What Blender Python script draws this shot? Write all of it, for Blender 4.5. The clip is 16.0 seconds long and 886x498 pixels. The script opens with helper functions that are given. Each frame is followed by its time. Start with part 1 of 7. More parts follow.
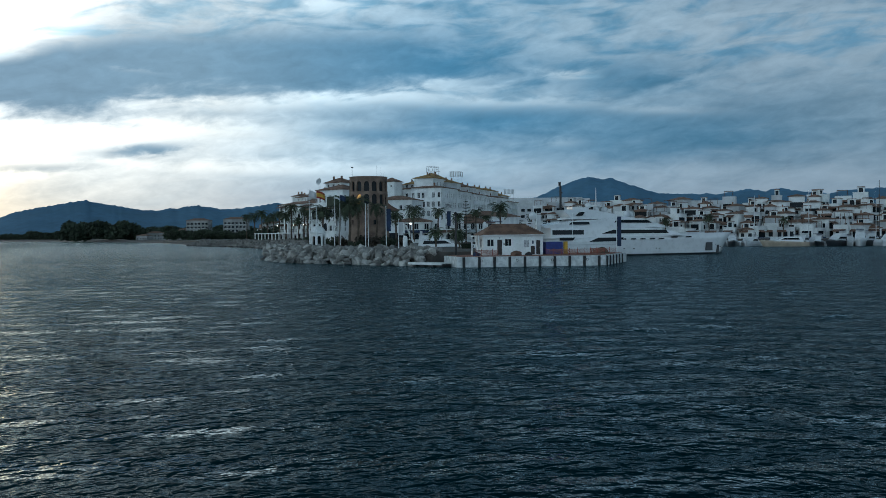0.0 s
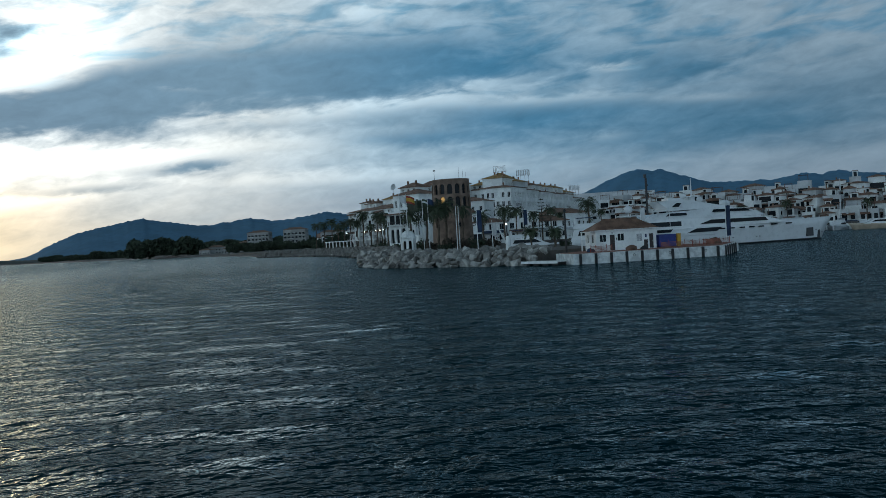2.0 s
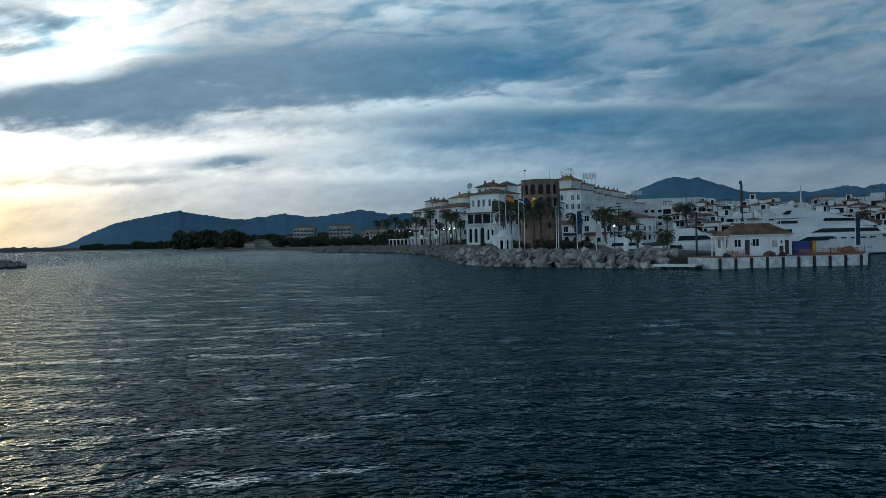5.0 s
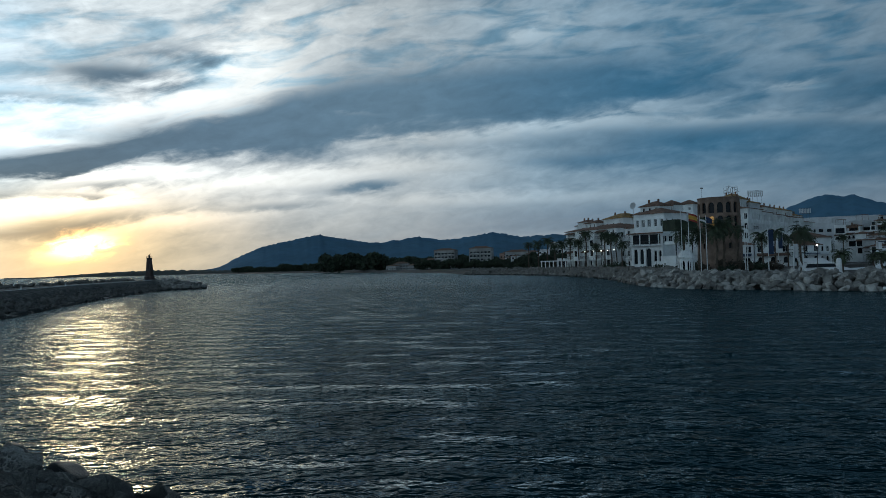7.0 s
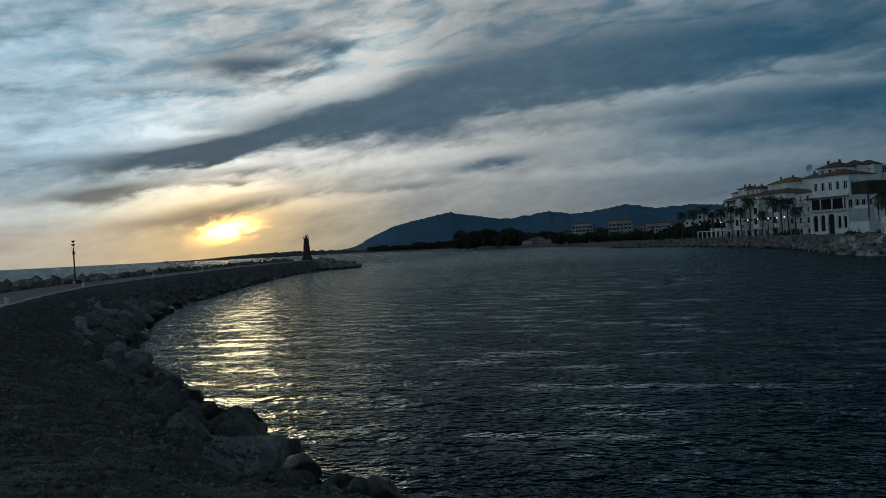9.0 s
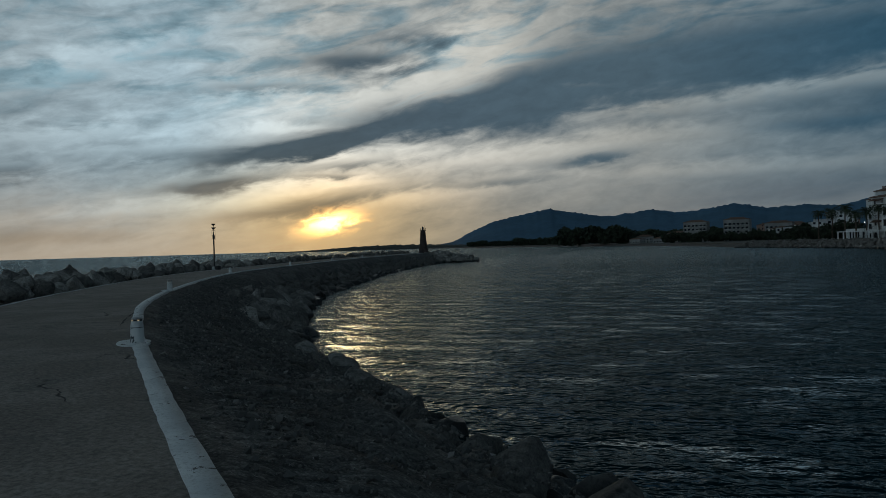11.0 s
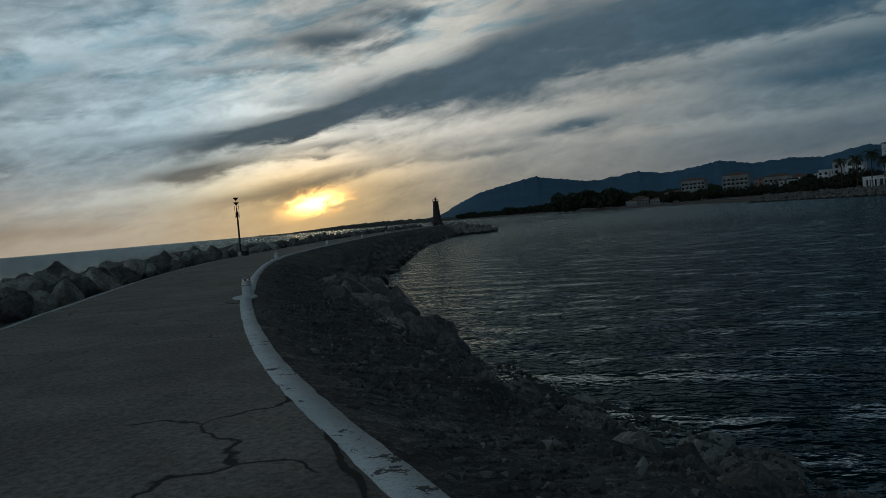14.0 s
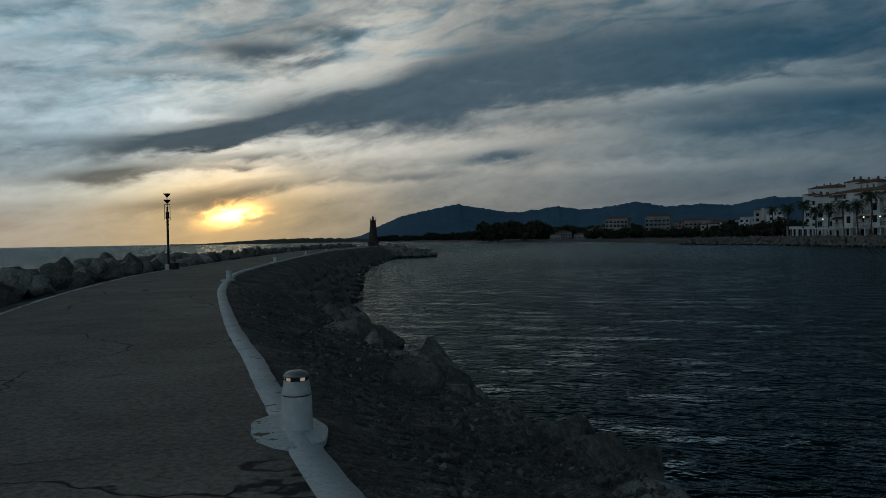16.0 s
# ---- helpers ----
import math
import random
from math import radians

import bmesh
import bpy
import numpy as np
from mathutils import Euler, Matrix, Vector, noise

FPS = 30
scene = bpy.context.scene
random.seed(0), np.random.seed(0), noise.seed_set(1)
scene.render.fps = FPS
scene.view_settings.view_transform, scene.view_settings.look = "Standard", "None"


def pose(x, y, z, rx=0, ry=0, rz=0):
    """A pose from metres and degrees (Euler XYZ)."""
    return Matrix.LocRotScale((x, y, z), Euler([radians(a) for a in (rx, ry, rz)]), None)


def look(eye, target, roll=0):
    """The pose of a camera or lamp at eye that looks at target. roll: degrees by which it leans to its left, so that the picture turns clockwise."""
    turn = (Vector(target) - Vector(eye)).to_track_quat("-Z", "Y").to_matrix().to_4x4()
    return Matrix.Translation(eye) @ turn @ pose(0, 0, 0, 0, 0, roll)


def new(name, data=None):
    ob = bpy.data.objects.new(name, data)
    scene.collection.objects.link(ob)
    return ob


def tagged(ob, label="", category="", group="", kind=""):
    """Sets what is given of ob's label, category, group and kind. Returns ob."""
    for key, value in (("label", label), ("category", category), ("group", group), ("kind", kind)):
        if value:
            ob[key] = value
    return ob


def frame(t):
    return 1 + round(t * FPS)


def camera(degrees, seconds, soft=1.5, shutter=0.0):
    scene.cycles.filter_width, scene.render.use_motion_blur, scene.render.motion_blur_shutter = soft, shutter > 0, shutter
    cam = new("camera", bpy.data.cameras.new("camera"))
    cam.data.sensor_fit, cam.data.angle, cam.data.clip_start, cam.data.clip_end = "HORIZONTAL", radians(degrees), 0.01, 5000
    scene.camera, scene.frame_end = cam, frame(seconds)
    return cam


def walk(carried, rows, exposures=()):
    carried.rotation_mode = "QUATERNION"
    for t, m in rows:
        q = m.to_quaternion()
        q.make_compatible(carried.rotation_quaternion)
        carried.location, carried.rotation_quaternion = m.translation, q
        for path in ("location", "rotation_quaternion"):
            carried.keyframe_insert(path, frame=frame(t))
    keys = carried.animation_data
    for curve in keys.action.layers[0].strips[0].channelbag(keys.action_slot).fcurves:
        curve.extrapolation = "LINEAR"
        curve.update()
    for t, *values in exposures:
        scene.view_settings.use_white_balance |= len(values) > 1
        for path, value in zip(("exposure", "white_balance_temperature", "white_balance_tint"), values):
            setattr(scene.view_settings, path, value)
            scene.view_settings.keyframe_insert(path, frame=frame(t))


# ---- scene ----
# World: metres, z = 0 at sea level, y points from the breakwater over the harbour mouth.
cam = camera(59.4, 16.0, soft=0.6)
PATH = [
    (0, -0.47, -0.14, 4.11, -8.54, -1.05, -0.53),
    (0.5, -2.63, 0.22, 4.14, -7.35, -1.04, -0.60),
    (1, -4.54, 0.59, 4.20, -4.49, -0.72, -2.94),
    (1.5, -6.60, 1.03, 4.24, -4.13, -0.56, -3.49),
    (2, -8.61, 1.33, 4.27, -4.96, -0.82, -3.35),
    (2.5, -10.78, 1.45, 4.26, -4.33, -0.50, -2.60),
    (3, -12.86, 1.53, 4.28, -2.95, -0.61, -1.88),
    (3.5, -14.97, 1.79, 4.29, -3.22, -0.90, -1.27),
    (6, -25.81, 3.99, 4.29, -1.20, 0.34, -1.96),
    (6.5, -27.83, 4.59, 4.27, 3.24, 1.06, -1.70),
    (7, -29.76, 5.40, 4.31, 6.81, 1.27, -1.52),
    (7.5, -31.56, 6.34, 4.29, 11.00, 1.35, -1.43),
    (8, -33.38, 7.50, 4.31, 14.63, 0.66, -2.33),
    (8.5, -35.28, 8.74, 4.38, 14.07, 0.21, -2.45),
    (9, -37.10, 9.88, 4.35, 16.40, -0.14, -2.91),
    (9.5, -39.04, 11.14, 4.31, 18.16, -0.43, -2.80),
    (10, -41.07, 12.50, 4.23, 20.76, -0.31, -2.75),
    (12.5, -51.34, 20.29, 4.02, 24.62, -0.19, -1.12),
    (13, -53.52, 22.15, 4.04, 23.20, -0.65, -1.10),
    (13.5, -55.41, 23.94, 3.98, 22.52, -1.11, -4.07),
    (14, -57.34, 25.86, 3.97, 22.76, -2.16, -4.93),
    (14.5, -59.31, 27.94, 4.00, 21.79, -2.02, -3.01),
    (15, -61.36, 30.25, 3.99, 20.35, -1.90, -1.57),
    (15.5, -63.39, 32.53, 4.01, 18.52, -1.28, -1.06),
    (16, -65.27, 34.76, 4.01, 16.67, -0.73, -1.06),
]


def eye_row(t, x, y, z, yaw, pitch, roll):
    a, p = radians(yaw), radians(pitch)
    way = Vector((-math.sin(a) * math.cos(p), math.cos(a) * math.cos(p), math.sin(p)))
    eye = Vector((x, y, z))
    return t, look(eye, eye + way, roll)


walk(cam, [eye_row(*r) for r in PATH],
     exposures=[(0.0, 0.86, 6150, 10), (1.0, 0.66, 6150, 10), (3.5, 0.55, 6150, 10), (6.0, 0.34, 6050, 10), (7.0, 0.04, 6000, 10), (9.0, -0.64, 6150, 10), (10.0, -0.78, 6350, 10), (12.5, -0.86, 6500, 10), (16.0, -0.92, 6500, 10)])

# ---- sky and sun ----
SUN_AZ = 31.8        # degrees to the left of +y
SUN_EL = 2.1
sun_way = Vector((-math.sin(radians(SUN_AZ)) * math.cos(radians(SUN_EL)),
                  math.cos(radians(SUN_AZ)) * math.cos(radians(SUN_EL)), math.sin(radians(SUN_EL))))


class Nodes:
    """Short hand for building a node tree."""

    def __init__(self, tree):
        self.tree = tree
        tree.nodes.clear()

    def add(self, kind):
        return self.tree.nodes.new(kind)

    def put(self, socket, v):
        if isinstance(v, bpy.types.NodeSocket):
            self.tree.links.new(v, socket)
        elif v is not None:
            socket.default_value = v

    def math(self, op, a, b=None, c=None, clamp=False):
        n = self.add("ShaderNodeMath")
        n.operation, n.use_clamp = op, clamp
        for s, v in zip(n.inputs, (a, b, c)):
            self.put(s, v)
        return n.outputs[0]

    def vec(self, op, a, b=None, out="Vector"):
        n = self.add("ShaderNodeVectorMath")
        n.operation = op
        self.put(n.inputs[0], a)
        self.put(n.inputs[3] if op == "SCALE" else n.inputs[1], b)
        return n.outputs[out]

    def noise(self, vector, scale, detail=4.0, rough=0.55, distort=0.0, out="Fac"):
        n = self.add("ShaderNodeTexNoise")
        self.put(n.inputs["Vector"], vector)
        n.inputs["Scale"].default_value = scale
        n.inputs["Detail"].default_value = detail
        n.inputs["Roughness"].default_value = rough
        n.inputs["Distortion"].default_value = distort
        return n.outputs[out]

    def ramp(self, fac, stops, smooth=False):
        n = self.add("ShaderNodeValToRGB")
        n.color_ramp.interpolation = "EASE" if smooth else "LINEAR"
        el = n.color_ramp.elements
        while len(el) < len(stops):
            el.new(0.5)
        for e, (p, c) in zip(el, stops):
            e.position = p
            e.color = (*c, 1) if isinstance(c, tuple) else (c, c, c, 1)
        self.put(n.inputs[0], fac)
        return n.outputs[0]

    def mix(self, fac, a, b, mode="MIX"):
        n = self.add("ShaderNodeMix")
        n.data_type, n.blend_type = "RGBA", mode
        self.put(n.inputs[0], fac)
        for s, v in ((n.inputs[6], a), (n.inputs[7], b)):
            self.put(s, (*v, 1) if isinstance(v, tuple) else v)
        return n.outputs[2]

    def remap(self, v, a, b, c=0.0, d=1.0):
        n = self.add("ShaderNodeMapRange")
        n.clamp, n.interpolation_type = True, "SMOOTHSTEP"
        for s, q in zip(n.inputs, (v, a, b, c, d)):
            self.put(s, q)
        return n.outputs[0]


# cloud banks: bearing left of +y and height in degrees, half widths, slant, amount
LONG_BANK = [(36.3, 6.9, 5.5, 0.67, -0.12, 0.55), (29.7, 8.2, 6.3, 1.09, -0.22, 0.60), (21.8, 9.8, 7.1, 1.51, -0.25, 0.55), (12.7, 11.4, 8.4, 2.10, -0.15, 0.50), (-0.3, 12.0, 10.9, 2.52, -0.05, 0.30),
    (29.2, 13.3, 4.0, 0.84, 0.00, 0.60), (36.4, 11.6, 3.8, 0.38, -0.05, 0.35), (25.3, 15.2, 3.4, 0.59, 0.00, 0.30), (-11.7, 8.4, 8.4, 0.92, 0.02, 0.35), (-23.2, 10.9, 3.8, 1.18, 0.00, 0.30),
    (-4.0, 13.0, 9.2, 1.26, -0.05, 0.25), (18.7, 9.3, 6.7, 0.92, -0.05, 0.25), (4.5, 11.9, 10.9, 2.31, -0.05, 0.25), (-24.9, 6.8, 13.4, 2.10, 0.00, 0.40), (-13.2, 11.7, 8.4, 1.09, 0.00, 0.25),
    (-5.4, 6.9, 6.3, 0.84, 0.00, 0.20)]
LOW_BARS = [(39.5, 4.8, 4.0, 0.46, -0.08, 0.65), (33.2, 3.2, 6.7, 0.46, -0.15, 0.55), (54.1, 5.3, 3.4, 0.59, -0.10, 0.45), (50.8, 1.3, 5.5, 0.50, 0.00, 0.35), (5.0, 5.9, 6.7, 0.55, -0.03, 0.30),
    (20.0, 4.5, 3.4, 0.29, -0.08, 0.40), (12.2, 6.1, 2.5, 0.34, -0.10, 0.35), (30.1, 6.0, 2.5, 0.25, -0.10, 0.30), (-3.3, 7.3, 5.0, 0.59, 0.00, 0.25), (-3.8, 3.1, 9.2, 0.92, 0.00, 0.30),
    (12.4, 5.9, 2.5, 0.29, -0.10, 0.35), (31.3, 5.3, 1.9, 0.13, 0.00, 0.30), (42.3, 7.0, 5.5, 0.42, -0.08, 0.20)]
BRIGHT_EDGES = [(35.5, 8.9, 2.5, 0.38, -0.10, -0.45), (32.0, 6.6, 3.8, 0.34, -0.08, -0.50), (31.6, 4.9, 3.4, 0.29, -0.05, -0.50), (36.3, 4.0, 4.6, 0.50, -0.15, -0.50), (16.1, 6.8, 7.6, 0.55, -0.08, -0.42),
    (21.3, 13.9, 3.4, 1.89, -0.30, -0.45), (27.7, 11.1, 6.3, 0.76, -0.15, -0.30), (6.3, 4.9, 8.4, 0.42, 0.00, -0.25), (37.5, 10.1, 7.1, 2.10, -0.20, -0.25), (47.8, 13.0, 7.6, 0.84, -0.35, -0.25),
    (50.0, 8.2, 5.0, 0.50, -0.10, -0.25), (46.3, 3.1, 3.4, 0.34, -0.10, -0.30), (23.9, 3.9, 6.3, 0.50, -0.10, -0.30), (4.0, 9.4, 7.6, 0.50, -0.05, -0.25)]
THIN_PLACES = [(12.2, 11.2, 2.5, 0.29, -0.05, -0.30), (-9.9, 10.9, 4.2, 0.34, -0.12, -0.25), (-1.9, 9.9, 10.9, 0.38, -0.05, -0.32), (-18.4, 11.6, 1.7, 0.38, -0.20, -0.28), (-0.6, 16.2, 2.5, 0.59, -0.10, -0.25),
    (5.3, 6.0, 9.2, 0.59, -0.04, -0.28), (20.7, 13.5, 3.8, 1.68, -0.20, -0.42), (18.1, 7.0, 7.1, 0.92, 0.00, -0.30), (6.4, 7.5, 5.0, 0.63, 0.05, -0.25), (-13.2, 9.6, 7.6, 0.34, 0.03, -0.32),
    (-24.2, 8.6, 3.4, 0.29, 0.05, -0.28), (-18.3, 11.4, 1.1, 0.29, 0.00, -0.30), (-17.2, 6.6, 1.7, 0.34, 0.00, -0.22), (-33.5, 13.1, 9.2, 1.89, 0.10, -0.25), (0.1, 4.9, 10.5, 0.50, 0.00, -0.20)]


def make_world():
    world = bpy.data.worlds.new("evening_sky")
    world.use_nodes = True
    scene.world = world
    k = Nodes(world.node_tree)
    d = k.vec("NORMALIZE", k.add("ShaderNodeTexCoord").outputs["Generated"])
    sep = k.add("ShaderNodeSeparateXYZ")
    k.put(sep.inputs[0], d)
    dx, dy, dz = sep.outputs
    # clear sky behind the clouds
    sky = k.add("ShaderNodeTexSky")
    sky.sky_type, sky.sun_disc = "NISHITA", False
    sky.sun_elevation, sky.sun_rotation = radians(SUN_EL), radians(-SUN_AZ)
    sky.air_density, sky.dust_density = 1.2, 2.0
    clear = k.vec("SCALE", sky.outputs[0], 0.006)
    az = k.math("MULTIPLY", k.math("ARCTAN2", k.math("MULTIPLY", dx, -1.0), dy), 57.2958)
    el = k.math("MULTIPLY", k.math("ARCSINE", dz), 57.2958)
    # cloud texture, drawn out sideways
    comb = k.add("ShaderNodeCombineXYZ")
    k.put(comb.inputs[0], k.math("MULTIPLY", az, 0.11))
    k.put(comb.inputs[1], k.math("ADD", k.math("MULTIPLY", el, 0.42), k.math("MULTIPLY", az, k.remap(az, -8.0, 34.0, 0.012, 0.058))))
    p = comb.outputs[0]
    comb = k.add("ShaderNodeCombineXYZ")
    k.put(comb.inputs[0], k.math("MULTIPLY", az, 0.19))
    k.put(comb.inputs[1], k.math("ADD", k.math("MULTIPLY", el, 0.42), k.math("MULTIPLY", az, 0.05)))
    puffs = comb.outputs[0]
    big = k.math("SUBTRACT", k.noise(p, 0.8, 3.0, 0.5, 0.4), 0.5)
    mid = k.math("SUBTRACT", k.noise(k.vec("ADD", p, (7.3, 1.9, 0.0)), 1.9, 5.0, 0.52, 0.5), 0.5)
    fine = k.math("SUBTRACT", k.noise(k.vec("ADD", puffs, (2.1, 9.4, 3.0)), 3.6, 6.0, 0.6, 0.5), 0.5)
    rise = k.remap(el, 0.0, 12.0, 0.25, 1.0)
    waz = k.math("ADD", az, k.math("ADD", k.math("MULTIPLY", mid, 6.0), k.math("MULTIPLY", fine, 1.2)))
    wel = k.math("ADD", el, k.math("MULTIPLY", rise, k.math("ADD", k.math("MULTIPLY", big, 0.9), k.math("ADD", k.math("MULTIPLY", mid, 1.5), k.math("MULTIPLY", fine, 0.5)))))
    calm = k.remap(az, -15.0, 22.0, 0.62, 1.0)
    cloud = k.math("ADD", k.math("MULTIPLY", calm, k.math("ADD", k.math("ADD", k.math("MULTIPLY", big, 0.5), k.math("MULTIPLY", mid, 0.55)), k.math("MULTIPLY", fine, 0.2))), 0.60)
    for a0, e0, wa, we, slant, amount in LONG_BANK + LOW_BARS + BRIGHT_EDGES + THIN_PLACES:
        u = k.math("MULTIPLY", k.math("SUBTRACT", waz, a0), 1 / wa)
        v = k.math("MULTIPLY", k.math("SUBTRACT", k.math("SUBTRACT", wel, e0), k.math("MULTIPLY", k.math("SUBTRACT", waz, a0), slant)), 1 / we)
        q = k.math("ADD", k.math("MULTIPLY", u, u), k.math("MULTIPLY", v, v))
        cloud = k.math("ADD", cloud, k.math("MULTIPLY", k.math("POWER", 2.718, k.math("MULTIPLY", q, -1.0)), amount))
    thick = k.remap(cloud, 0.06, 1.22)
    turn = k.math("ADD", k.math("MULTIPLY", az, 1 / 360), 0.5)

    def round_sky(stops):
        return k.ramp(turn, [(a / 360 + 0.5, c) for a, c in stops])

    rear = (0.29, 0.37, 0.42)
    dark = round_sky([(-180, (0.13, 0.20, 0.25)), (-56.0, (0.05, 0.10, 0.14)), (-29.9, (0.034, 0.100, 0.158)), (-9.1, (0.040, 0.132, 0.215)), (9.1, (0.125, 0.205, 0.265)), (23.3, (0.125, 0.195, 0.250)), (32.9, (0.115, 0.170, 0.210)), (45.5, (0.12, 0.19, 0.24)), (86.0, (0.12, 0.18, 0.22)), (180, (0.15, 0.20, 0.24))])
    light = round_sky([(-180, rear), (-56.0, (0.17, 0.23, 0.27)), (-29.9, (0.19, 0.25, 0.29)), (-13.6, (0.27, 0.36, 0.41)), (-0.3, (0.42, 0.52, 0.56)), (9.1, (0.62, 0.64, 0.60)), (19.0, (0.95, 0.95, 0.87)), (32.0, (1.18, 1.22, 1.15)), (41.9, (0.92, 1.20, 1.34)), (52.0, (0.76, 0.94, 1.02)), (86.0, (0.42, 0.52, 0.56)), (180, rear)])
    # blue of the clear sky shows through the thinnest places away from the sun's glow
    gap = k.math("MULTIPLY", k.remap(mid, -0.06, 0.2), k.remap(el, 7.5, 13.0, 0.0, 0.9))
    blue = round_sky([(-180, (0.16, 0.27, 0.36)), (-27.7, (0.07, 0.18, 0.27)), (-0.3, (0.13, 0.28, 0.38)), (19.0, (0.40, 0.62, 0.72)), (38.3, (0.66, 1.10, 1.30)), (86.0, (0.25, 0.42, 0.52)), (180, (0.16, 0.27, 0.36))])
    light = k.mix(gap, light, blue)
    # warm light low round the sun
    su = k.math("MULTIPLY", k.math("SUBTRACT", az, SUN_AZ), 1 / 10.0)
    sv = k.math("MULTIPLY", k.math("SUBTRACT", el, 2.0), 1 / 3.4)
    warm = k.math("POWER", 2.718, k.math("MULTIPLY", k.math("ADD", k.math("MULTIPLY", su, su), k.math("MULTIPLY", sv, sv)), -1.0))
    bu = k.math("MULTIPLY", k.math("SUBTRACT", az, SUN_AZ), 1 / 10.0)
    bv = k.math("MULTIPLY", k.math("SUBTRACT", el, 5.8), 1 / 3.4)
    rim = k.math("POWER", 2.718, k.math("MULTIPLY", k.math("ADD", k.math("MULTIPLY", bu, bu), k.math("MULTIPLY", bv, bv)), -1.0))
    light = k.vec("SCALE", light, k.math("ADD", 1.0, k.math("MULTIPLY", rim, 0.30)))
    light = k.mix(warm, light, k.mix(1.0, light, (1.85, 1.26, 0.64), "MULTIPLY"))
    dark = k.mix(warm, dark, k.mix(1.0, dark, (2.0, 1.5, 1.05), "MULTIPLY"))
    col = k.mix(thick, light, dark)
    col = k.vec("SCALE", col, k.math("ADD", 1.0, k.math("ADD", k.math("MULTIPLY", mid, -0.35), k.math("MULTIPLY", fine, -0.38))))
    col = k.mix(0.03, col, clear)
    # haze low over the horizon
    low = k.remap(k.math("ADD", el, k.math("MULTIPLY", mid, 3.0)), 7.0, -0.5, 0.0, 0.75)
    haze = round_sky([(-180, (0.20, 0.25, 0.28)), (-33.2, (0.150, 0.185, 0.215)), (-9.1, (0.225, 0.245, 0.258)), (4.4, (0.27, 0.275, 0.275)), (17.3, (0.30, 0.29, 0.25)), (25.9, (0.58, 0.46, 0.28)), (32.9, (1.10, 0.70, 0.28)), (42.8, (0.92, 0.68, 0.42)), (86.0, (0.24, 0.28, 0.28)), (180, (0.20, 0.25, 0.28))])
    col = k.mix(low, col, haze)
    # sky overhead, out of view, dimmed to darken the water, most over the harbour
    over_bay = k.ramp(dz, [(0.0, 1.0), (0.315, 1.0), (0.40, (0.06, 0.11, 0.145)), (1.0, (0.05, 0.085, 0.11))])
    over_sea = k.ramp(dz, [(0.0, 1.0), (0.315, 1.0), (0.41, (0.46, 0.50, 0.52)), (1.0, (0.22, 0.25, 0.27))])
    col = k.mix(1.0, col, k.mix(k.remap(az, -2.0, 26.0), over_bay, over_sea), "MULTIPLY")
    # unseen sky behind the walk, brightened to light the facades and the ground
    back = k.remap(dy, 0.2, -0.7, 1.0, 2.3)
    col = k.vec("SCALE", col, back)
    # the sun's bright patch behind thin cloud
    gu = k.math("MULTIPLY", k.math("SUBTRACT", k.math("ADD", az, k.math("MULTIPLY", fine, 3.0)), SUN_AZ), 1 / 1.6)
    gv = k.math("MULTIPLY", k.math("ADD", k.math("SUBTRACT", k.math("ADD", el, k.math("MULTIPLY", fine, 1.0)), SUN_EL - 0.1), k.math("MULTIPLY", gu, 0.30)), 1 / 0.62)
    glow = k.math("POWER", 2.718, k.math("MULTIPLY", k.math("ADD", k.math("MULTIPLY", gu, gu), k.math("MULTIPLY", gv, gv)), -1.0))
    col = k.mix(1.0, col, k.vec("SCALE", k.mix(glow, (1.0, 0.46, 0.08), (1.0, 0.68, 0.24)), k.math("MULTIPLY", glow, 8.0)), "ADD")
    bg = k.add("ShaderNodeBackground")
    k.put(bg.inputs[0], col)
    bg.inputs[1].default_value = 1.0
    k.put(k.add("ShaderNodeOutputWorld").inputs[0], bg.outputs[0])


make_world()
sun = new("sun", bpy.data.lights.new("sun", "SUN"))
sun.data.energy, sun.data.angle, sun.data.color = 0.05, radians(5), (1.0, 0.72, 0.42)
sun.matrix_world = look((0, 0, 60), Vector((0, 0, 60)) - sun_way)

# ---- materials ----


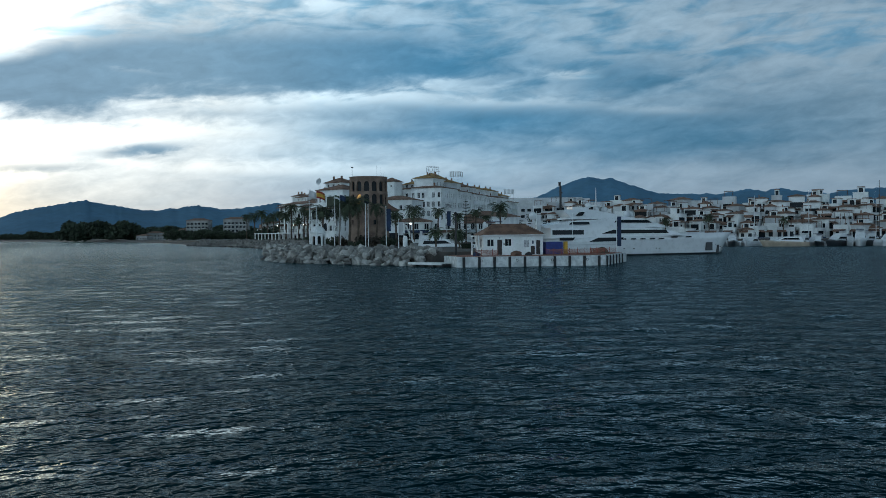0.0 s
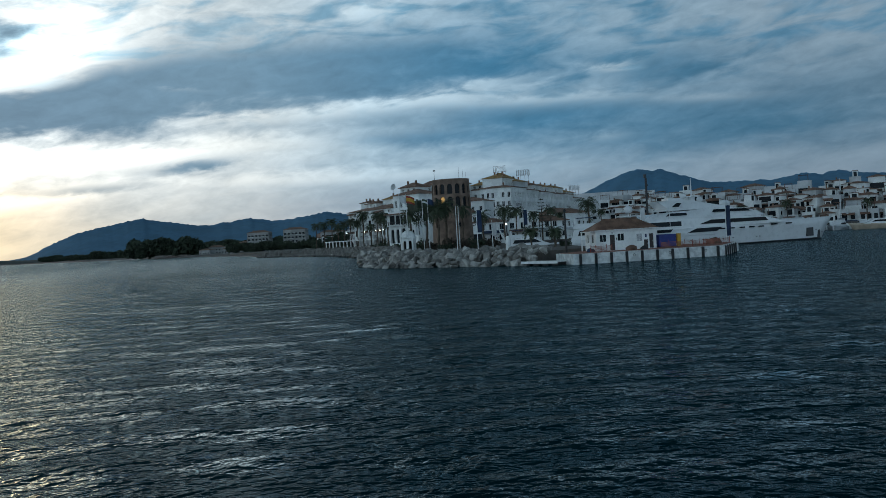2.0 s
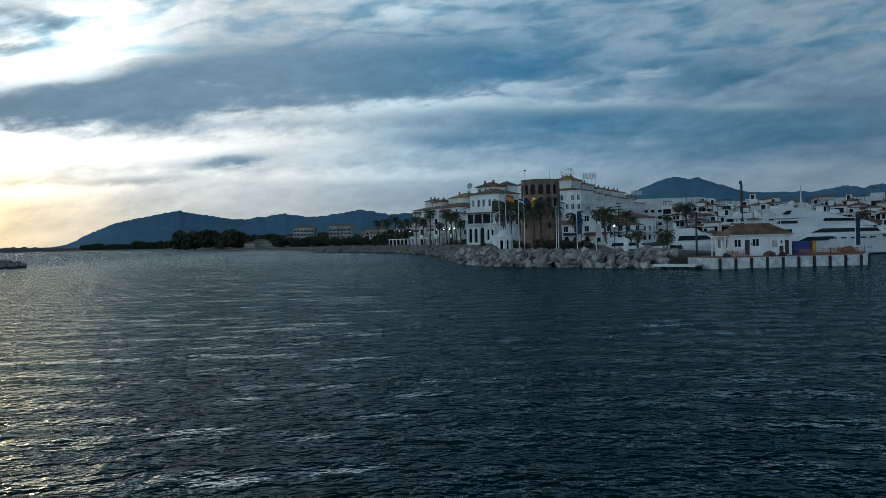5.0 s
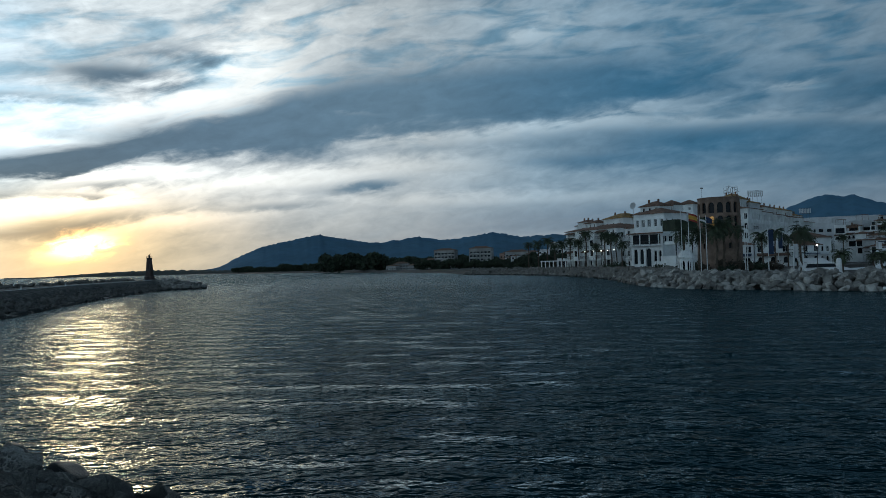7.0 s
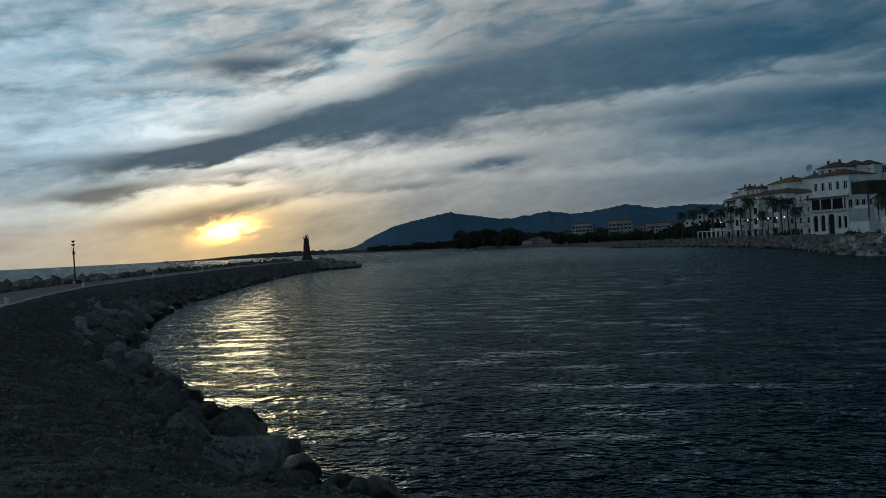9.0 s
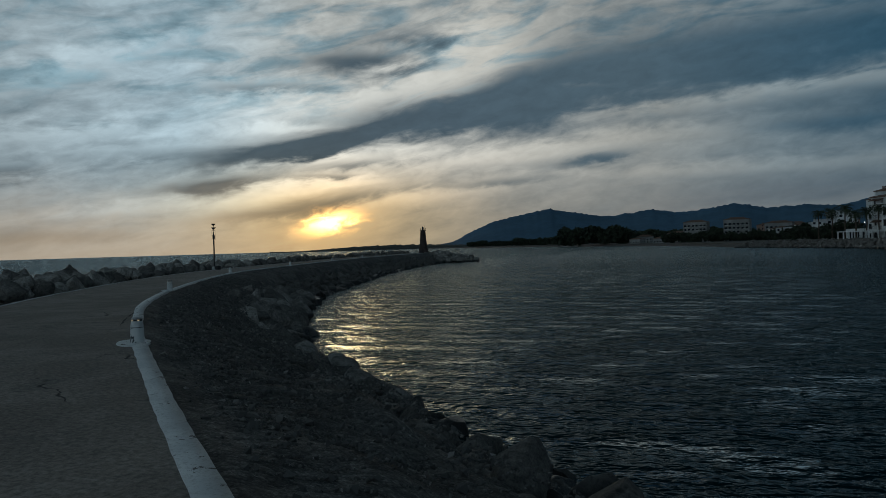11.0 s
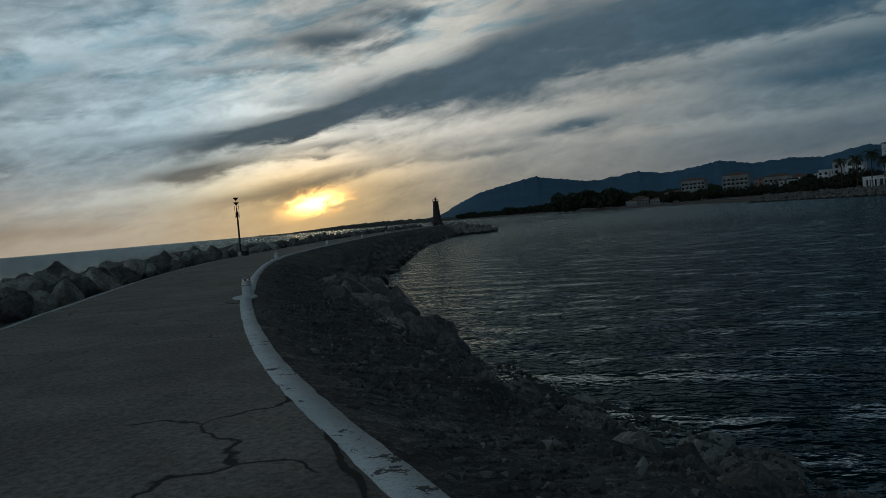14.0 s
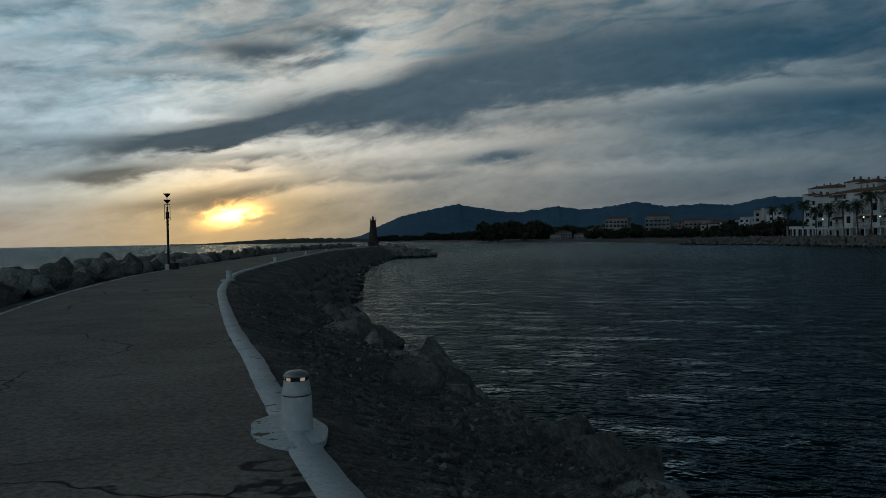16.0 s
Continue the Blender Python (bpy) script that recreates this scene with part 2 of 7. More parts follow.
def material(name, colour, rough=0.8, spread=0.25, scale=1.0, bump=0.3, metal=0.0, second=None, object_space=False, fine=6.0, spec=0.5, vary=0.0):
    """A surface with colour changing at two scales and a fine relief."""
    m = bpy.data.materials.new(name)
    m.use_nodes = True
    k = Nodes(m.node_tree)
    out = k.add("ShaderNodeOutputMaterial")
    b = k.add("ShaderNodeBsdfPrincipled")
    k.put(out.inputs[0], b.outputs[0])
    if object_space:
        pos = k.add("ShaderNodeTexCoord").outputs["Object"]
    else:
        pos = k.add("ShaderNodeNewGeometry").outputs["Position"]
    a = k.noise(pos, scale, 5.0, 0.6)
    c = k.noise(pos, scale * fine, 4.0, 0.6)
    two = second or tuple(v * (1 - spread) for v in colour)
    one = colour if second else tuple(min(1.0, v * (1 + spread * 0.6)) for v in colour)
    col = k.mix(k.remap(a, 0.38, 0.62), two, one)
    col = k.mix(k.math("MULTIPLY", k.remap(c, 0.45, 0.75), 0.35), col, tuple(v * 0.55 for v in colour))
    if vary:
        rnd = k.add("ShaderNodeObjectInfo").outputs["Random"]
        col = k.mix(1.0, col, k.ramp(rnd, [(0.0, 1.0 - vary), (1.0, 1.0)]), "MULTIPLY")
    k.put(b.inputs["Base Color"], col)
    k.put(b.inputs["Roughness"], k.math("ADD", rough, k.math("MULTIPLY", k.math("SUBTRACT", c, 0.5), 0.15), clamp=True))
    b.inputs["Metallic"].default_value = metal
    b.inputs["Specular IOR Level"].default_value = spec
    if bump:
        n = k.add("ShaderNodeBump")
        n.inputs["Strength"].default_value = bump
        n.inputs["Distance"].default_value = 0.05 / max(scale, 0.2)
        k.put(n.inputs["Height"], k.math("ADD", a, k.math("MULTIPLY", c, 0.5)))
        k.put(b.inputs["Normal"], n.outputs[0])
    return m


def water_material():
    m = bpy.data.materials.new("sea_water")
    m.use_nodes = True
    k = Nodes(m.node_tree)
    pos = k.add("ShaderNodeNewGeometry").outputs["Position"]
    away = k.vec("LENGTH", k.vec("SUBTRACT", pos, (-35.0, 10.0, 0.0)), out="Value")

    def ripples(angle, stretch, scale, detail):
        turn = k.add("ShaderNodeMapping")
        turn.inputs["Rotation"].default_value = (0, 0, radians(angle))
        turn.inputs["Scale"].default_value = (stretch, 1.0, 1.0)
        k.put(turn.inputs[0], pos)
        return k.noise(turn.outputs[0], scale, detail, 0.5, 0.25)

    n = k.add("ShaderNodeBump")
    n.inputs["Strength"].default_value = 1.0
    n.inputs["Distance"].default_value = 0.31
    near = k.math("ADD", k.math("MULTIPLY", ripples(-24, 0.7, 1.2, 2.5), 1.0), k.math("ADD", k.math("MULTIPLY", ripples(14, 0.75, 2.4, 2.0), 0.75), k.math("MULTIPLY", ripples(-8, 0.85, 6.0, 2.0), 0.24)))
    axes = k.add("ShaderNodeSeparateXYZ")
    k.put(axes.inputs[0], pos)
    open_sea = k.remap(axes.outputs[0], -112.0, -150.0, 0.0, 4.0)      # rougher outside the breakwater
    k.put(n.inputs["Height"], k.math("ADD", near, k.math("ADD", k.math("MULTIPLY", ripples(-12, 0.5, 0.11, 3.0), k.math("MULTIPLY", open_sea, 2.2)), k.math("MULTIPLY", ripples(-12, 0.6, 0.45, 3.0), k.math("ADD", open_sea, k.remap(away, 60.0, 300.0, 0.5, 3.4))))))
    # dark blue-green water body under a reflecting surface
    body = k.add("ShaderNodeBsdfDiffuse")
    body.inputs["Color"].default_value = (0.0, 0.0165, 0.0215, 1)
    gloss = k.add("ShaderNodeBsdfGlossy")
    gloss.inputs["Color"].default_value = (0.80, 0.93, 0.98, 1)
    # far out the ripples are too small to resolve and only roughen the sea
    k.put(gloss.inputs["Roughness"], k.remap(away, 20.0, 330.0, 0.045, 0.22))
    fres = k.add("ShaderNodeFresnel")
    fres.inputs["IOR"].default_value = 1.125
    mix = k.add("ShaderNodeMixShader")
    k.put(mix.inputs[0], fres.outputs[0])
    k.put(mix.inputs[1], body.outputs[0])
    k.put(mix.inputs[2], gloss.outputs[0])
    for node in (gloss, fres):
        k.put(node.inputs["Normal"], n.outputs[0])
    k.put(k.add("ShaderNodeOutputMaterial").inputs[0], mix.outputs[0])
    return m


SEA = water_material()


def concrete_material():
    m = bpy.data.materials.new("cracked_road_concrete")
    m.use_nodes = True
    k = Nodes(m.node_tree)
    b = k.add("ShaderNodeBsdfPrincipled")
    k.put(k.add("ShaderNodeOutputMaterial").inputs[0], b.outputs[0])
    pos = k.add("ShaderNodeNewGeometry").outputs["Position"]
    stain = k.noise(pos, 0.55, 5.0, 0.6, 0.4)
    patch = k.noise(k.vec("ADD", pos, (31.0, 4.0, 0.0)), 1.7, 5.0, 0.62, 0.6)
    grain = k.noise(pos, 45.0, 3.0, 0.7)
    rnd = k.add("ShaderNodeObjectInfo").outputs["Random"]
    col = k.mix(k.remap(stain, 0.35, 0.68), (0.195, 0.162, 0.138), (0.310, 0.264, 0.228))
    col = k.mix(k.math("MULTIPLY", k.remap(patch, 0.54, 0.70), 0.6), col, (0.125, 0.112, 0.102))
    col = k.mix(k.math("MULTIPLY", k.remap(grain, 0.45, 0.75), 0.4), col, (0.30, 0.27, 0.25))
    speck = k.noise(pos, 17.0, 4.0, 0.75)
    col = k.mix(1.0, col, k.ramp(speck, [(0.36, 0.55), (0.5, 0.95), (0.64, 1.35)]), "MULTIPLY")
    col = k.mix(1.0, col, k.ramp(rnd, [(0.0, 0.86), (1.0, 1.0)]), "MULTIPLY")
    cell = k.add("ShaderNodeTexVoronoi")
    cell.feature = "DISTANCE_TO_EDGE"
    cell.inputs["Scale"].default_value = 0.23
    warp = k.vec("ADD", pos, k.vec("SCALE", k.noise(pos, 1.0, 4.0, 0.5, 0.0, "Color"), 1.0))
    k.put(cell.inputs["Vector"], warp)
    crack = k.remap(cell.outputs["Distance"], 0.0055, 0.0012)
    crack = k.math("MULTIPLY", crack, k.remap(stain, 0.44, 0.52))
    col = k.mix(crack, col, (0.012, 0.011, 0.010))
    k.put(b.inputs["Base Color"], col)
    b.inputs["Roughness"].default_value = 0.88
    n = k.add("ShaderNodeBump")
    n.inputs["Strength"].default_value = 0.6
    n.inputs["Distance"].default_value = 0.012
    k.put(n.inputs["Height"], k.math("SUBTRACT", k.math("ADD", grain, patch), k.math("MULTIPLY", crack, 2.0)))
    k.put(b.inputs["Normal"], n.outputs[0])
    return m


CONCRETE = concrete_material()


def gravel_material():
    m = bpy.data.materials.new("gravel")
    m.use_nodes = True
    k = Nodes(m.node_tree)
    b = k.add("ShaderNodeBsdfPrincipled")
    k.put(k.add("ShaderNodeOutputMaterial").inputs[0], b.outputs[0])
    pos = k.add("ShaderNodeNewGeometry").outputs["Position"]
    wide = k.noise(pos, 0.8, 5.0, 0.6, 0.5)
    warp = k.vec("ADD", pos, k.vec("SCALE", k.noise(pos, 6.0, 3.0, 0.6, 0.0, "Color"), 0.09))
    height, col = None, k.mix(k.remap(wide, 0.36, 0.64), (0.085, 0.084, 0.080), (0.17, 0.165, 0.155))
    for scale, part_of, high in ((3.3, 0.3, 0.6), (11.0, 0.35, 0.45), (24.0, 0.45, 0.25), (58.0, 0.6, 0.12)):
        cell = k.add("ShaderNodeTexVoronoi")
        cell.inputs["Scale"].default_value = scale
        k.put(cell.inputs["Vector"], warp if scale < 12 else pos)
        tone = k.add("ShaderNodeSeparateXYZ")
        k.put(tone.inputs[0], cell.outputs["Color"])
        col = k.mix(part_of, col, k.mix(1.0, col, k.ramp(tone.outputs[0], [(0.0, 0.42), (0.7, 1.05), (1.0, 1.9)]), "MULTIPLY"))
        h = k.math("MULTIPLY", k.math("SUBTRACT", k.math("MULTIPLY", tone.outputs[1], 0.6), cell.outputs["Distance"]), high)
        height = h if height is None else k.math("ADD", height, h)
    k.put(b.inputs["Base Color"], col)
    b.inputs["Roughness"].default_value = 0.95
    b.inputs["Specular IOR Level"].default_value = 0.2
    n = k.add("ShaderNodeBump")
    n.inputs["Strength"].default_value = 1.0
    n.inputs["Distance"].default_value = 0.035
    k.put(n.inputs["Height"], height)
    k.put(b.inputs["Normal"], n.outputs[0])
    return m


def worn_paint_material():
    """White paint on concrete, chipped and dirty."""
    m = bpy.data.materials.new("worn_white_paint")
    m.use_nodes = True
    k = Nodes(m.node_tree)
    b = k.add("ShaderNodeBsdfPrincipled")
    k.put(k.add("ShaderNodeOutputMaterial").inputs[0], b.outputs[0])
    pos = k.add("ShaderNodeNewGeometry").outputs["Position"]
    wide = k.noise(pos, 0.9, 4.0, 0.6)
    chip = k.noise(k.vec("ADD", pos, (9.0, 2.0, 0.0)), 5.0, 6.0, 0.72, 0.4)
    grain = k.noise(pos, 34.0, 4.0, 0.75)
    col = k.mix(k.remap(wide, 0.35, 0.65), (0.60, 0.63, 0.64), (0.80, 0.82, 0.82))
    col = k.mix(k.math("MULTIPLY", k.remap(grain, 0.48, 0.66), 0.6), col, (0.40, 0.41, 0.40))
    gone = k.math("GREATER_THAN", k.math("ADD", chip, k.math("MULTIPLY", wide, 0.30)), 0.775)
    col = k.mix(gone, col, (0.12, 0.115, 0.11))
    k.put(b.inputs["Base Color"], col)
    b.inputs["Roughness"].default_value = 0.85
    n = k.add("ShaderNodeBump")
    n.inputs["Strength"].default_value = 0.7
    n.inputs["Distance"].default_value = 0.01
    k.put(n.inputs["Height"], k.math("SUBTRACT", k.math("ADD", grain, chip), gone))
    k.put(b.inputs["Normal"], n.outputs[0])
    return m


GRAVEL = gravel_material()
ROCK_PALE = material("pale_limestone_boulder", (0.40, 0.38, 0.35), 0.9, 0.45, 0.8, 0.6, fine=6, vary=0.6)


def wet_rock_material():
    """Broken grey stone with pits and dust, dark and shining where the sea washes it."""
    m = bpy.data.materials.new("limestone_boulder")
    m.use_nodes = True
    k = Nodes(m.node_tree)
    b = k.add("ShaderNodeBsdfPrincipled")
    k.put(k.add("ShaderNodeOutputMaterial").inputs[0], b.outputs[0])
    pos = k.add("ShaderNodeNewGeometry").outputs["Position"]
    rnd = k.add("ShaderNodeObjectInfo").outputs["Random"]
    wide = k.noise(pos, 1.6, 5.0, 0.6, 0.5)
    pits = k.noise(k.vec("ADD", pos, (4.0, 8.0, 1.0)), 9.0, 6.0, 0.68, 0.4)
    grain = k.noise(pos, 38.0, 4.0, 0.72)
    col = k.mix(k.remap(wide, 0.35, 0.65), (0.20, 0.185, 0.165), (0.36, 0.335, 0.305))
    col = k.mix(1.0, col, k.ramp(rnd, [(0.0, 0.42), (0.7, 0.95), (1.0, 1.5)]), "MULTIPLY")
    col = k.mix(1.0, col, k.ramp(pits, [(0.34, 0.45), (0.5, 1.0), (0.68, 1.4)]), "MULTIPLY")
    col = k.mix(1.0, col, k.ramp(grain, [(0.34, 0.6), (0.5, 1.0), (0.66, 1.3)]), "MULTIPLY")
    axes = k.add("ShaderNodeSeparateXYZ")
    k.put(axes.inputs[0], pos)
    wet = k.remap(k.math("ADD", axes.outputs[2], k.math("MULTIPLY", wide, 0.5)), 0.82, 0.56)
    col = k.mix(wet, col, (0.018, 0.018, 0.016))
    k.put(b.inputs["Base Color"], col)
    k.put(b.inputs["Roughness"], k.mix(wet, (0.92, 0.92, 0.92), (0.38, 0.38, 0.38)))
    n = k.add("ShaderNodeBump")
    n.inputs["Strength"].default_value = 1.0
    n.inputs["Distance"].default_value = 0.045
    k.put(n.inputs["Height"], k.math("ADD", k.math("MULTIPLY", wide, 0.8), k.math("ADD", pits, k.math("MULTIPLY", grain, 0.28))))
    k.put(b.inputs["Normal"], n.outputs[0])
    return m


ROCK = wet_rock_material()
WHITE_LINE = worn_paint_material()
WHITE = material("white_plaster", (0.74, 0.75, 0.74), 0.85, 0.12, 0.3, 0.15, fine=12)
TERRACOTTA = material("terracotta_roof", (0.20, 0.115, 0.08), 0.85, 0.35, 0.8, 0.6, fine=8)
STONE = material("tower_masonry", (0.21, 0.145, 0.11), 0.9, 0.3, 0.5, 0.6, fine=6)
# the haze of distance is put into this blue base colour
MOUNTAIN = material("haze_blue_mountain", (0.07, 0.165, 0.255), 1.0, 0.12, 0.004, 0.0, fine=6)
SAND = material("beach_sand", (0.095, 0.082, 0.07), 0.95, 0.25, 0.05, 0.1, fine=8)

# ---- mesh helpers ----


def mesh_from(name, verts, faces, mat=None, smooth=False):
    me = bpy.data.meshes.new(name)
    me.from_pydata([tuple(v) for v in verts], [], [tuple(q) for q in faces])
    if smooth:
        me.polygons.foreach_set("use_smooth", [True] * len(me.polygons))
    if mat:
        me.materials.append(mat)
    me.update()
    return me


BEARINGS = ((-180, -90, -60, -36.2, -30, -20, -10, 0, 10, 16.5, 34.8, 50, 90, 180), (-180, -88, -56, -34.5, -27.7, -18.1, -9.1, -0.35, 9.1, 16.0, 31.8, 45.5, 86, 180))
RANGES = ((0, 100, 126, 139, 150, 165, 172, 180, 200, 215, 230, 242, 300, 410, 612, 860, 1000, 2000, 5000), (0, 100, 122, 148, 156, 167, 180, 218, 245, 262, 288, 303, 368, 470, 700, 900, 1080, 2000, 5000))
QUAY_Z = 1.75


def site(x, y):
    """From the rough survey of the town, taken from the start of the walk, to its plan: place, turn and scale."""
    d, a = math.hypot(x - 0.2, y), math.degrees(math.atan2(0.2 - x, y))
    b, e = float(np.interp(a, *BEARINGS)), float(np.interp(d, *RANGES))
    return -0.5 - e * math.sin(radians(b)), e * math.cos(radians(b)) - 0.1, b - a, 0.87 * e / d


def in_town(m):
    p = m.translation
    if p.y < 90 or p.x < -100 and p.y < 300:
        return m
    x, y, turn, s = site(p.x, p.y)
    z = p.z if p.z < 0.6 else QUAY_Z + (p.z - 2.55) * s
    return Matrix.Translation((x, y, z)) @ Matrix.Rotation(radians(turn), 4, "Z") @ m.to_3x3().to_4x4() @ Matrix.Diagonal((s, s, s, 1))


def thing(name, label, category, m=None, group="", kind="", here=False):
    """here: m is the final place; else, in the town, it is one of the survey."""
    if m is not None and not here:
        m = in_town(m)
    ob = new(name)
    ob.empty_display_size = 0.2
    if m is not None:
        ob.matrix_basis = m
    return tagged(ob, label, category, group, kind)


def part(name, bm, mat, parent, label="", m=None):
    """Links a bmesh as one mesh object under a thing or a part."""
    if isinstance(bm, bmesh.types.BMesh):
        me = bpy.data.meshes.new(name)
        bm.to_mesh(me)
        bm.free()
    else:
        me = bm
    if mat is not None and not me.materials:
        me.materials.append(mat)
    ob = new(name, me)
    ob.parent = parent
    if m is not None:
        ob.matrix_basis = m
    if label:
        tagged(ob, label)
    return ob


def box(bm, x0, x1, y0, y1, z0, z1):
    v = [bm.verts.new((x, y, z)) for z in (z0, z1) for x, y in ((x0, y0), (x1, y0), (x1, y1), (x0, y1))]
    for q in ((3, 2, 1, 0), (4, 5, 6, 7), (0, 1, 5, 4), (1, 2, 6, 5), (2, 3, 7, 6), (3, 0, 4, 7)):
        bm.faces.new([v[i] for i in q])
    return v


def boxes(*rows):
    bm = bmesh.new()
    for r in rows:
        box(bm, *r)
    return bm


def lathe(profile, n=16, cap=True, x=0.0, y=0.0, bm=None):
    """Rings of (radius, z) round an upright axis."""
    bm = bm or bmesh.new()
    rings = []
    for r, z in profile:
        rings.append([bm.verts.new((x + r * math.cos(2 * math.pi * i / n), y + r * math.sin(2 * math.pi * i / n), z)) for i in range(n)])
    for a, b in zip(rings, rings[1:]):
        for i in range(n):
            bm.faces.new((a[i], a[(i + 1) % n], b[(i + 1) % n], b[i]))
    if cap:
        bm.faces.new(rings[-1])
        bm.faces.new(rings[0][::-1])
    return bm


def tube(points, radii, n=6, bm=None):
    """A tapering tube along points."""
    bm = bm or bmesh.new()
    rings = []
    for i, (p, r) in enumerate(zip(points, radii)):
        p = Vector(p)
        q = Vector(points[min(i + 1, len(points) - 1)]) - Vector(points[max(i - 1, 0)])
        side = q.cross(Vector((0.3, 0.9, 0.2))).normalized()
        other = q.cross(side).normalized()
        rings.append([bm.verts.new(p + r * (math.cos(2 * math.pi * j / n) * side + math.sin(2 * math.pi * j / n) * other)) for j in range(n)])
    for a, b in zip(rings, rings[1:]):
        for j in range(n):
            bm.faces.new((a[j], a[(j + 1) % n], b[(j + 1) % n], b[j]))
    bm.faces.new(rings[-1])
    bm.faces.new(rings[0][::-1])
    return bm


# ---- sea ----


def wave_height(x, y):
    """A low swell of crossing wave trains under the wind ripples."""
    rng = np.random.RandomState(3)
    h = np.zeros_like(x)
    for i in range(40):
        length = 1.5 * (3.6 / 1.5) ** rng.rand()
        a = radians(-114 + 30 * rng.randn())
        k = 2 * math.pi / length
        h += 0.0065 / k * np.sin(k * (x * math.cos(a) + y * math.sin(a)) + rng.rand() * 6.283)
    return h


def sheet(name, xs, ys, zf, mat, smooth=True):
    gx, gy = np.meshgrid(xs, ys)
    z = zf(gx, gy)
    nx, ny = len(xs), len(ys)
    me = bpy.data.meshes.new(name)
    co = np.stack([gx, gy, z], -1).reshape(-1, 3).astype(np.float32)
    i = np.arange(nx * ny).reshape(ny, nx)
    q = np.stack([i[:-1, :-1], i[:-1, 1:], i[1:, 1:], i[1:, :-1]], -1).reshape(-1, 4)
    me.vertices.add(len(co))
    me.vertices.foreach_set("co", co.ravel())
    me.loops.add(q.size)
    me.loops.foreach_set("vertex_index", q.ravel().astype(np.int32))
    me.polygons.add(len(q))
    me.polygons.foreach_set("loop_start", np.arange(0, q.size, 4, dtype=np.int32))
    me.polygons.foreach_set("use_smooth", np.full(len(q), smooth))
    me.update(calc_edges=True)
    me.materials.append(mat)
    return new(name, me)


def spread(a, b, fine, far, ratio=1.18):
    """Even steps from a to b, then widening steps out to far on both sides."""
    out = list(np.arange(a, b, fine))
    s, v = fine, out[-1]
    while v < far:
        s *= ratio
        v += s
        out.append(v)
    s, v = fine, a
    while v > -far:
        s *= ratio
        v -= s
        out.insert(0, v)
    return np.array(out)


def sea_z(x, y):
    d = np.hypot(np.maximum(np.abs(x + 20) - 112, 0), np.maximum(np.abs(y - 70) - 102, 0))
    return wave_height(x, y) * np.clip(1 - d / 120.0, 0, 1)


tagged(sheet("water", spread(-130, 90, 0.5, 4500), spread(3, 130, 0.5, 4700), sea_z, SEA),
       "dark rippled sea water of the harbour mouth at dusk", "water", kind="structure")

# ---- breakwater: line of its inner white edge, from behind the camera to the head ----
EDGE = [(75, -7.5), (35, -2.2), (0, 1.1), (-15, 3.1), (-26, 5.5), (-33, 8.6), (-38.6, 11.95), (-43.7, 15.33), (-46.1, 17.18), (-49.1, 19.8), (-52.45, 22.85), (-55.75, 25.95),
        (-58.9, 29.1), (-61.87, 32.2), (-64.63, 35.5), (-67.53, 39.25), (-70.13, 42.95), (-72.73, 46.65), (-78.0, 54.65), (-82.5, 62.4), (-85.3, 67.9), (-91.5, 82.3), (-100.8, 105.5), (-112, 135), (-122, 168), (-131, 203)]
ROAD_Z = 2.65


def smooth_line(pts, step):
    """Points at even steps along a Catmull-Rom curve."""
    p = [Vector((*q, 0)) for q in pts]
    p = [2 * p[0] - p[1], *p, 2 * p[-1] - p[-2]]
    dense = []
    for a, b, c, d in zip(p, p[1:], p[2:], p[3:]):
        n = max(4, int((c - b).length / 0.08))
        for i in range(n):
            t = i / n
            dense.append(0.5 * ((2 * b) + (c - a) * t + (2 * a - 5 * b + 4 * c - d) * t * t + (3 * b - a - 3 * c + d) * t ** 3))
    out, gone = [dense[0]], 0.0
    for a, b in zip(dense, dense[1:]):
        gone += (b - a).length
        if gone >= step:
            out.append(b)
            gone = 0.0
    return out


LINE = smooth_line(EDGE, 0.24)
SIDE = []
for i in range(len(LINE)):
    a, b = LINE[max(i - 6, 0)], LINE[min(i + 6, len(LINE) - 1)]
    q = (b - a).normalized()
    SIDE.append(Vector((q.y, -q.x, 0)))     # to the harbour side


def bank_width(x):
    """The harbour bank narrows along the curve."""
    return float(np.interp(-x, (25, 33, 38, 41, 48, 58, 63, 67, 85), (1.1, 1.2, 1.45, 1.4, 1.25, 1.34, 1.16, 1.06, 1.0)))


def on_dike(i, s, z=0.0):
    if s > 1:
        s = 1 + (s - 1) * bank_width(LINE[i].x)
    return LINE[i] + SIDE[i] * s + Vector((0, 0, z))


def rough(p, size, amount):
    return amount * noise.noise(Vector((p.x / size, p.y / size, 3.1)))


def ribbon(name, mat, across, step=1, first=0, last=None, jitter=0.0, smooth=True):
    """A strip along the breakwater. across: rows of (offset to the harbour side, height, roughness)."""
    idx = list(range(first, last or len(LINE), step))
    verts, faces = [], []
    for i in idx:
        for s, z, r in across:
            p = on_dike(i, s + (jitter * (0.6 * noise.noise(LINE[i] * 0.6 + Vector((s * 9, 0, 0))) + 0.8 * noise.noise(LINE[i] * 4.3 + Vector((s * 9, 0, 4)))) if jitter else 0), z)
            p.z += rough(p, 0.55, r * 0.5) + rough(p, 0.9, r * 0.6) + rough(p, 1.7, r)
            verts.append(p)
    n = len(across)
    for j in range(len(idx) - 1):
        for c in range(n - 1):
            a = j * n + c
            faces.append((a, a + 1, a + n + 1, a + n))
    me = mesh_from(name, verts, faces, mat, smooth)
    return new(name, me)


def lerp_rows(a, b, n):
    return [tuple(u + (v - u) * i / n for u, v in zip(a, b)) for i in range(n)]


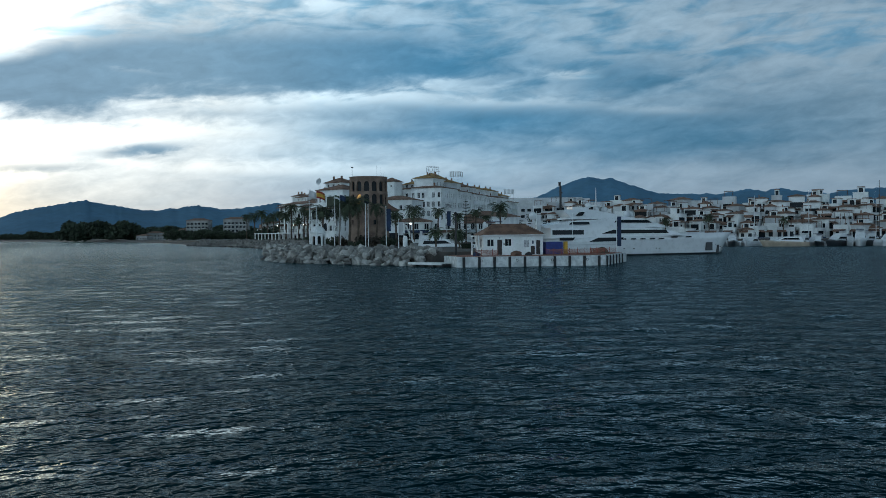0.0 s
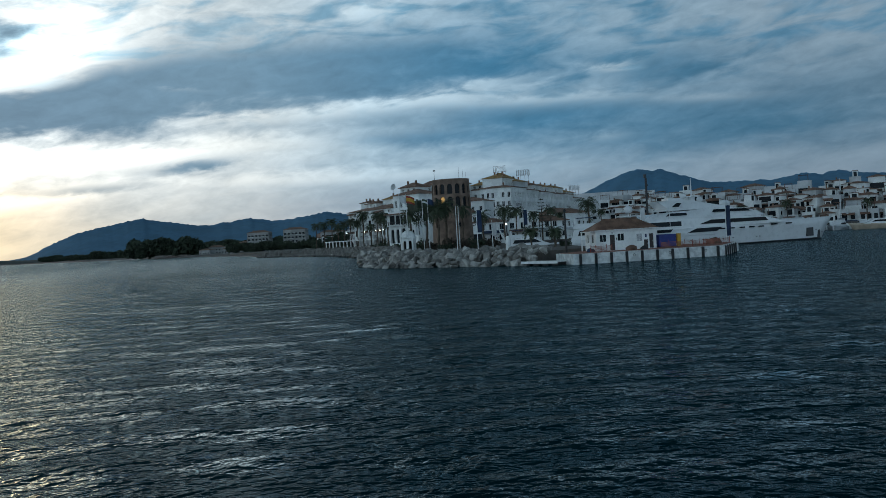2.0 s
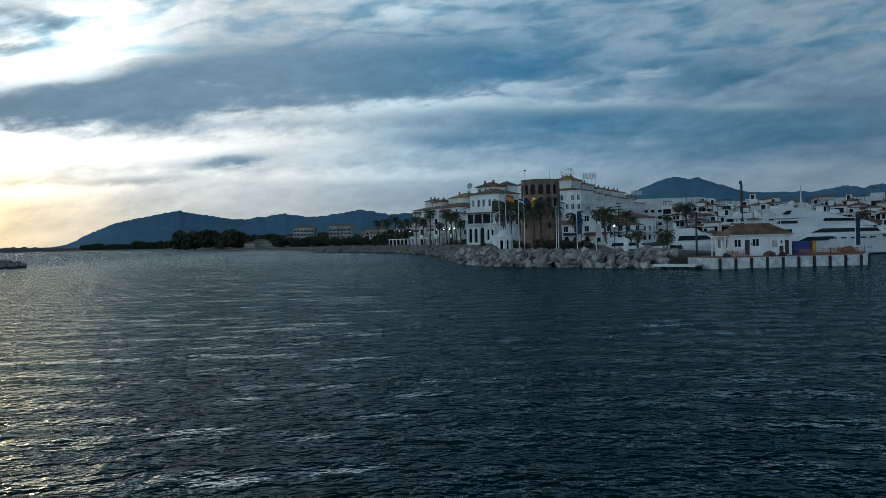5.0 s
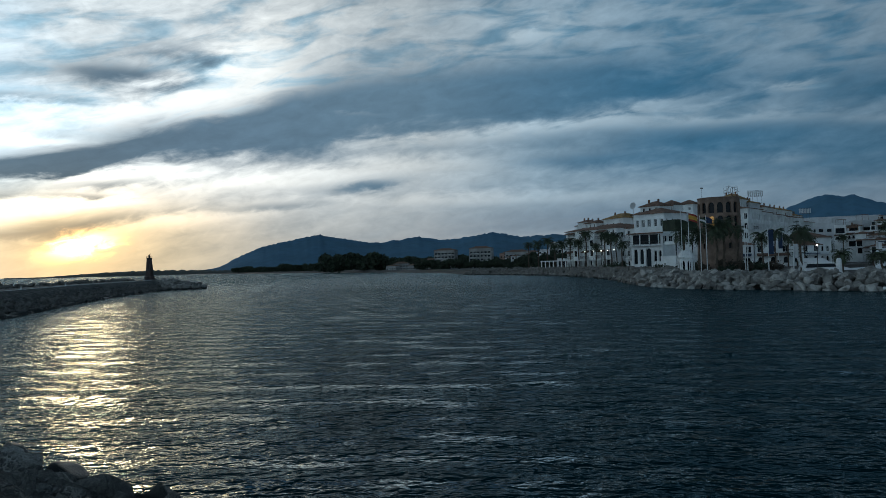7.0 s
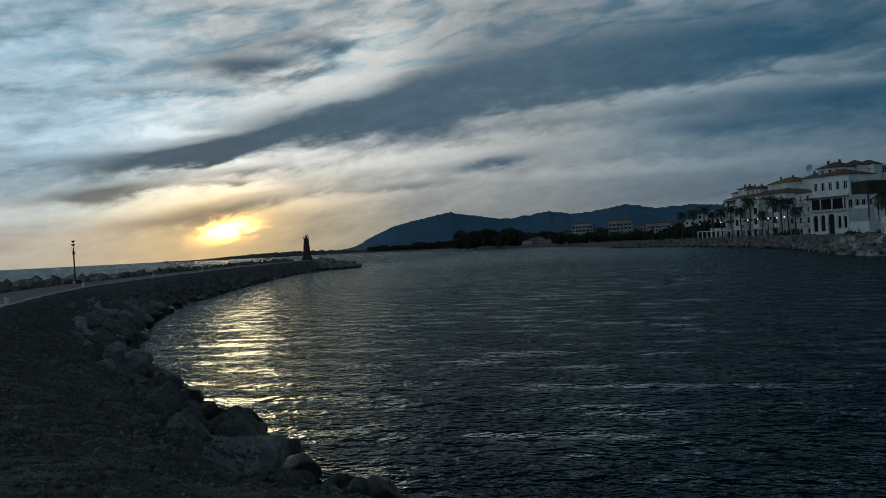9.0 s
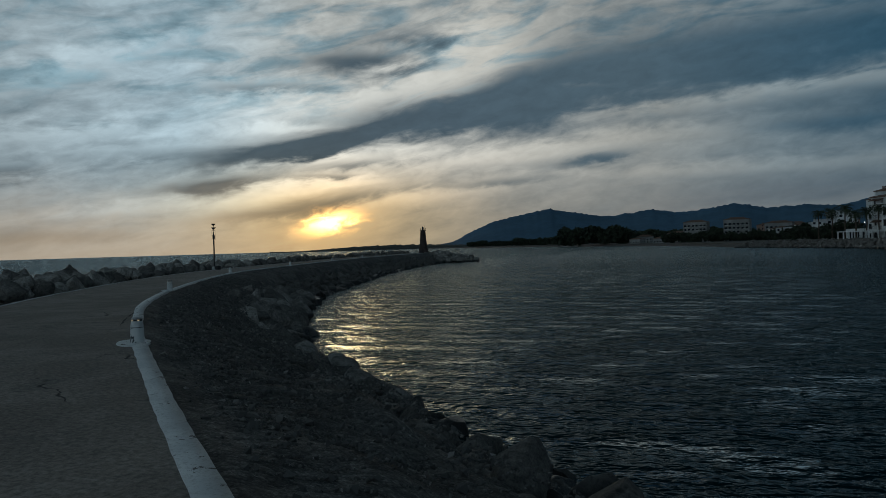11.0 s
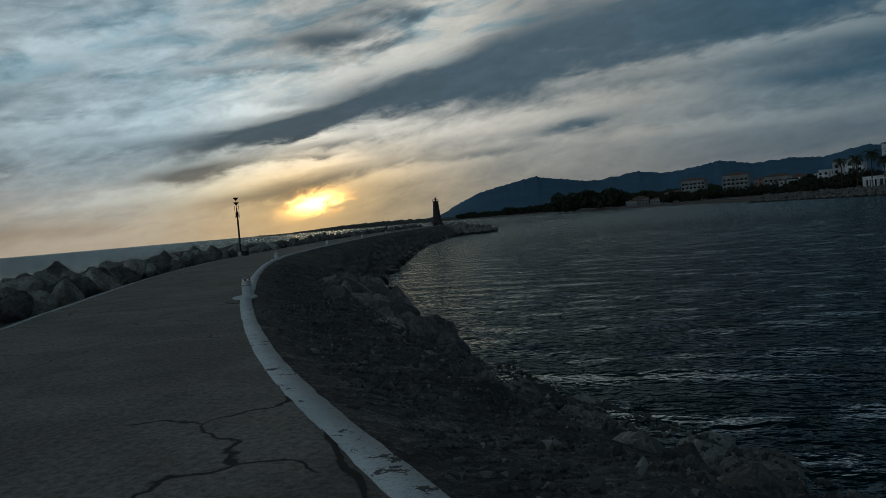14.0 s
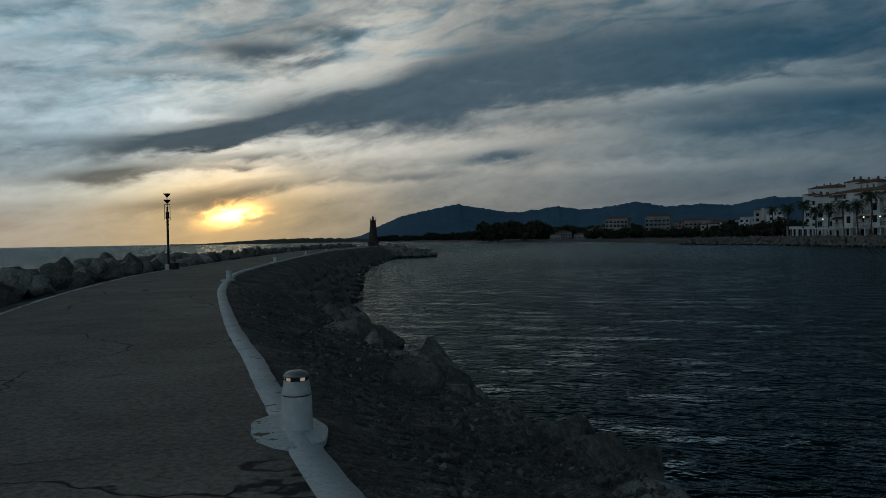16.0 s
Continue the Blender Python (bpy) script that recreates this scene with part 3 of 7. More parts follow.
core = lerp_rows((-16.8, -1.2, 0.0), (-9, 2.0, 0.1), 4) + lerp_rows((-9, 2.0, 0.1), (-5.3, 2.45, 0.06), 4) + lerp_rows((-5.3, 2.45, 0.05), (-4.45, 2.6, 0.01), 3) \
    + [(-4.4, ROAD_Z - 0.035, 0), (-0.1, ROAD_Z - 0.035, 0), (0.05, ROAD_Z - 0.05, 0.01)] + lerp_rows((0.2, ROAD_Z - 0.04, 0.05), (2.2, 2.0, 0.22), 16) \
    + lerp_rows((2.2, 2.0, 0.24), (5.2, -0.6, 0.36), 22) + [(6.5, -1.6, 0.2)]
tagged(ribbon("ground", GRAVEL, core), "grey gravel and rubble bank of the breakwater beside the road", "ground", kind="structure")
road = thing("road", "cracked grey concrete road of slabs on top of the breakwater", "road", kind="structure")
SLAB = 19
for n, i in enumerate(range(0, len(LINE) - SLAB, SLAB)):
    lift = 0.002 * math.sin(n * 2.3)
    sl = ribbon("slab", CONCRETE, [(-4.5, ROAD_Z - 0.16, 0), (-4.48, ROAD_Z - 0.01, 0)] + lerp_rows((-4.4, ROAD_Z + lift, 0.010), (-0.15, ROAD_Z + lift, 0.010), 6) + [(-0.14, ROAD_Z + lift, 0.0), (-0.02, ROAD_Z - 0.02, 0), (0.0, ROAD_Z - 0.14, 0)], first=i, last=i + SLAB + 1)
    # narrow open joint between slabs
    q = (LINE[i + SLAB] - LINE[i]).normalized()
    me, c = sl.data, (LINE[i] + LINE[i + SLAB]) / 2
    half = (LINE[i + SLAB] - LINE[i]).length / 2
    for v in me.vertices:
        d = (Vector((v.co.x, v.co.y, 0)) - c).dot(q)
        if abs(d) > half * 0.93:
            v.co -= q * (0.0015 if d > 0 else -0.0015)
    sl.parent = road
tagged(ribbon("trim_inner_line", WHITE_LINE, [(-0.112, ROAD_Z - 0.05, 0), (-0.112, ROAD_Z + 0.014, 0), (0.0, ROAD_Z + 0.018, 0.006), (0.112, ROAD_Z + 0.012, 0), (0.125, ROAD_Z - 0.16, 0)], jitter=0.022),
       "worn white painted kerb line along the harbour edge of the road", "road marking", kind="structure")
tagged(ribbon("trim_outer_line", WHITE_LINE, [(-4.42, ROAD_Z - 0.05, 0), (-4.42, ROAD_Z + 0.014, 0), (-4.33, ROAD_Z + 0.014, 0), (-4.33, ROAD_Z - 0.03, 0)], jitter=0.05),
       "thin worn white edge line on the seaward side of the road", "road marking", kind="structure")

# ---- far land and mountains ----
RIDGE = [  # degrees to the left of +y and height of the ridge in degrees
    (60, -0.3), (26, -0.1), (23.2, 0.35), (22.3, 0.85), (20.5, 1.65), (19.7, 1.87), (18.2, 2.15), (17.0, 2.4), (16.2, 2.52), (15.2, 2.34), (12.7, 1.9), (11.8, 1.85), (8.9, 2.22), (7.4, 1.97),
    (5.8, 2.02), (3.5, 2.42), (2.4, 2.2), (1.3, 2.03), (-1.3, 2.12), (-3.0, 1.97), (-5.2, 2.45), (-8.7, 2.33), (-12, 2.1), (-15, 2.5), (-17, 3.4), (-18.5, 3.95), (-19.2, 4.12), (-20.0, 3.9), (-20.7, 3.97),
    (-22.3, 3.4), (-24, 2.8), (-26, 2.72), (-28.3, 2.66), (-29.4, 2.85), (-30.2, 2.97), (-31, 2.75), (-32, 2.97), (-33.5, 2.65), (-34.8, 2.5), (-37, 2.77), (-39.5, 2.73), (-45, 2.6), (-66, 2.4)]


def ridge_height(az):
    h = float(np.interp(-az, [-a for a, _ in RIDGE], [e for _, e in RIDGE]))
    return h + (0.08 * noise.noise(Vector((az * 1.7, 5, 0))) + 0.07 * noise.noise(Vector((az * 5, 5, 2))) + 0.04 * noise.noise(Vector((az * 13, 5, 2)))) * min(1, max(h, 0))


def mountains():
    verts, faces = [], []
    steps = 700
    rows = 10
    for i in range(steps + 1):
        az = -62 + 112 * i / steps
        top = 4 + math.tan(radians(max(ridge_height(az), -0.1))) * 4700
        for j in range(rows + 1):
            f = j / rows
            d = 4000 + 700 * f
            z = -8 + (top + 8) * f ** 1.15 * (1 + 0.10 * (1 - f) * noise.noise(Vector((az * 0.8, f * 3, 1))))
            verts.append((-math.sin(radians(az)) * d, math.cos(radians(az)) * d, z))
    n = rows + 1
    for i in range(steps):
        for j in range(rows):
            a = i * n + j
            faces.append((a, a + 1, a + n + 1, a + n))
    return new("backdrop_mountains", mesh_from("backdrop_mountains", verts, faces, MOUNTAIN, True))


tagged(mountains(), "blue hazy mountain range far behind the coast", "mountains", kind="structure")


def headland():
    """A low wooded point beyond the breakwater."""
    verts, faces = [], []
    steps, rows = 150, 5
    for i in range(steps + 1):
        az = 20.5 + 16.3 * i / steps
        f = math.sin(math.pi * min(1, (i / steps) * 1.15 + 0.0)) if i / steps < 0.87 else 0
        top = 3 + 11 * max(f, 0) + 4.5 * max(f, 0) * noise.noise(Vector((az * 3.1, 0, 7))) + 2.2 * noise.noise(Vector((az * 13, 2, 7)))
        for j in range(rows + 1):
            g = j / rows
            d = 2280 + 160 * g
            verts.append((-math.sin(radians(az)) * d, math.cos(radians(az)) * d, -1 + (max(top, 0.6) + 1) * min(1, g * 1.3) ** 0.6))
    n = rows + 1
    for i in range(steps):
        for j in range(rows):
            a = i * n + j
            faces.append((a, a + 1, a + n + 1, a + n))
    return new("backdrop_headland", mesh_from("backdrop_headland", verts, faces, HEADLAND, True))


HEADLAND = material("wooded_headland", (0.05, 0.055, 0.045), 1.0, 0.35, 0.02, 0.0, fine=8)
tagged(headland(), "low dark wooded headland on the horizon", "headland", kind="structure")

# ---- more materials ----


def glass_material(name, colour=(0.02, 0.03, 0.04), rough=0.08):
    m = bpy.data.materials.new(name)
    m.use_nodes = True
    k = Nodes(m.node_tree)
    b = k.add("ShaderNodeBsdfPrincipled")
    rnd = k.add("ShaderNodeObjectInfo").outputs["Random"]
    k.put(b.inputs["Base Color"], k.mix(rnd, colour, tuple(min(1, c * 3.2) for c in colour)))
    b.inputs["Specular IOR Level"].default_value = 0.12
    b.inputs["Roughness"].default_value = rough
    k.put(k.add("ShaderNodeOutputMaterial").inputs[0], b.outputs[0])
    return m


def lamp_material(name, colour, power):
    m = bpy.data.materials.new(name)
    m.use_nodes = True
    k = Nodes(m.node_tree)
    e = k.add("ShaderNodeEmission")
    e.inputs[0].default_value = (*colour, 1)
    e.inputs[1].default_value = power
    k.put(k.add("ShaderNodeOutputMaterial").inputs[0], e.outputs[0])
    return m


GLASS = glass_material("dark_window_glass", (0.005, 0.007, 0.009), 0.25)
LIT = lamp_material("lit_window", (1.0, 0.62, 0.22), 0.3)
BULB = lamp_material("street_lamp_bulb", (1.0, 0.95, 0.85), 3.0)
AMBER = lamp_material("amber_lens", (1.0, 0.86, 0.58), 0.45)
OCHRE = material("ochre_roof_tiles", (0.33, 0.20, 0.075), 0.85, 0.3, 0.7, 0.5)
BROWN = material("brown_awning", (0.14, 0.075, 0.05), 0.8, 0.3, 0.8, 0.2)
DARKWOOD = material("dark_door_wood", (0.035, 0.025, 0.022), 0.6, 0.3, 2.0, 0.2)
BLACK = material("black_rubber", (0.018, 0.018, 0.02), 0.7, 0.3, 2.0, 0.2)
BLUE = material("blue_tarpaulin", (0.012, 0.035, 0.22), 0.55, 0.3, 1.0, 0.4)
NAVY = material("navy_banner_cloth", (0.012, 0.03, 0.075), 0.8, 0.25, 1.0, 0.2)
YELLOW = material("yellow_paint", (0.50, 0.28, 0.02), 0.6, 0.2, 1.0, 0.2)
RED = material("red_cloth", (0.25, 0.03, 0.02), 0.8, 0.2, 1.0, 0.2)
PAVING = material("red_paving", (0.27, 0.11, 0.075), 0.85, 0.35, 0.8, 0.3)
GELCOAT = material("white_gelcoat", (0.66, 0.67, 0.68), 0.25, 0.05, 0.2, 0.0)
HULLDARK = material("dark_boat_hull", (0.02, 0.024, 0.03), 0.3, 0.2, 0.6, 0.0)
BEIGE = material("beige_boat_hull", (0.36, 0.29, 0.22), 0.4, 0.2, 0.6, 0.1)
METAL = material("galvanised_steel", (0.42, 0.43, 0.44), 0.45, 0.2, 3.0, 0.1, metal=0.7)
DARKMETAL = material("dark_painted_steel", (0.03, 0.03, 0.032), 0.5, 0.3, 3.0, 0.1, metal=0.3)
BARK = material("palm_bark", (0.10, 0.075, 0.055), 0.95, 0.4, 2.0, 0.8)
LEAF = material("palm_leaf", (0.045, 0.062, 0.03), 0.7, 0.4, 0.6, 0.2)
FOLIAGE = material("dark_foliage", (0.035, 0.05, 0.028), 0.85, 0.5, 0.25, 0.6)
# paving colour set dark to carry the shade on the ground by the tower
PAVED = material("shade_toned_paving", (0.10, 0.088, 0.078), 0.9, 0.35, 0.3, 0.2)
SHRUB = material("dry_brown_shrub", (0.07, 0.055, 0.04), 0.9, 0.4, 0.8, 0.6)
PLASTER_B = material("grey_white_plaster", (0.52, 0.53, 0.54), 0.85, 0.15, 0.2, 0.15)
QUAYWALL = material("stained_white_quay", (0.68, 0.69, 0.68), 0.85, 0.2, 1.6, 0.3, second=(0.46, 0.47, 0.47))
DARKSTONE = material("dark_lighthouse_stone", (0.07, 0.05, 0.045), 0.9, 0.3, 1.0, 0.4)

# ---- land across the water ----
PLOTS = [[(-9, 151), (-8, 139), (-4, 125), (2, 117), (8, 110), (13.5, 103), (22, 107), (27, 150), (-4, 182)],
         [(-4, 182), (27, 150), (33, 215), (2, 262), (-8, 232), (-4, 205)],
         [(2, 262), (33, 215), (92, 262), (92, 760), (-120, 760), (-118, 590), (-74, 470), (-50, 372), (-38, 330), (-20, 280)],
         [(92, 262), (195, 195), (330, 80), (1200, 60), (1200, 760), (92, 760)],
         [(-120, 760), (92, 760), (1200, 760), (1200, 4100), (-1600, 4100), (-1900, 2700), (-1000, 2060), (-665, 1610), (-430, 1175), (-300, 995), (-175, 760)]]


def land():
    verts, faces = [], []
    for plot in PLOTS:
        n, k = len(plot), len(verts)
        verts += [(x, y, QUAY_Z) for x, y in plot] + [(x, y, -1.5) for x, y in plot]
        faces.append(tuple(range(k, k + n)))
        faces += [(k + i, k + n + i, k + n + (i + 1) % n, k + (i + 1) % n) for i in range(n)]
    return new("ground_coast", mesh_from("ground_coast", verts, faces, PAVED))


tagged(land(), "flat paved and sandy ground of the marina and coast", "ground", kind="structure")


def beach():
    pts = smooth_line([(-52, 372), (-75, 470), (-114, 590), (-165, 725), (-300, 985), (-430, 1165), (-665, 1600), (-1000, 2050), (-1900, 2690)], 20)
    verts, faces = [], []
    for i, p in enumerate(pts):
        q = (pts[min(i + 1, len(pts) - 1)] - pts[max(i - 1, 0)]).normalized()
        out = Vector((-q.y, q.x, 0))
        for w, z in ((-10, 1.72), (1, 1.2), (6 + 3 * noise.noise(p * 0.02), 0.5), (13, -0.6)):
            verts.append(p + out * w + Vector((0, 0, z)))
    for i in range(len(pts) - 1):
        for j in range(3):
            a = i * 4 + j
            faces.append((a, a + 1, a + 5, a + 4))
    return new("ground_beach", mesh_from("ground_beach", verts, faces, SAND, True))


tagged(beach(), "grey sandy beach along the far shore", "beach", kind="structure")

# ---- boulders ----
rocks_rng = random.Random(11)


def boulder_mesh(seed, points=20):
    rng = random.Random(seed)
    bm = bmesh.new()
    for _ in range(points):
        v = Vector((rng.gauss(0, 1), rng.gauss(0, 1), rng.gauss(0, 1))).normalized()
        v *= 0.42 + 0.12 * rng.random()
        bm.verts.new((v.x * 1.15, v.y * 0.95, v.z * 0.8))
    bmesh.ops.convex_hull(bm, input=bm.verts)
    loose = [v for v in bm.verts if not v.link_faces]
    bmesh.ops.delete(bm, geom=loose, context="VERTS")
    bmesh.ops.bevel(bm, geom=list(bm.edges), offset=0.016, segments=1, affect="EDGES", clamp_overlap=True)
    me = bpy.data.meshes.new("boulder")
    bm.to_mesh(me)
    bm.free()
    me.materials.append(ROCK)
    return me


def broken_boulder(seed):
    """A quarried block with worn edges, broken corners and uneven faces, for stones seen from near by."""
    rng = random.Random(seed)
    bm = bmesh.new()
    for sx in (-1, 1):
        for sy in (-1, 1):
            for sz in (-1, 1):
                c = Vector((sx * 0.46, sy * 0.36, sz * 0.30))
                if rng.random() < 0.45:      # a corner knocked off
                    for axis in range(3):
                        q = c.copy()
                        q[axis] *= rng.uniform(0.1, 0.55)
                        bm.verts.new(q)
                else:
                    bm.verts.new(c * rng.uniform(0.82, 1.1) + Vector((rng.uniform(-0.08, 0.08), rng.uniform(-0.08, 0.08), rng.uniform(-0.06, 0.06))))
    bmesh.ops.convex_hull(bm, input=bm.verts)
    bmesh.ops.delete(bm, geom=[v for v in bm.verts if not v.link_faces], context="VERTS")
    bmesh.ops.dissolve_limit(bm, angle_limit=radians(9), verts=bm.verts, edges=bm.edges)
    bmesh.ops.bevel(bm, geom=list(bm.edges), offset=0.032, segments=2, affect="EDGES", clamp_overlap=True)
    bmesh.ops.triangulate(bm, faces=bm.faces)
    for _ in range(2):
        bmesh.ops.subdivide_edges(bm, edges=[e for e in bm.edges if e.calc_length() > 0.2], cuts=1)
        bmesh.ops.triangulate(bm, faces=bm.faces)
    off = Vector((seed * 3.7, seed, 0))
    for v in bm.verts:
        n = v.co.normalized()
        v.co += n * (0.045 * noise.noise(v.co * 3.2 + off) + 0.022 * noise.noise(v.co * 9 + off))
    for f in bm.faces:
        f.smooth = True
    me = bpy.data.meshes.new("boulder")
    bm.to_mesh(me)
    bm.free()
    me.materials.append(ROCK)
    return me


BOULDERS = [boulder_mesh(100 + i, 13 + i % 4) for i in range(12)]
PALE = [me.copy() for me in BOULDERS]
for me in PALE:
    me.materials.clear()
    me.materials.append(ROCK_PALE)
BROKEN = [broken_boulder(200 + i) for i in range(12)]


def boulder_pose(p, size, rng, flat=1.0):
    m = Matrix.LocRotScale(p, Euler((rng.uniform(-0.9, 0.9), rng.uniform(-0.9, 0.9), rng.uniform(0, 6.28))),
                           Vector((size * rng.uniform(0.85, 1.3), size * rng.uniform(0.75, 1.1), size * rng.uniform(0.65, 1.0) * flat)))
    return m


def boulder_set(name, label, places, limit=300, shapes_near=None):
    """Boulders of one bank: the first ones as stones of their own, the rest joined. places: rows of (point, size)."""
    bank = thing(name, label, "rocks", kind="structure")
    near_shapes = shapes_near or BOULDERS
    for p, s in places[:limit]:
        part("boulder", rocks_rng.choice(near_shapes), None, bank, m=boulder_pose(p, s, rocks_rng))
    verts, faces = [], []
    shapes = [([v.co.copy() for v in me.vertices], [tuple(f.vertices) for f in me.polygons]) for me in BOULDERS]
    for p, s in places[limit:]:
        co, fs = rocks_rng.choice(shapes)
        m = boulder_pose(p, s, rocks_rng)
        n = len(verts)
        verts += [m @ c for c in co]
        faces += [tuple(n + i for i in f) for f in fs]
    if verts:
        tagged(part("boulders", mesh_from("boulders", verts, faces, near_shapes[0].materials[0]), None, bank), kind="stuff")
    return bank


def along(pts, step):
    line = smooth_line(pts, step)
    for i, p in enumerate(line):
        q = (line[min(i + 1, len(line) - 1)] - line[max(i - 1, 0)]).normalized()
        yield p, Vector((-q.y, q.x, 0))


def bank_places(pts, rows, step, rng, sizes, side=1.0):
    """Rows of (offset inland, height) along a shore line."""
    out = []
    for off, z in rows:
        for p, n in along(pts, step):
            if rng.random() < 0.06:
                continue
            q = p + n * side * (off + rng.uniform(-0.35, 0.35)) + Vector((rng.uniform(-0.4, 0.4), rng.uniform(-0.4, 0.4), z + rng.uniform(-0.2, 0.2)))
            out.append((q, rng.uniform(*sizes)))
    return out


rng = random.Random(5)
front = [(-11.3, 150), (-11.3, 141), (-9.3, 131), (-6.5, 122.5), (-1, 115.5), (4, 109.5), (8, 104.5), (11.5, 100.5)]
tip = [(Vector((-11.5 + 2.6 * rng.random(), 145 + 6.5 * rng.random(), 0.4 + 1.9 * rng.random())), rng.uniform(1.3, 2.1)) for _ in range(26)]
boulder_set("rock_bank", "pale grey angular boulders piled along the harbour mole",
            tip + bank_places(front, [(0.3, 0.05), (1.1, 0.6), (1.9, 1.15), (2.8, 1.6), (3.5, 1.8), (4.2, 1.9), (5.0, 1.9)], 1.05, rng, (1.2, 2.1)), 300, PALE)
flank = [(-11.5, 149), (-11.5, 175), (-12, 200), (-16, 235), (-24, 275), (-37, 315), (-50, 345), (-62, 366), (-64, 370)]
boulder_set("rock_bank", "grey boulder bank below the seaside promenade",
            bank_places(flank, [(0.0, 0.1), (1.3, 0.6), (2.6, 1.2), (3.9, 1.7), (5.3, 2.1), (6.8, 2.3)], 1.5, rng, (1.2, 2.2), -1.0), 150)

# breakwater boulders: harbour slope, crest on the sea side, and the head
inner = []
for i in range(80, len(LINE)):
    if i % 2 and LINE[i].x < -47:
        continue
    for s, z, lo, hi, keep in ((4.9, -0.15, 0.8, 1.7, 0.55), (4.3, 0.25, 0.8, 1.7, 0.55), (3.7, 0.6, 0.7, 1.5, 0.5), (3.1, 0.95, 0.6, 1.4, 0.42), (2.5, 1.35, 0.5, 1.2, 0.28), (1.8, 1.75, 0.35, 0.9, 0.10)):
        rocky = LINE[i].x > -56 or LINE[i].x < -70
        if rng.random() < keep * (1.25 if not rocky or s > 3.2 else 2.2):
            p = on_dike(i, s + rng.uniform(-0.5, 0.5), z + rng.uniform(-0.22, 0.15))
            size = rng.uniform(lo, hi) * (0.85 if not rocky else 0.66 if LINE[i].x > -47 else 0.9 if LINE[i].x > -56 else 1.2)
            inner.append((p, size))
near_start = [r for r in inner if r[0].x > -47]
near_first = sorted([r for r in inner if r[0].x <= -47], key=lambda r: abs(r[0].x + 66))
near_start.sort(key=lambda r: abs(r[0].x + 39))
boulder_set("rock_bank", "jagged grey boulders at the water edge of the breakwater", near_start, 300, BROKEN)
boulder_set("rock_bank", "dark grey boulders on the harbour slope of the breakwater", near_first, 300, BROKEN)
outer = []
for i in range(60, len(LINE), 2):
    for s, z, lo, hi, keep in ((-5.9, 2.7, 0.7, 1.35, 0.5), (-6.8, 2.85, 0.8, 1.55, 0.55), (-7.9, 2.5, 0.9, 1.6, 0.5), (-9.4, 1.8, 1.0, 1.7, 0.4), (-11.2, 0.9, 1.0, 1.8, 0.4), (-12.9, 0.1, 1.0, 1.8, 0.4)):
        if rng.random() < keep:
            outer.append((on_dike(i, s + rng.uniform(-0.5, 0.5), z + rng.uniform(-0.3, 0.15)), rng.uniform(lo, hi)))
outer.sort(key=lambda r: (r[0].x + 88) ** 2 + (r[0].y - 56) ** 2)
boulder_set("rock_bank", "rough boulders along the seaward crest of the breakwater", outer, 300, BROKEN)
head = []
end = LINE[-1]
for i in range(300):
    a, r = rng.uniform(0, 6.283), 10.5 * math.sqrt(rng.random())
    head.append((end + Vector((2.5 + r * math.cos(a), -1 + r * math.sin(a), 2.3 - 2.2 * (r / 10.5) ** 1.6 + rng.uniform(-0.2, 0.3))), rng.uniform(1.2, 2.3)))
boulder_set("rock_bank", "boulder heap round the breakwater head at the lighthouse", head, 150)

core_head = lathe([(12, -1.2), (9, 0.6), (5.5, 1.8), (3.5, 2.1)], 28, x=end.x + 2.5, y=end.y - 1)
me = bpy.data.meshes.new("ground_head")
core_head.to_mesh(me)
core_head.free()
me.materials.append(GRAVEL)
tagged(new("ground_head", me), "rubble mound at the end of the breakwater", "ground", kind="structure")

# a few stones in the water and loose stones on the gravel
for x, y, s in ((-77.5, 65.4, 1.1),):
    st = tagged(new("boulder", BOULDERS[3]), "dark wet boulder standing out of the water", "rock")
    st.matrix_basis = boulder_pose(Vector((x, y, 0.05)), s, rng)


def pebble_mesh(seed):
    r = random.Random(seed)
    bm = bmesh.new()
    for q in ((0.5, 0, 0), (-0.5, 0, 0), (0, 0.5, 0), (0, -0.5, 0), (0, 0, 0.5), (0, 0, -0.5)):
        bm.verts.new(q)
    bmesh.ops.convex_hull(bm, input=bm.verts)
    for v in bm.verts:
        v.co *= r.uniform(0.7, 1.25)
        v.co += Vector((r.uniform(-0.14, 0.14), r.uniform(-0.14, 0.14), 0))
        v.co.z *= 0.95
    me = bpy.data.meshes.new("pebble")
    bm.to_mesh(me)
    bm.free()
    return me


STONY = (min(i for i, p in enumerate(LINE) if p.x < -29), max(i for i, p in enumerate(LINE) if p.x > -80))


def pebble_material():
    m = bpy.data.materials.new("mixed_pebbles")
    m.use_nodes = True
    k = Nodes(m.node_tree)
    b = k.add("ShaderNodeBsdfPrincipled")
    k.put(k.add("ShaderNodeOutputMaterial").inputs[0], b.outputs[0])
    tone = k.add("ShaderNodeNewGeometry").outputs["Random Per Island"]
    k.put(b.inputs["Base Color"], k.ramp(tone, [(0.0, (0.07, 0.068, 0.064)), (0.6, (0.13, 0.127, 0.12)), (0.94, (0.20, 0.19, 0.175)), (1.0, (0.36, 0.34, 0.32))]))
    b.inputs["Roughness"].default_value = 0.9
    return m


PEBBLE = pebble_material()


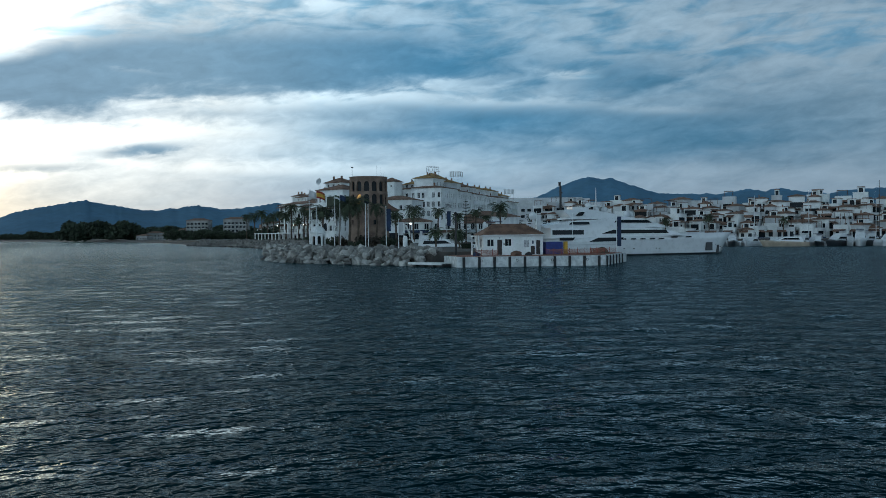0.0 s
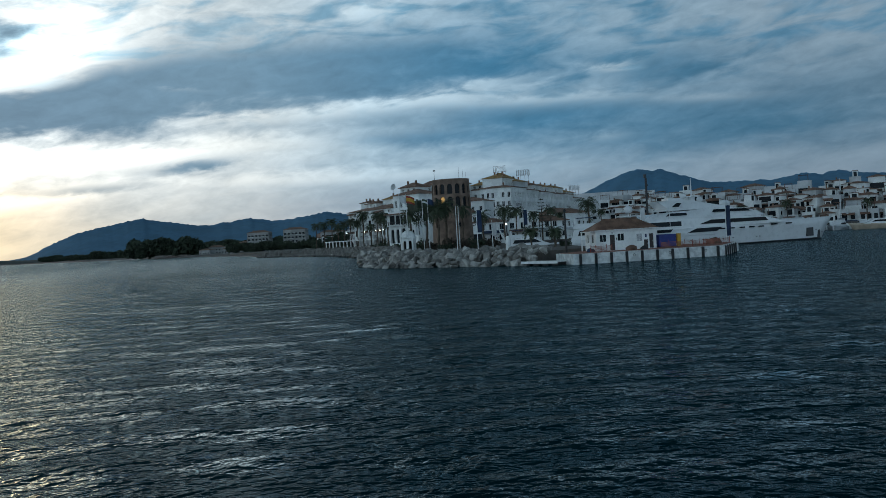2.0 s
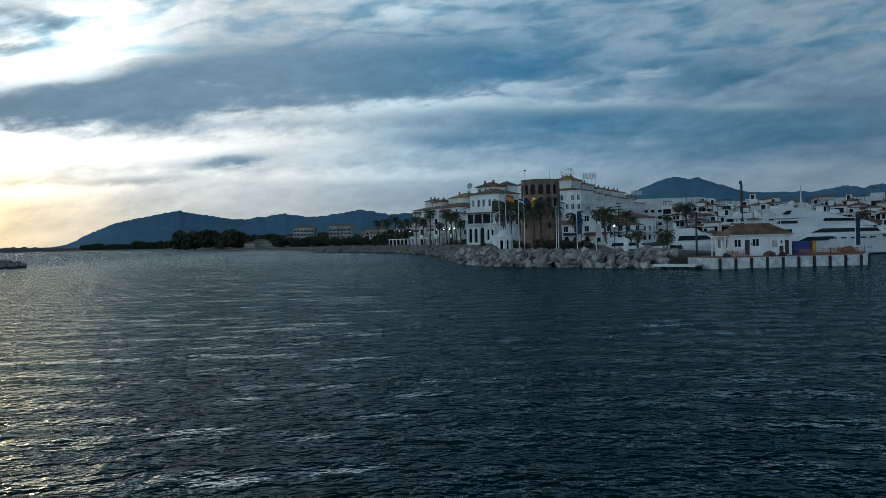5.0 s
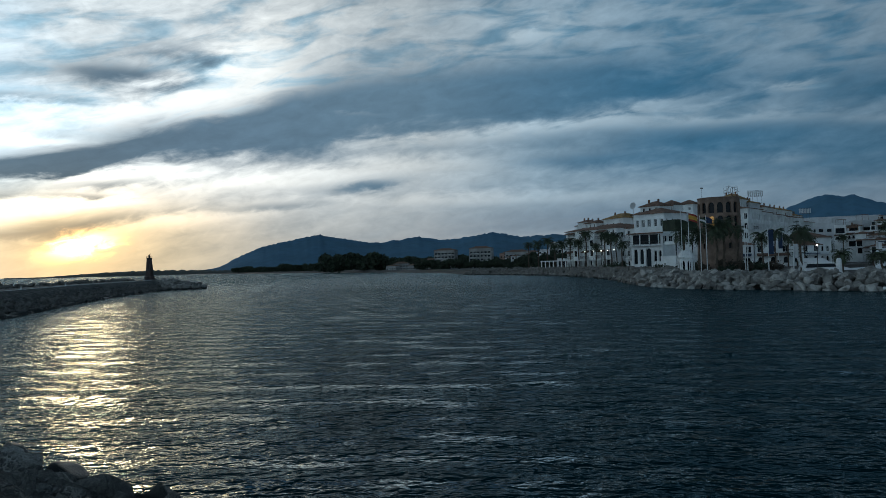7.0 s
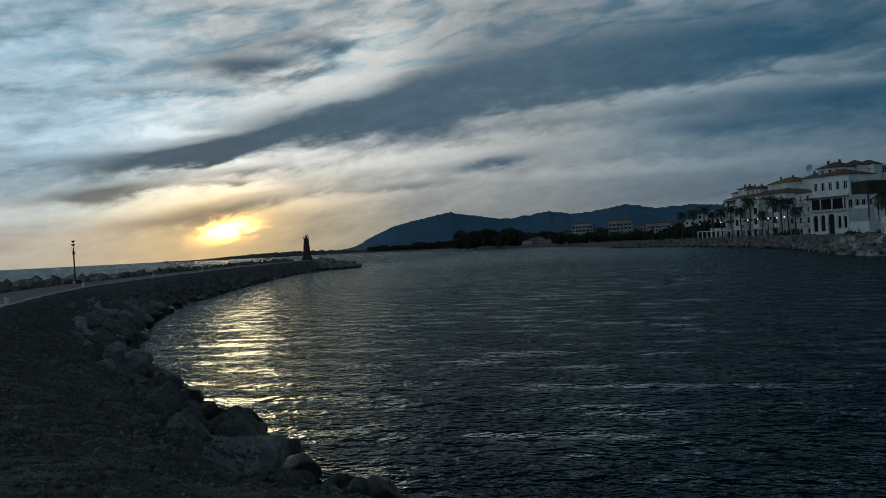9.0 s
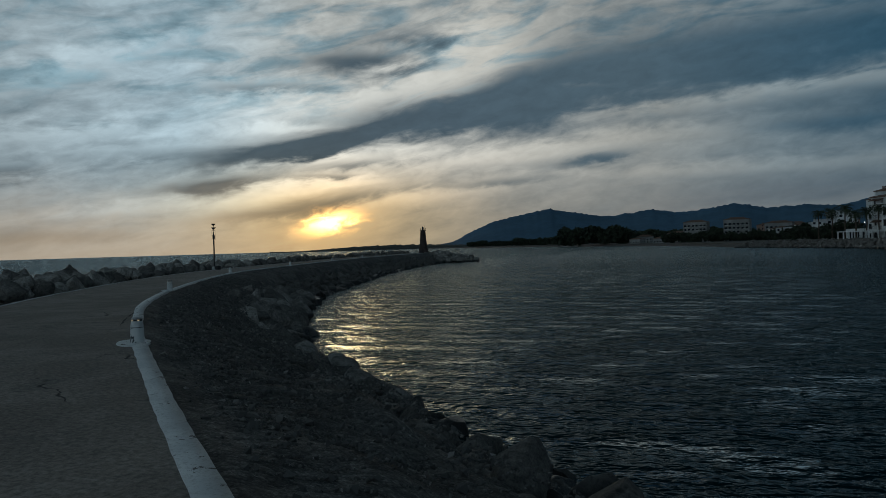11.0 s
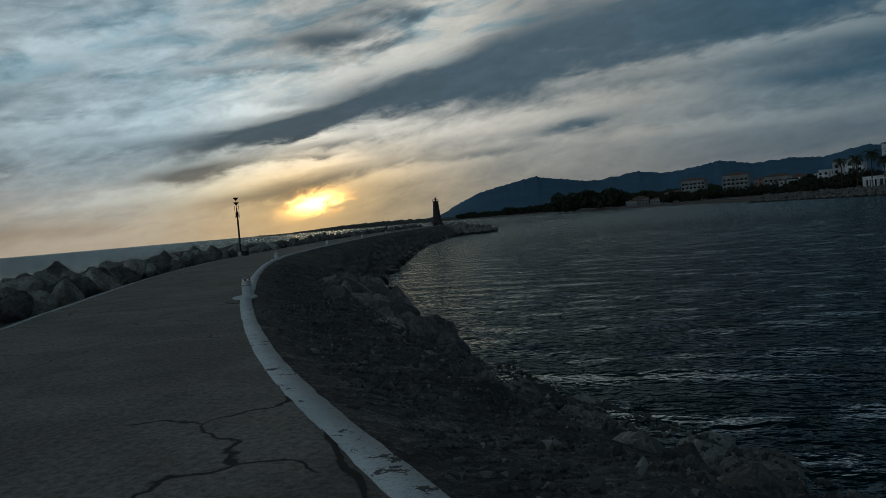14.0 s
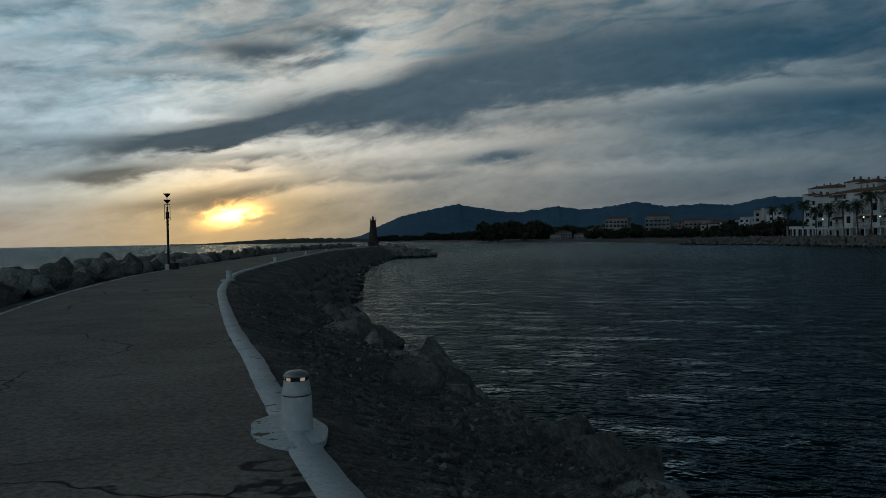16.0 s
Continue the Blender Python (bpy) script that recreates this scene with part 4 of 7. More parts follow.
def loose_stones():
    verts, faces = [], []
    shapes = [([v.co.copy() for v in me.vertices], [tuple(f.vertices) for f in me.polygons]) for me in [pebble_mesh(300 + i) for i in range(5)]]
    for _ in range(48000):
        i = rng.randrange(*STONY)
        s = 0.25 + 2.7 * rng.random() ** 1.1
        z = ROAD_Z - 0.02 - (0.65 * s / 2.6 if s < 2.6 else 0.65 + (s - 2.6) * 0.8)
        co, fs = rng.choice(shapes)
        size = 0.02 + 0.034 * rng.random() ** 2 + 0.09 * rng.random() ** 16
        p = on_dike(i, s, z)
        r = 0.05 + 0.085 * s
        p.z += rough(p, 0.55, r * 0.5) + rough(p, 0.9, r * 0.6) + rough(p, 1.7, r) + size * 0.1
        m = boulder_pose(p, size, rng)
        n = len(verts)
        verts += [m @ c for c in co]
        faces += [tuple(n + j for j in f) for f in fs]
    return new("gravel_stones", mesh_from("gravel_stones", verts, faces, PEBBLE))


tagged(loose_stones(), "loose small grey stones scattered over the gravel bank", "stones", kind="stuff")


def promenade():
    pts = smooth_line([(-8.5, 152), (-6.5, 175), (-5.5, 200), (-9, 235), (-16, 275), (-29, 315), (-46, 350)], 6)
    verts, faces = [], []
    for i, p in enumerate(pts):
        q = (pts[min(i + 1, len(pts) - 1)] - pts[max(i - 1, 0)]).normalized()
        n = Vector((q.y, -q.x, 0))
        z = 1.8 + 0.95 * min(1, max(0, (p.y - 165) / 25))
        for w, h in ((-1.5, -2.6), (-1.4, 0), (26, 0), (26.1, -2.6)):
            verts.append(p + n * w + Vector((0, 0, z + h)))
    for i in range(len(pts) - 1):
        for j in range(3):
            a = i * 4 + j
            faces.append((a, a + 1, a + 5, a + 4))
    return new("pavement_promenade", mesh_from("pavement_promenade", verts, faces, PAVED))


tagged(promenade(), "paved promenade terrace above the rock bank", "pavement", kind="structure")

# ---- buildings ----


def panel(bm, w, h, holes, deep=0.34, at=Matrix()):
    """An upright wall face, x from 0 to w, z from 0 to h, looking to -y, with openings (x0, x1, z0, z1, arched) that go deep into it."""
    xs = sorted({0.0, w, *[v for q in holes for v in q[:2]]})
    fine = []
    for a, b in zip(xs, xs[1:]):
        hit = next((q for q in holes if q[4] and q[0] <= a + 1e-6 and b <= q[1] + 1e-6), None)
        n = 8 if hit else 1
        fine += [(a + (b - a) * i / n, a + (b - a) * (i + 1) / n) for i in range(n)]

    def top_at(q, x):
        if not q[4]:
            return q[3]
        r = (q[1] - q[0]) / 2
        c = (q[0] + q[1]) / 2
        return q[3] - r + math.sqrt(max(r * r - (x - c) ** 2, 0))

    def quad(*pts):
        bm.faces.new([bm.verts.new(at @ Vector(p)) for p in pts])

    for a, b in fine:
        column = sorted([q for q in holes if q[0] <= a + 1e-6 and b <= q[1] + 1e-6], key=lambda q: q[2])
        za = zb = 0.0
        for q in column:
            quad((a, 0, za), (b, 0, zb), (b, 0, q[2]), (a, 0, q[2]))
            ta, tb = top_at(q, a), top_at(q, b)
            quad((a, 0, q[2]), (b, 0, q[2]), (b, deep, q[2]), (a, deep, q[2]))
            quad((a, deep, ta), (b, deep, tb), (b, 0, tb), (a, 0, ta))
            if abs(a - q[0]) < 1e-6:
                quad((a, 0, q[2]), (a, deep, q[2]), (a, deep, ta), (a, 0, ta))
            if abs(b - q[1]) < 1e-6:
                quad((b, deep, q[2]), (b, 0, q[2]), (b, 0, tb), (b, deep, tb))
            za, zb = ta, tb
        quad((a, 0, za), (b, 0, zb), (b, 0, h), (a, 0, h))


WINDOWS = {}


def window_meshes(w, h, arched, bars, mat=None):
    key = (round(w, 2), round(h, 2), arched, bars, mat.name if mat else "")
    if key not in WINDOWS:
        t = 0.07
        bm = bmesh.new()
        if arched:
            def outline(r, x, z0):
                ring = [(-x, z0), (-x, h - w / 2)]
                ring += [(-r * math.cos(math.pi * i / 8), h - w / 2 + r * math.sin(math.pi * i / 8)) for i in range(1, 8)]
                return ring + [(x, h - w / 2), (x, z0)]
            outer, inner = outline(w / 2, w / 2, 0.0), outline(w / 2 - t, w / 2 - t, t)
            a = [bm.verts.new((x, -0.05, z)) for x, z in outer]
            b = [bm.verts.new((x, -0.05, z)) for x, z in inner]
            c = [bm.verts.new((x, 0.0, z)) for x, z in inner]
            for i in range(len(a)):
                j = (i + 1) % len(a)
                bm.faces.new((a[i], b[i], b[j], a[j]))
                bm.faces.new((b[i], c[i], c[j], b[j]))
        else:
            xs = [-w / 2, -w / 2 + t] + ([-t / 2, t / 2] if bars else []) + [w / 2 - t, w / 2]
            zs = [0.0, t, h - t, h]
            grid = [[bm.verts.new((x, -0.05, z)) for x in xs] for z in zs]
            back = [[bm.verts.new((x, 0.0, z)) for x in xs] for z in zs[1:3]]
            for i in range(3):
                for j in range(len(xs) - 1):
                    if i != 1 or j % 2 == 0:
                        bm.faces.new((grid[i][j], grid[i][j + 1], grid[i + 1][j + 1], grid[i + 1][j]))
                    else:
                        fr = (grid[1][j], grid[1][j + 1], grid[2][j + 1], grid[2][j])
                        bk = (back[0][j], back[0][j + 1], back[1][j + 1], back[1][j])
                        for q in range(4):
                            bm.faces.new((fr[q], bk[q], bk[(q + 1) % 4], fr[(q + 1) % 4]))
            bmesh.ops.delete(bm, geom=[v for v in bm.verts if not v.link_faces], context="VERTS")
        frame_me = bpy.data.meshes.new("window")
        bm.to_mesh(frame_me)
        bm.free()
        frame_me.materials.append(mat or WHITE)
        pane_me = mesh_from("pane", [(-w / 2, 0, 0), (w / 2, 0, 0), (w / 2, 0, h), (-w / 2, 0, h), (-w / 2, 0.03, 0), (w / 2, 0.03, 0), (w / 2, 0.03, h), (-w / 2, 0.03, h)],
                            [(0, 1, 2, 3), (7, 6, 5, 4), (0, 4, 5, 1), (1, 5, 6, 2), (2, 6, 7, 3), (3, 7, 4, 0)], GLASS)
        WINDOWS[key] = frame_me, pane_me
    return WINDOWS[key]


def add_window(parent, m, w, h, arched=False, bars=True, lit=False, mat=None):
    frame_me, pane_me = window_meshes(w, h, arched, bars, mat)
    win = part("window", frame_me, None, parent, m=m)
    if lit:
        pane_me = pane_me.copy()
        pane_me.materials.clear()
        pane_me.materials.append(LIT)
        part("pane", pane_me, None, win, "window pane lit warm from inside", m=pose(0, 0.02, 0))
    else:
        part("pane", pane_me, None, win, m=pose(0, 0.02, 0))
    return win


def hip_roof(w, d, rise, over=0.45, thick=0.14, ridge=0.5):
    """A hip roof over the box 0..w, 0..d, its eaves at z = 0."""
    bm = bmesh.new()
    x0, x1, y0, y1 = -over, w + over, -over, d + over
    inset = min(w, d) * ridge + over * 0.5
    if w >= d:
        a, b = (x0 + inset, (y0 + y1) / 2, rise), (x1 - inset, (y0 + y1) / 2, rise)
        tops = (a, b, b, a)
    else:
        a, b = ((x0 + x1) / 2, y0 + inset, rise), ((x0 + x1) / 2, y1 - inset, rise)
        tops = (a, a, b, b)
    low = [bm.verts.new(p) for p in ((x0, y0, 0), (x1, y0, 0), (x1, y1, 0), (x0, y1, 0))]
    under = [bm.verts.new((p.co.x, p.co.y, -thick)) for p in low]
    ta, tb = bm.verts.new(a), bm.verts.new(b)
    if w >= d:
        for q in ((low[0], low[1], tb, ta), (low[1], low[2], tb), (low[2], low[3], ta, tb), (low[3], low[0], ta)):
            bm.faces.new(q)
    else:
        for q in ((low[0], low[1], ta), (low[1], low[2], tb, ta), (low[2], low[3], tb), (low[3], low[0], ta, tb)):
            bm.faces.new(q)
    for i in range(4):
        bm.faces.new((under[i], under[(i + 1) % 4], low[(i + 1) % 4], low[i]))
    bm.faces.new(under[::-1])
    return bm


def chimney(parent, x, y, z, h=0.9):
    c = part("chimney", boxes((-0.2, 0.2, -0.2, 0.2, -0.6, h * 0.6), (-0.26, 0.26, -0.26, 0.26, h * 0.6, h * 0.6 + 0.1), (-0.16, 0.16, -0.16, 0.16, h * 0.6 + 0.1, h * 0.6 + 0.28)), TERRACOTTA, parent, m=pose(x, y, z))
    return c


def window_grid(w, floors, columns, win_w, win_h, sill=1.0, storey=3.0, arched_floors=(), skip=0.0, rnd=None, base=0.0):
    holes = []
    for f in range(floors):
        for c in range(columns):
            if rnd and rnd.random() < skip:
                continue
            x = w * (c + 0.5) / columns + (rnd.uniform(-0.15, 0.15) if rnd else 0)
            holes.append((x - win_w / 2, x + win_w / 2, base + f * storey + sill, base + f * storey + sill + win_h, f in arched_floors))
    return holes


def house(name, label, x, y, turn, w, d, z0, z1, front, side_l=(), side_r=(), roof=1.6, roof_mat=None, wall_mat=None, category="house", group="", lit=(), chimneys=0, bars=True, frames=True):
    """A house whose front, 0..w, looks to its -y. front and sides: openings of its faces."""
    t = thing(name, label, category, pose(x, y, z0, 0, 0, turn), group)
    h = z1 - z0
    bm = bmesh.new()
    panel(bm, w, h, front)
    panel(bm, d, h, side_r, at=Matrix.Translation((w, 0, 0)) @ Matrix.Rotation(radians(90), 4, "Z"))
    panel(bm, w, h, (), at=Matrix.Translation((w, d, 0)) @ Matrix.Rotation(radians(180), 4, "Z"))
    panel(bm, d, h, side_l, at=Matrix.Translation((0, d, 0)) @ Matrix.Rotation(radians(-90), 4, "Z"))
    if roof == 0:
        bm.faces.new([bm.verts.new(p) for p in ((0, 0, h - 0.4), (w, 0, h - 0.4), (w, d, h - 0.4), (0, d, h - 0.4))])
    bmesh.ops.remove_doubles(bm, verts=bm.verts, dist=0.001)
    part("wall", bm, wall_mat or WHITE, t)
    n = 0
    for holes, base in ((front, Matrix()), (side_r, Matrix.Translation((w, 0, 0)) @ Matrix.Rotation(radians(90), 4, "Z")), (side_l, Matrix.Translation((0, d, 0)) @ Matrix.Rotation(radians(-90), 4, "Z"))):
        for x0, x1, a, b, arched in holes:
            at = base @ Matrix.Translation(((x0 + x1) / 2, 0.29, a))
            if frames:
                add_window(t, at, x1 - x0, b - a, arched, bars, n in lit)
            else:
                part("window", window_meshes(x1 - x0, b - a, arched, bars)[1], None, t, m=at)
            n += 1
    if roof:
        r = part("roof", hip_roof(w, d, roof), roof_mat or TERRACOTTA, t, m=pose(0, 0, h))
        for i in range(chimneys):
            chimney(r, w * (0.25 + 0.5 * i), d * 0.35, roof * 0.75)
    else:
        part("coping", boxes((-0.08, w + 0.08, -0.08, 0.18, h, h + 0.1), (-0.08, 0.18, 0.18, d, h, h + 0.1), (w - 0.18, w + 0.08, 0.18, d, h, h + 0.1)), wall_mat or WHITE, t)
    return t


def balcony(parent, x, z, w, deep=1.2, y=0.0):
    b = part("balcony", boxes((x, x + w, y - deep, y - 0.003, z - 0.15, z)), WHITE, parent)
    rail = boxes((x, x + w, y - deep, y - deep + 0.06, z + 0.9, z + 0.97))
    n = max(3, int(w / 0.35))
    for i in range(n + 1):
        q = x + (w - 0.05) * i / n
        box(rail, q, q + 0.05, y - deep + 0.005, y - deep + 0.05, z, z + 0.9)
    tagged(part("railing", rail, DARKMETAL, b), kind="stuff")
    return b


def awning(parent, x, z, w, deep=1.5, mat=None):
    bm = bmesh.new()
    v = [bm.verts.new(p) for p in ((x, 0, z), (x + w, 0, z), (x + w, -deep, z - 0.55), (x, -deep, z - 0.55), (x, 0, z - 0.1), (x + w, 0, z - 0.1), (x + w, -deep, z - 0.75), (x, -deep, z - 0.75))]
    for q in ((0, 3, 2, 1), (4, 5, 6, 7), (2, 3, 7, 6), (0, 4, 7, 3), (1, 2, 6, 5)):
        bm.faces.new([v[i] for i in q])
    return part("awning", bm, mat or BROWN, parent)


# --- round watch tower ---
def watch_tower():
    t = thing("watch_tower", "round brown stone harbour tower with two rows of arched windows", "tower", pose(9.1, 176.3, QUAY_Z, 0, 0, 3) @ Matrix.Diagonal((0.87, 0.87, 0.9, 1)), here=True)
    h, r0, r1, n = 17.0, 5.35, 4.85, 15
    seg = 2 * math.pi * 5.0 / n
    holes = [(seg / 2 - 0.7, seg / 2 + 0.7, 10.3, 12.85, True), (seg / 2 - 0.7, seg / 2 + 0.7, 13.5, 16.0, True)]
    bm = bmesh.new()
    for i in range(n):
        own = list(holes)
        if i % 3 == 0:
            own.append((seg / 2 - 0.4, seg / 2 + 0.4, 5.3, 6.5, False))
        if i % 3 == 1:
            own.append((seg / 2 - 0.4, seg / 2 + 0.4, 8.2, 9.4, False))
        sub = bmesh.new()
        # split the panel so that it can follow the curve
        panel(sub, seg, h, own, 0.55)
        cuts = [seg * j / 6 for j in range(1, 6)]
        for c in cuts:
            bmesh.ops.bisect_plane(sub, geom=list(sub.verts) + list(sub.edges) + list(sub.faces), plane_co=(c, 0, 0), plane_no=(1, 0, 0))
        for v in sub.verts:
            a = (i * seg + v.co.x) / 5.0
            r = r0 + (r1 - r0) * min(v.co.z / h, 1) - v.co.y
            v.co = Vector((r * math.sin(a), -r * math.cos(a), v.co.z))
        tmp = bpy.data.meshes.new("tmp")
        sub.to_mesh(tmp)
        sub.free()
        bm.from_mesh(tmp)
        bpy.data.meshes.remove(tmp)
    bmesh.ops.remove_doubles(bm, verts=bm.verts, dist=0.002)
    part("wall", bm, STONE, t)
    part("floor_slab", lathe([(4.2, 9.4), (4.2, 9.9)], 24), DARKSTONE, t)
    part("roof", lathe([(4.2, h - 0.9), (4.2, h - 0.5)], 24), DARKSTONE, t)
    part("parapet", lathe([(r1 - 0.4, h), (r1 + 0.1, h), (r1 + 0.1, h + 0.22), (r1 - 0.4, h + 0.22)], 45, cap=False), STONE, t)
    for i in range(n):
        a = (i + 0.5) * seg / 5.0
        for hx in holes:
            zc = hx[2]
            r = r0 + (r1 - r0) * zc / h - 0.5
            add_window(t, pose(r * math.sin(a), -r * math.cos(a), zc, 0, 0, math.degrees(a)), 1.4, hx[3] - hx[2], True, True, lit=(i == 13 and zc < 12), mat=DARKWOOD)
        zc = 5.3 if i % 3 == 0 else 8.2 if i % 3 == 1 else 0
        if zc:
            r = r0 + (r1 - r0) * zc / h - 0.4
            add_window(t, pose(r * math.sin(a), -r * math.cos(a), zc, 0, 0, math.degrees(a)), 0.8, 1.2, False, True, mat=DARKWOOD)
    mast = lathe([(0.05, 0), (0.03, 2.3)], 6)
    box(mast, -0.3, 0.3, -0.03, 0.03, 2.2, 2.5)
    part("wind_vane", mast, DARKMETAL, t, m=pose(-4.3, -1.5, h + 0.2))
    for x, y, q in ((2.0, -2, 3.6), (3.2, -1, 3.2), (3.9, -1.5, 2.3), (-2.4, -3, 0.9)):
        part("antenna", lathe([(0.035, 0), (0.02, q)], 6), DARKMETAL, t, m=pose(x, y, h - 0.5))
    return t


watch_tower()

rnd = random.Random(21)

# --- promenade hotel to the seaward side of the tower ---
PL = 29.5
hol = window_grid(PL, 3, 9, 1.15, 1.7, 1.0, 3.1, (), 0.05, rnd, base=3.6) + window_grid(PL, 1, 9, 2.0, 2.6, 0.2, 3.0, (0,), 0, rnd)
prom = house("hotel_wing", "long white seaside hotel wing with a terracotta roof", -16.3, 241.8, -60, PL, 14, 2.55, 15.6, hol, side_r=window_grid(14, 4, 3, 1.1, 1.6), side_l=window_grid(14, 4, 3, 1.1, 1.6),
             roof=1.8, category="hotel", lit=(1,), chimneys=1)
for q in (0.6, 10.2, 19.4):
    for z in (3.6, 6.7, 9.8):
        balcony(prom, q, z, 5.4)
    awning(prom, q + 0.2, 12.6, 5.0)
    awning(prom, q + 0.4, 6.3, 4.6, 1.2)
for q, top in ((6.6, 10.9), (16.2, 12.4), (25.4, 11.2)):
    part("bay", boxes((q, q + 3.2, -1.5, -0.004, 0, top), (q - 0.2, q + 3.4, -1.7, -0.004, top, top + 0.22)), WHITE, prom)
    for z in (1.0, 4.4, 7.6):
        part("bay_window", boxes((q + 0.9, q + 2.3, -1.56, -1.503, z, z + 1.9)), GLASS, prom)
part("pergola", boxes((-9, 29, -5.4, -1.9, 3.0, 3.25), *[(-8.8 + 2.7 * i, -8.5 + 2.7 * i, -5.3, -5.0, 0, 2.999) for i in range(15)]), WHITE, prom, "white pergola of the terrace")
for x, y, w, d, a, b, rf in ((-10.5, 240, 7, 6, 16.6, 18.2, 1.1), (-5, 235, 11, 8, 16.6, 19.2, 1.7), (3, 229, 10, 8, 15.2, 19.9, 1.7), (-12.2, 246, 5, 5, 15.6, 19.0, 0.9)):
    house("roof_house", "small white rooftop house with a hipped tile roof", x, y, -60, w, d, a - 0.9, b, window_grid(w, 1, 3, 0.9, 1.1, 0.9), roof=rf, roof_mat=rnd.choice((TERRACOTTA, OCHRE)), chimneys=2)
mid = house("apartment_house", "white stepped apartment house with balconies by the promenade", -1.5, 215.5, -57, 12, 14, 2.55, 15.0, window_grid(12, 4, 4, 1.1, 1.6, 1.0, 3.0, (0,), 0.05, rnd), roof=1.5, chimneys=1)
for q in (1.0, 6.5):
    for z in (3.4, 6.4, 9.4):
        balcony(mid, q, z, 3.6)
# --- white arched house before the tower ---
arch = house("arched_house", "white corner restaurant house with tall arched openings", -4.6, 179.4, -46, 9.6, 9, 2.55, 12.4,
             [(0.7, 1.9, 1.6, 5.4, True), (2.6, 3.8, 1.6, 5.4, True), (4.5, 6.1, 0.4, 5.6, True), (6.9, 7.8, 2.2, 5.0, True), (8.3, 9.2, 2.2, 5.0, True), (0.7, 1.9, 6.9, 8.8, False), (2.7, 3.9, 6.9, 8.8, False), (5.4, 6.6, 6.9, 8.8, False), (7.6, 8.8, 6.9, 8.8, False)],
             side_r=window_grid(9, 1, 4, 1.5, 1.9, 6.6), roof=0, category="restaurant")
balcony(arch, 0.3, 6.3, 9.0, 1.0)
part("terrace_roof", boxes((-0.5, 9.9, -1.3, -0.004, 9.15, 9.4)), TERRACOTTA, arch, "tiled lean-to roof")
for q in (0.4, 3.3, 6.2, 9.0):
    part("column", boxes((q, q + 0.22, -0.95, -0.73, 6.3, 9.149)), WHITE, arch)
# flat dark sheet on the wall stands in for the shade of a recess
part("shaded_recess", boxes((0.6, 9.0, -0.03, -0.004, 6.6, 8.9)), GLASS, arch)
up = house("apartment_house", "white upper apartment block with hipped tile roofs", -3.0, 183.5, -46, 9.5, 9, 11.4, 17.0, window_grid(9.5, 1, 5, 0.95, 1.9, 2.2), side_r=window_grid(9, 1, 4, 0.95, 1.9, 2.2), roof=1.5)
house("roof_house", "small white belvedere house with a tile roof", -1.0, 186.5, -46, 6, 5, 16.6, 19.2, window_grid(6, 1, 3, 0.9, 1.1, 1.0), roof=1.3, chimneys=2)
house("roof_house", "small white belvedere house with a tile roof", 4.6, 189, -46, 4, 4, 16.0, 19.7, window_grid(4, 1, 2, 0.8, 1.0, 2.0), roof=1.2)
pav = thing("terrace_canopy", "dark green canopy terrace over the restaurant", "canopy", pose(1.6, 173.6, 2.55, 0, 0, 28))
part("canopy_roof", boxes((0, 8.0, 0, 5, 9.9, 12.6)), FOLIAGE, pav)
for q in (0.2, 2.6, 5.0, 7.4):
    part("post", boxes((q, q + 0.2, 0.2, 0.4, 0, 9.9)), DARKMETAL, pav)
part("terrace", boxes((-0.5, 8.4, -0.6, 5.4, 0, 3.8)), WHITE, pav)
part("upper_terrace", boxes((0.6, 8.2, 0.4, 5.2, 6.6, 7.4)), WHITE, pav)
rail = boxes((-0.5, 8.4, -0.6, -0.5, 4.8, 4.9))
for i in range(19):
    box(rail, -0.5 + i * 0.48, -0.42 + i * 0.48, -0.58, -0.52, 3.8, 4.8)
part("railing", rail, WHITE, pav)
dish = thing("satellite_dish", "round white satellite dish on a rooftop pole", "dish", pose(-2.6, 187, 17.9, 0, 0, -40))
bm = bmesh.new()
lathe([(0.05, 0.0), (0.5, 0.06), (0.85, 0.2), (0.88, 0.2), (0.5, 0.02), (0.05, -0.06)], 20, False, bm=bm)
bmesh.ops.rotate(bm, verts=bm.verts, cent=(0, 0, 0), matrix=Matrix.Rotation(radians(80), 3, "X"))
part("reflector", bm, PLASTER_B, dish, m=pose(0, 0, 1.7))
part("pole", lathe([(0.06, -1.2), (0.06, 1.7)], 8), METAL, dish)
# low arcade at the seaward end of the promenade
arc = house("arcade", "low white arcade along the promenade", -18.5, 333, -30, 17, 5, 2.55, 7.2, [(0.6 + 2.0 * i, 2.1 + 2.0 * i, 0.1, 3.6, False) for i in range(8)], roof=0)
# stepped wings running back from the hotel's seaward corner
for x, y, w, z1, fl in ((-14.4, 285, 15, 17.0, 4), (-10.2, 335, 17, 20.0, 5), (-5.6, 398, 20, 23.5, 6)):
    hs = house("hotel_wing", "white stepped hotel wing with arched windows and terrace rails", x, y, -14, w, 18, 2.55, z1, window_grid(w, fl, 5, 1.5, 1.9, 0.9, 3.1, (0, 2), 0.05, rnd), side_l=window_grid(18, fl, 5, 1.4, 1.9, 0.9, 3.1, (0,), 0.05, rnd), roof=1.7, category="hotel", group="stepped wings", chimneys=2)
    for f in range(1, fl, 2):
        balcony(hs, 1.0, f * 3.1, w * 0.7)
    house("roof_house", "small white rooftop house with a hipped tile roof", x + 3, y + 5, -14, w - 6, 8, z1 - 0.4, z1 + 3.2, window_grid(w - 6, 1, 3, 1.0, 1.3, 0.9), roof=1.3, chimneys=2)

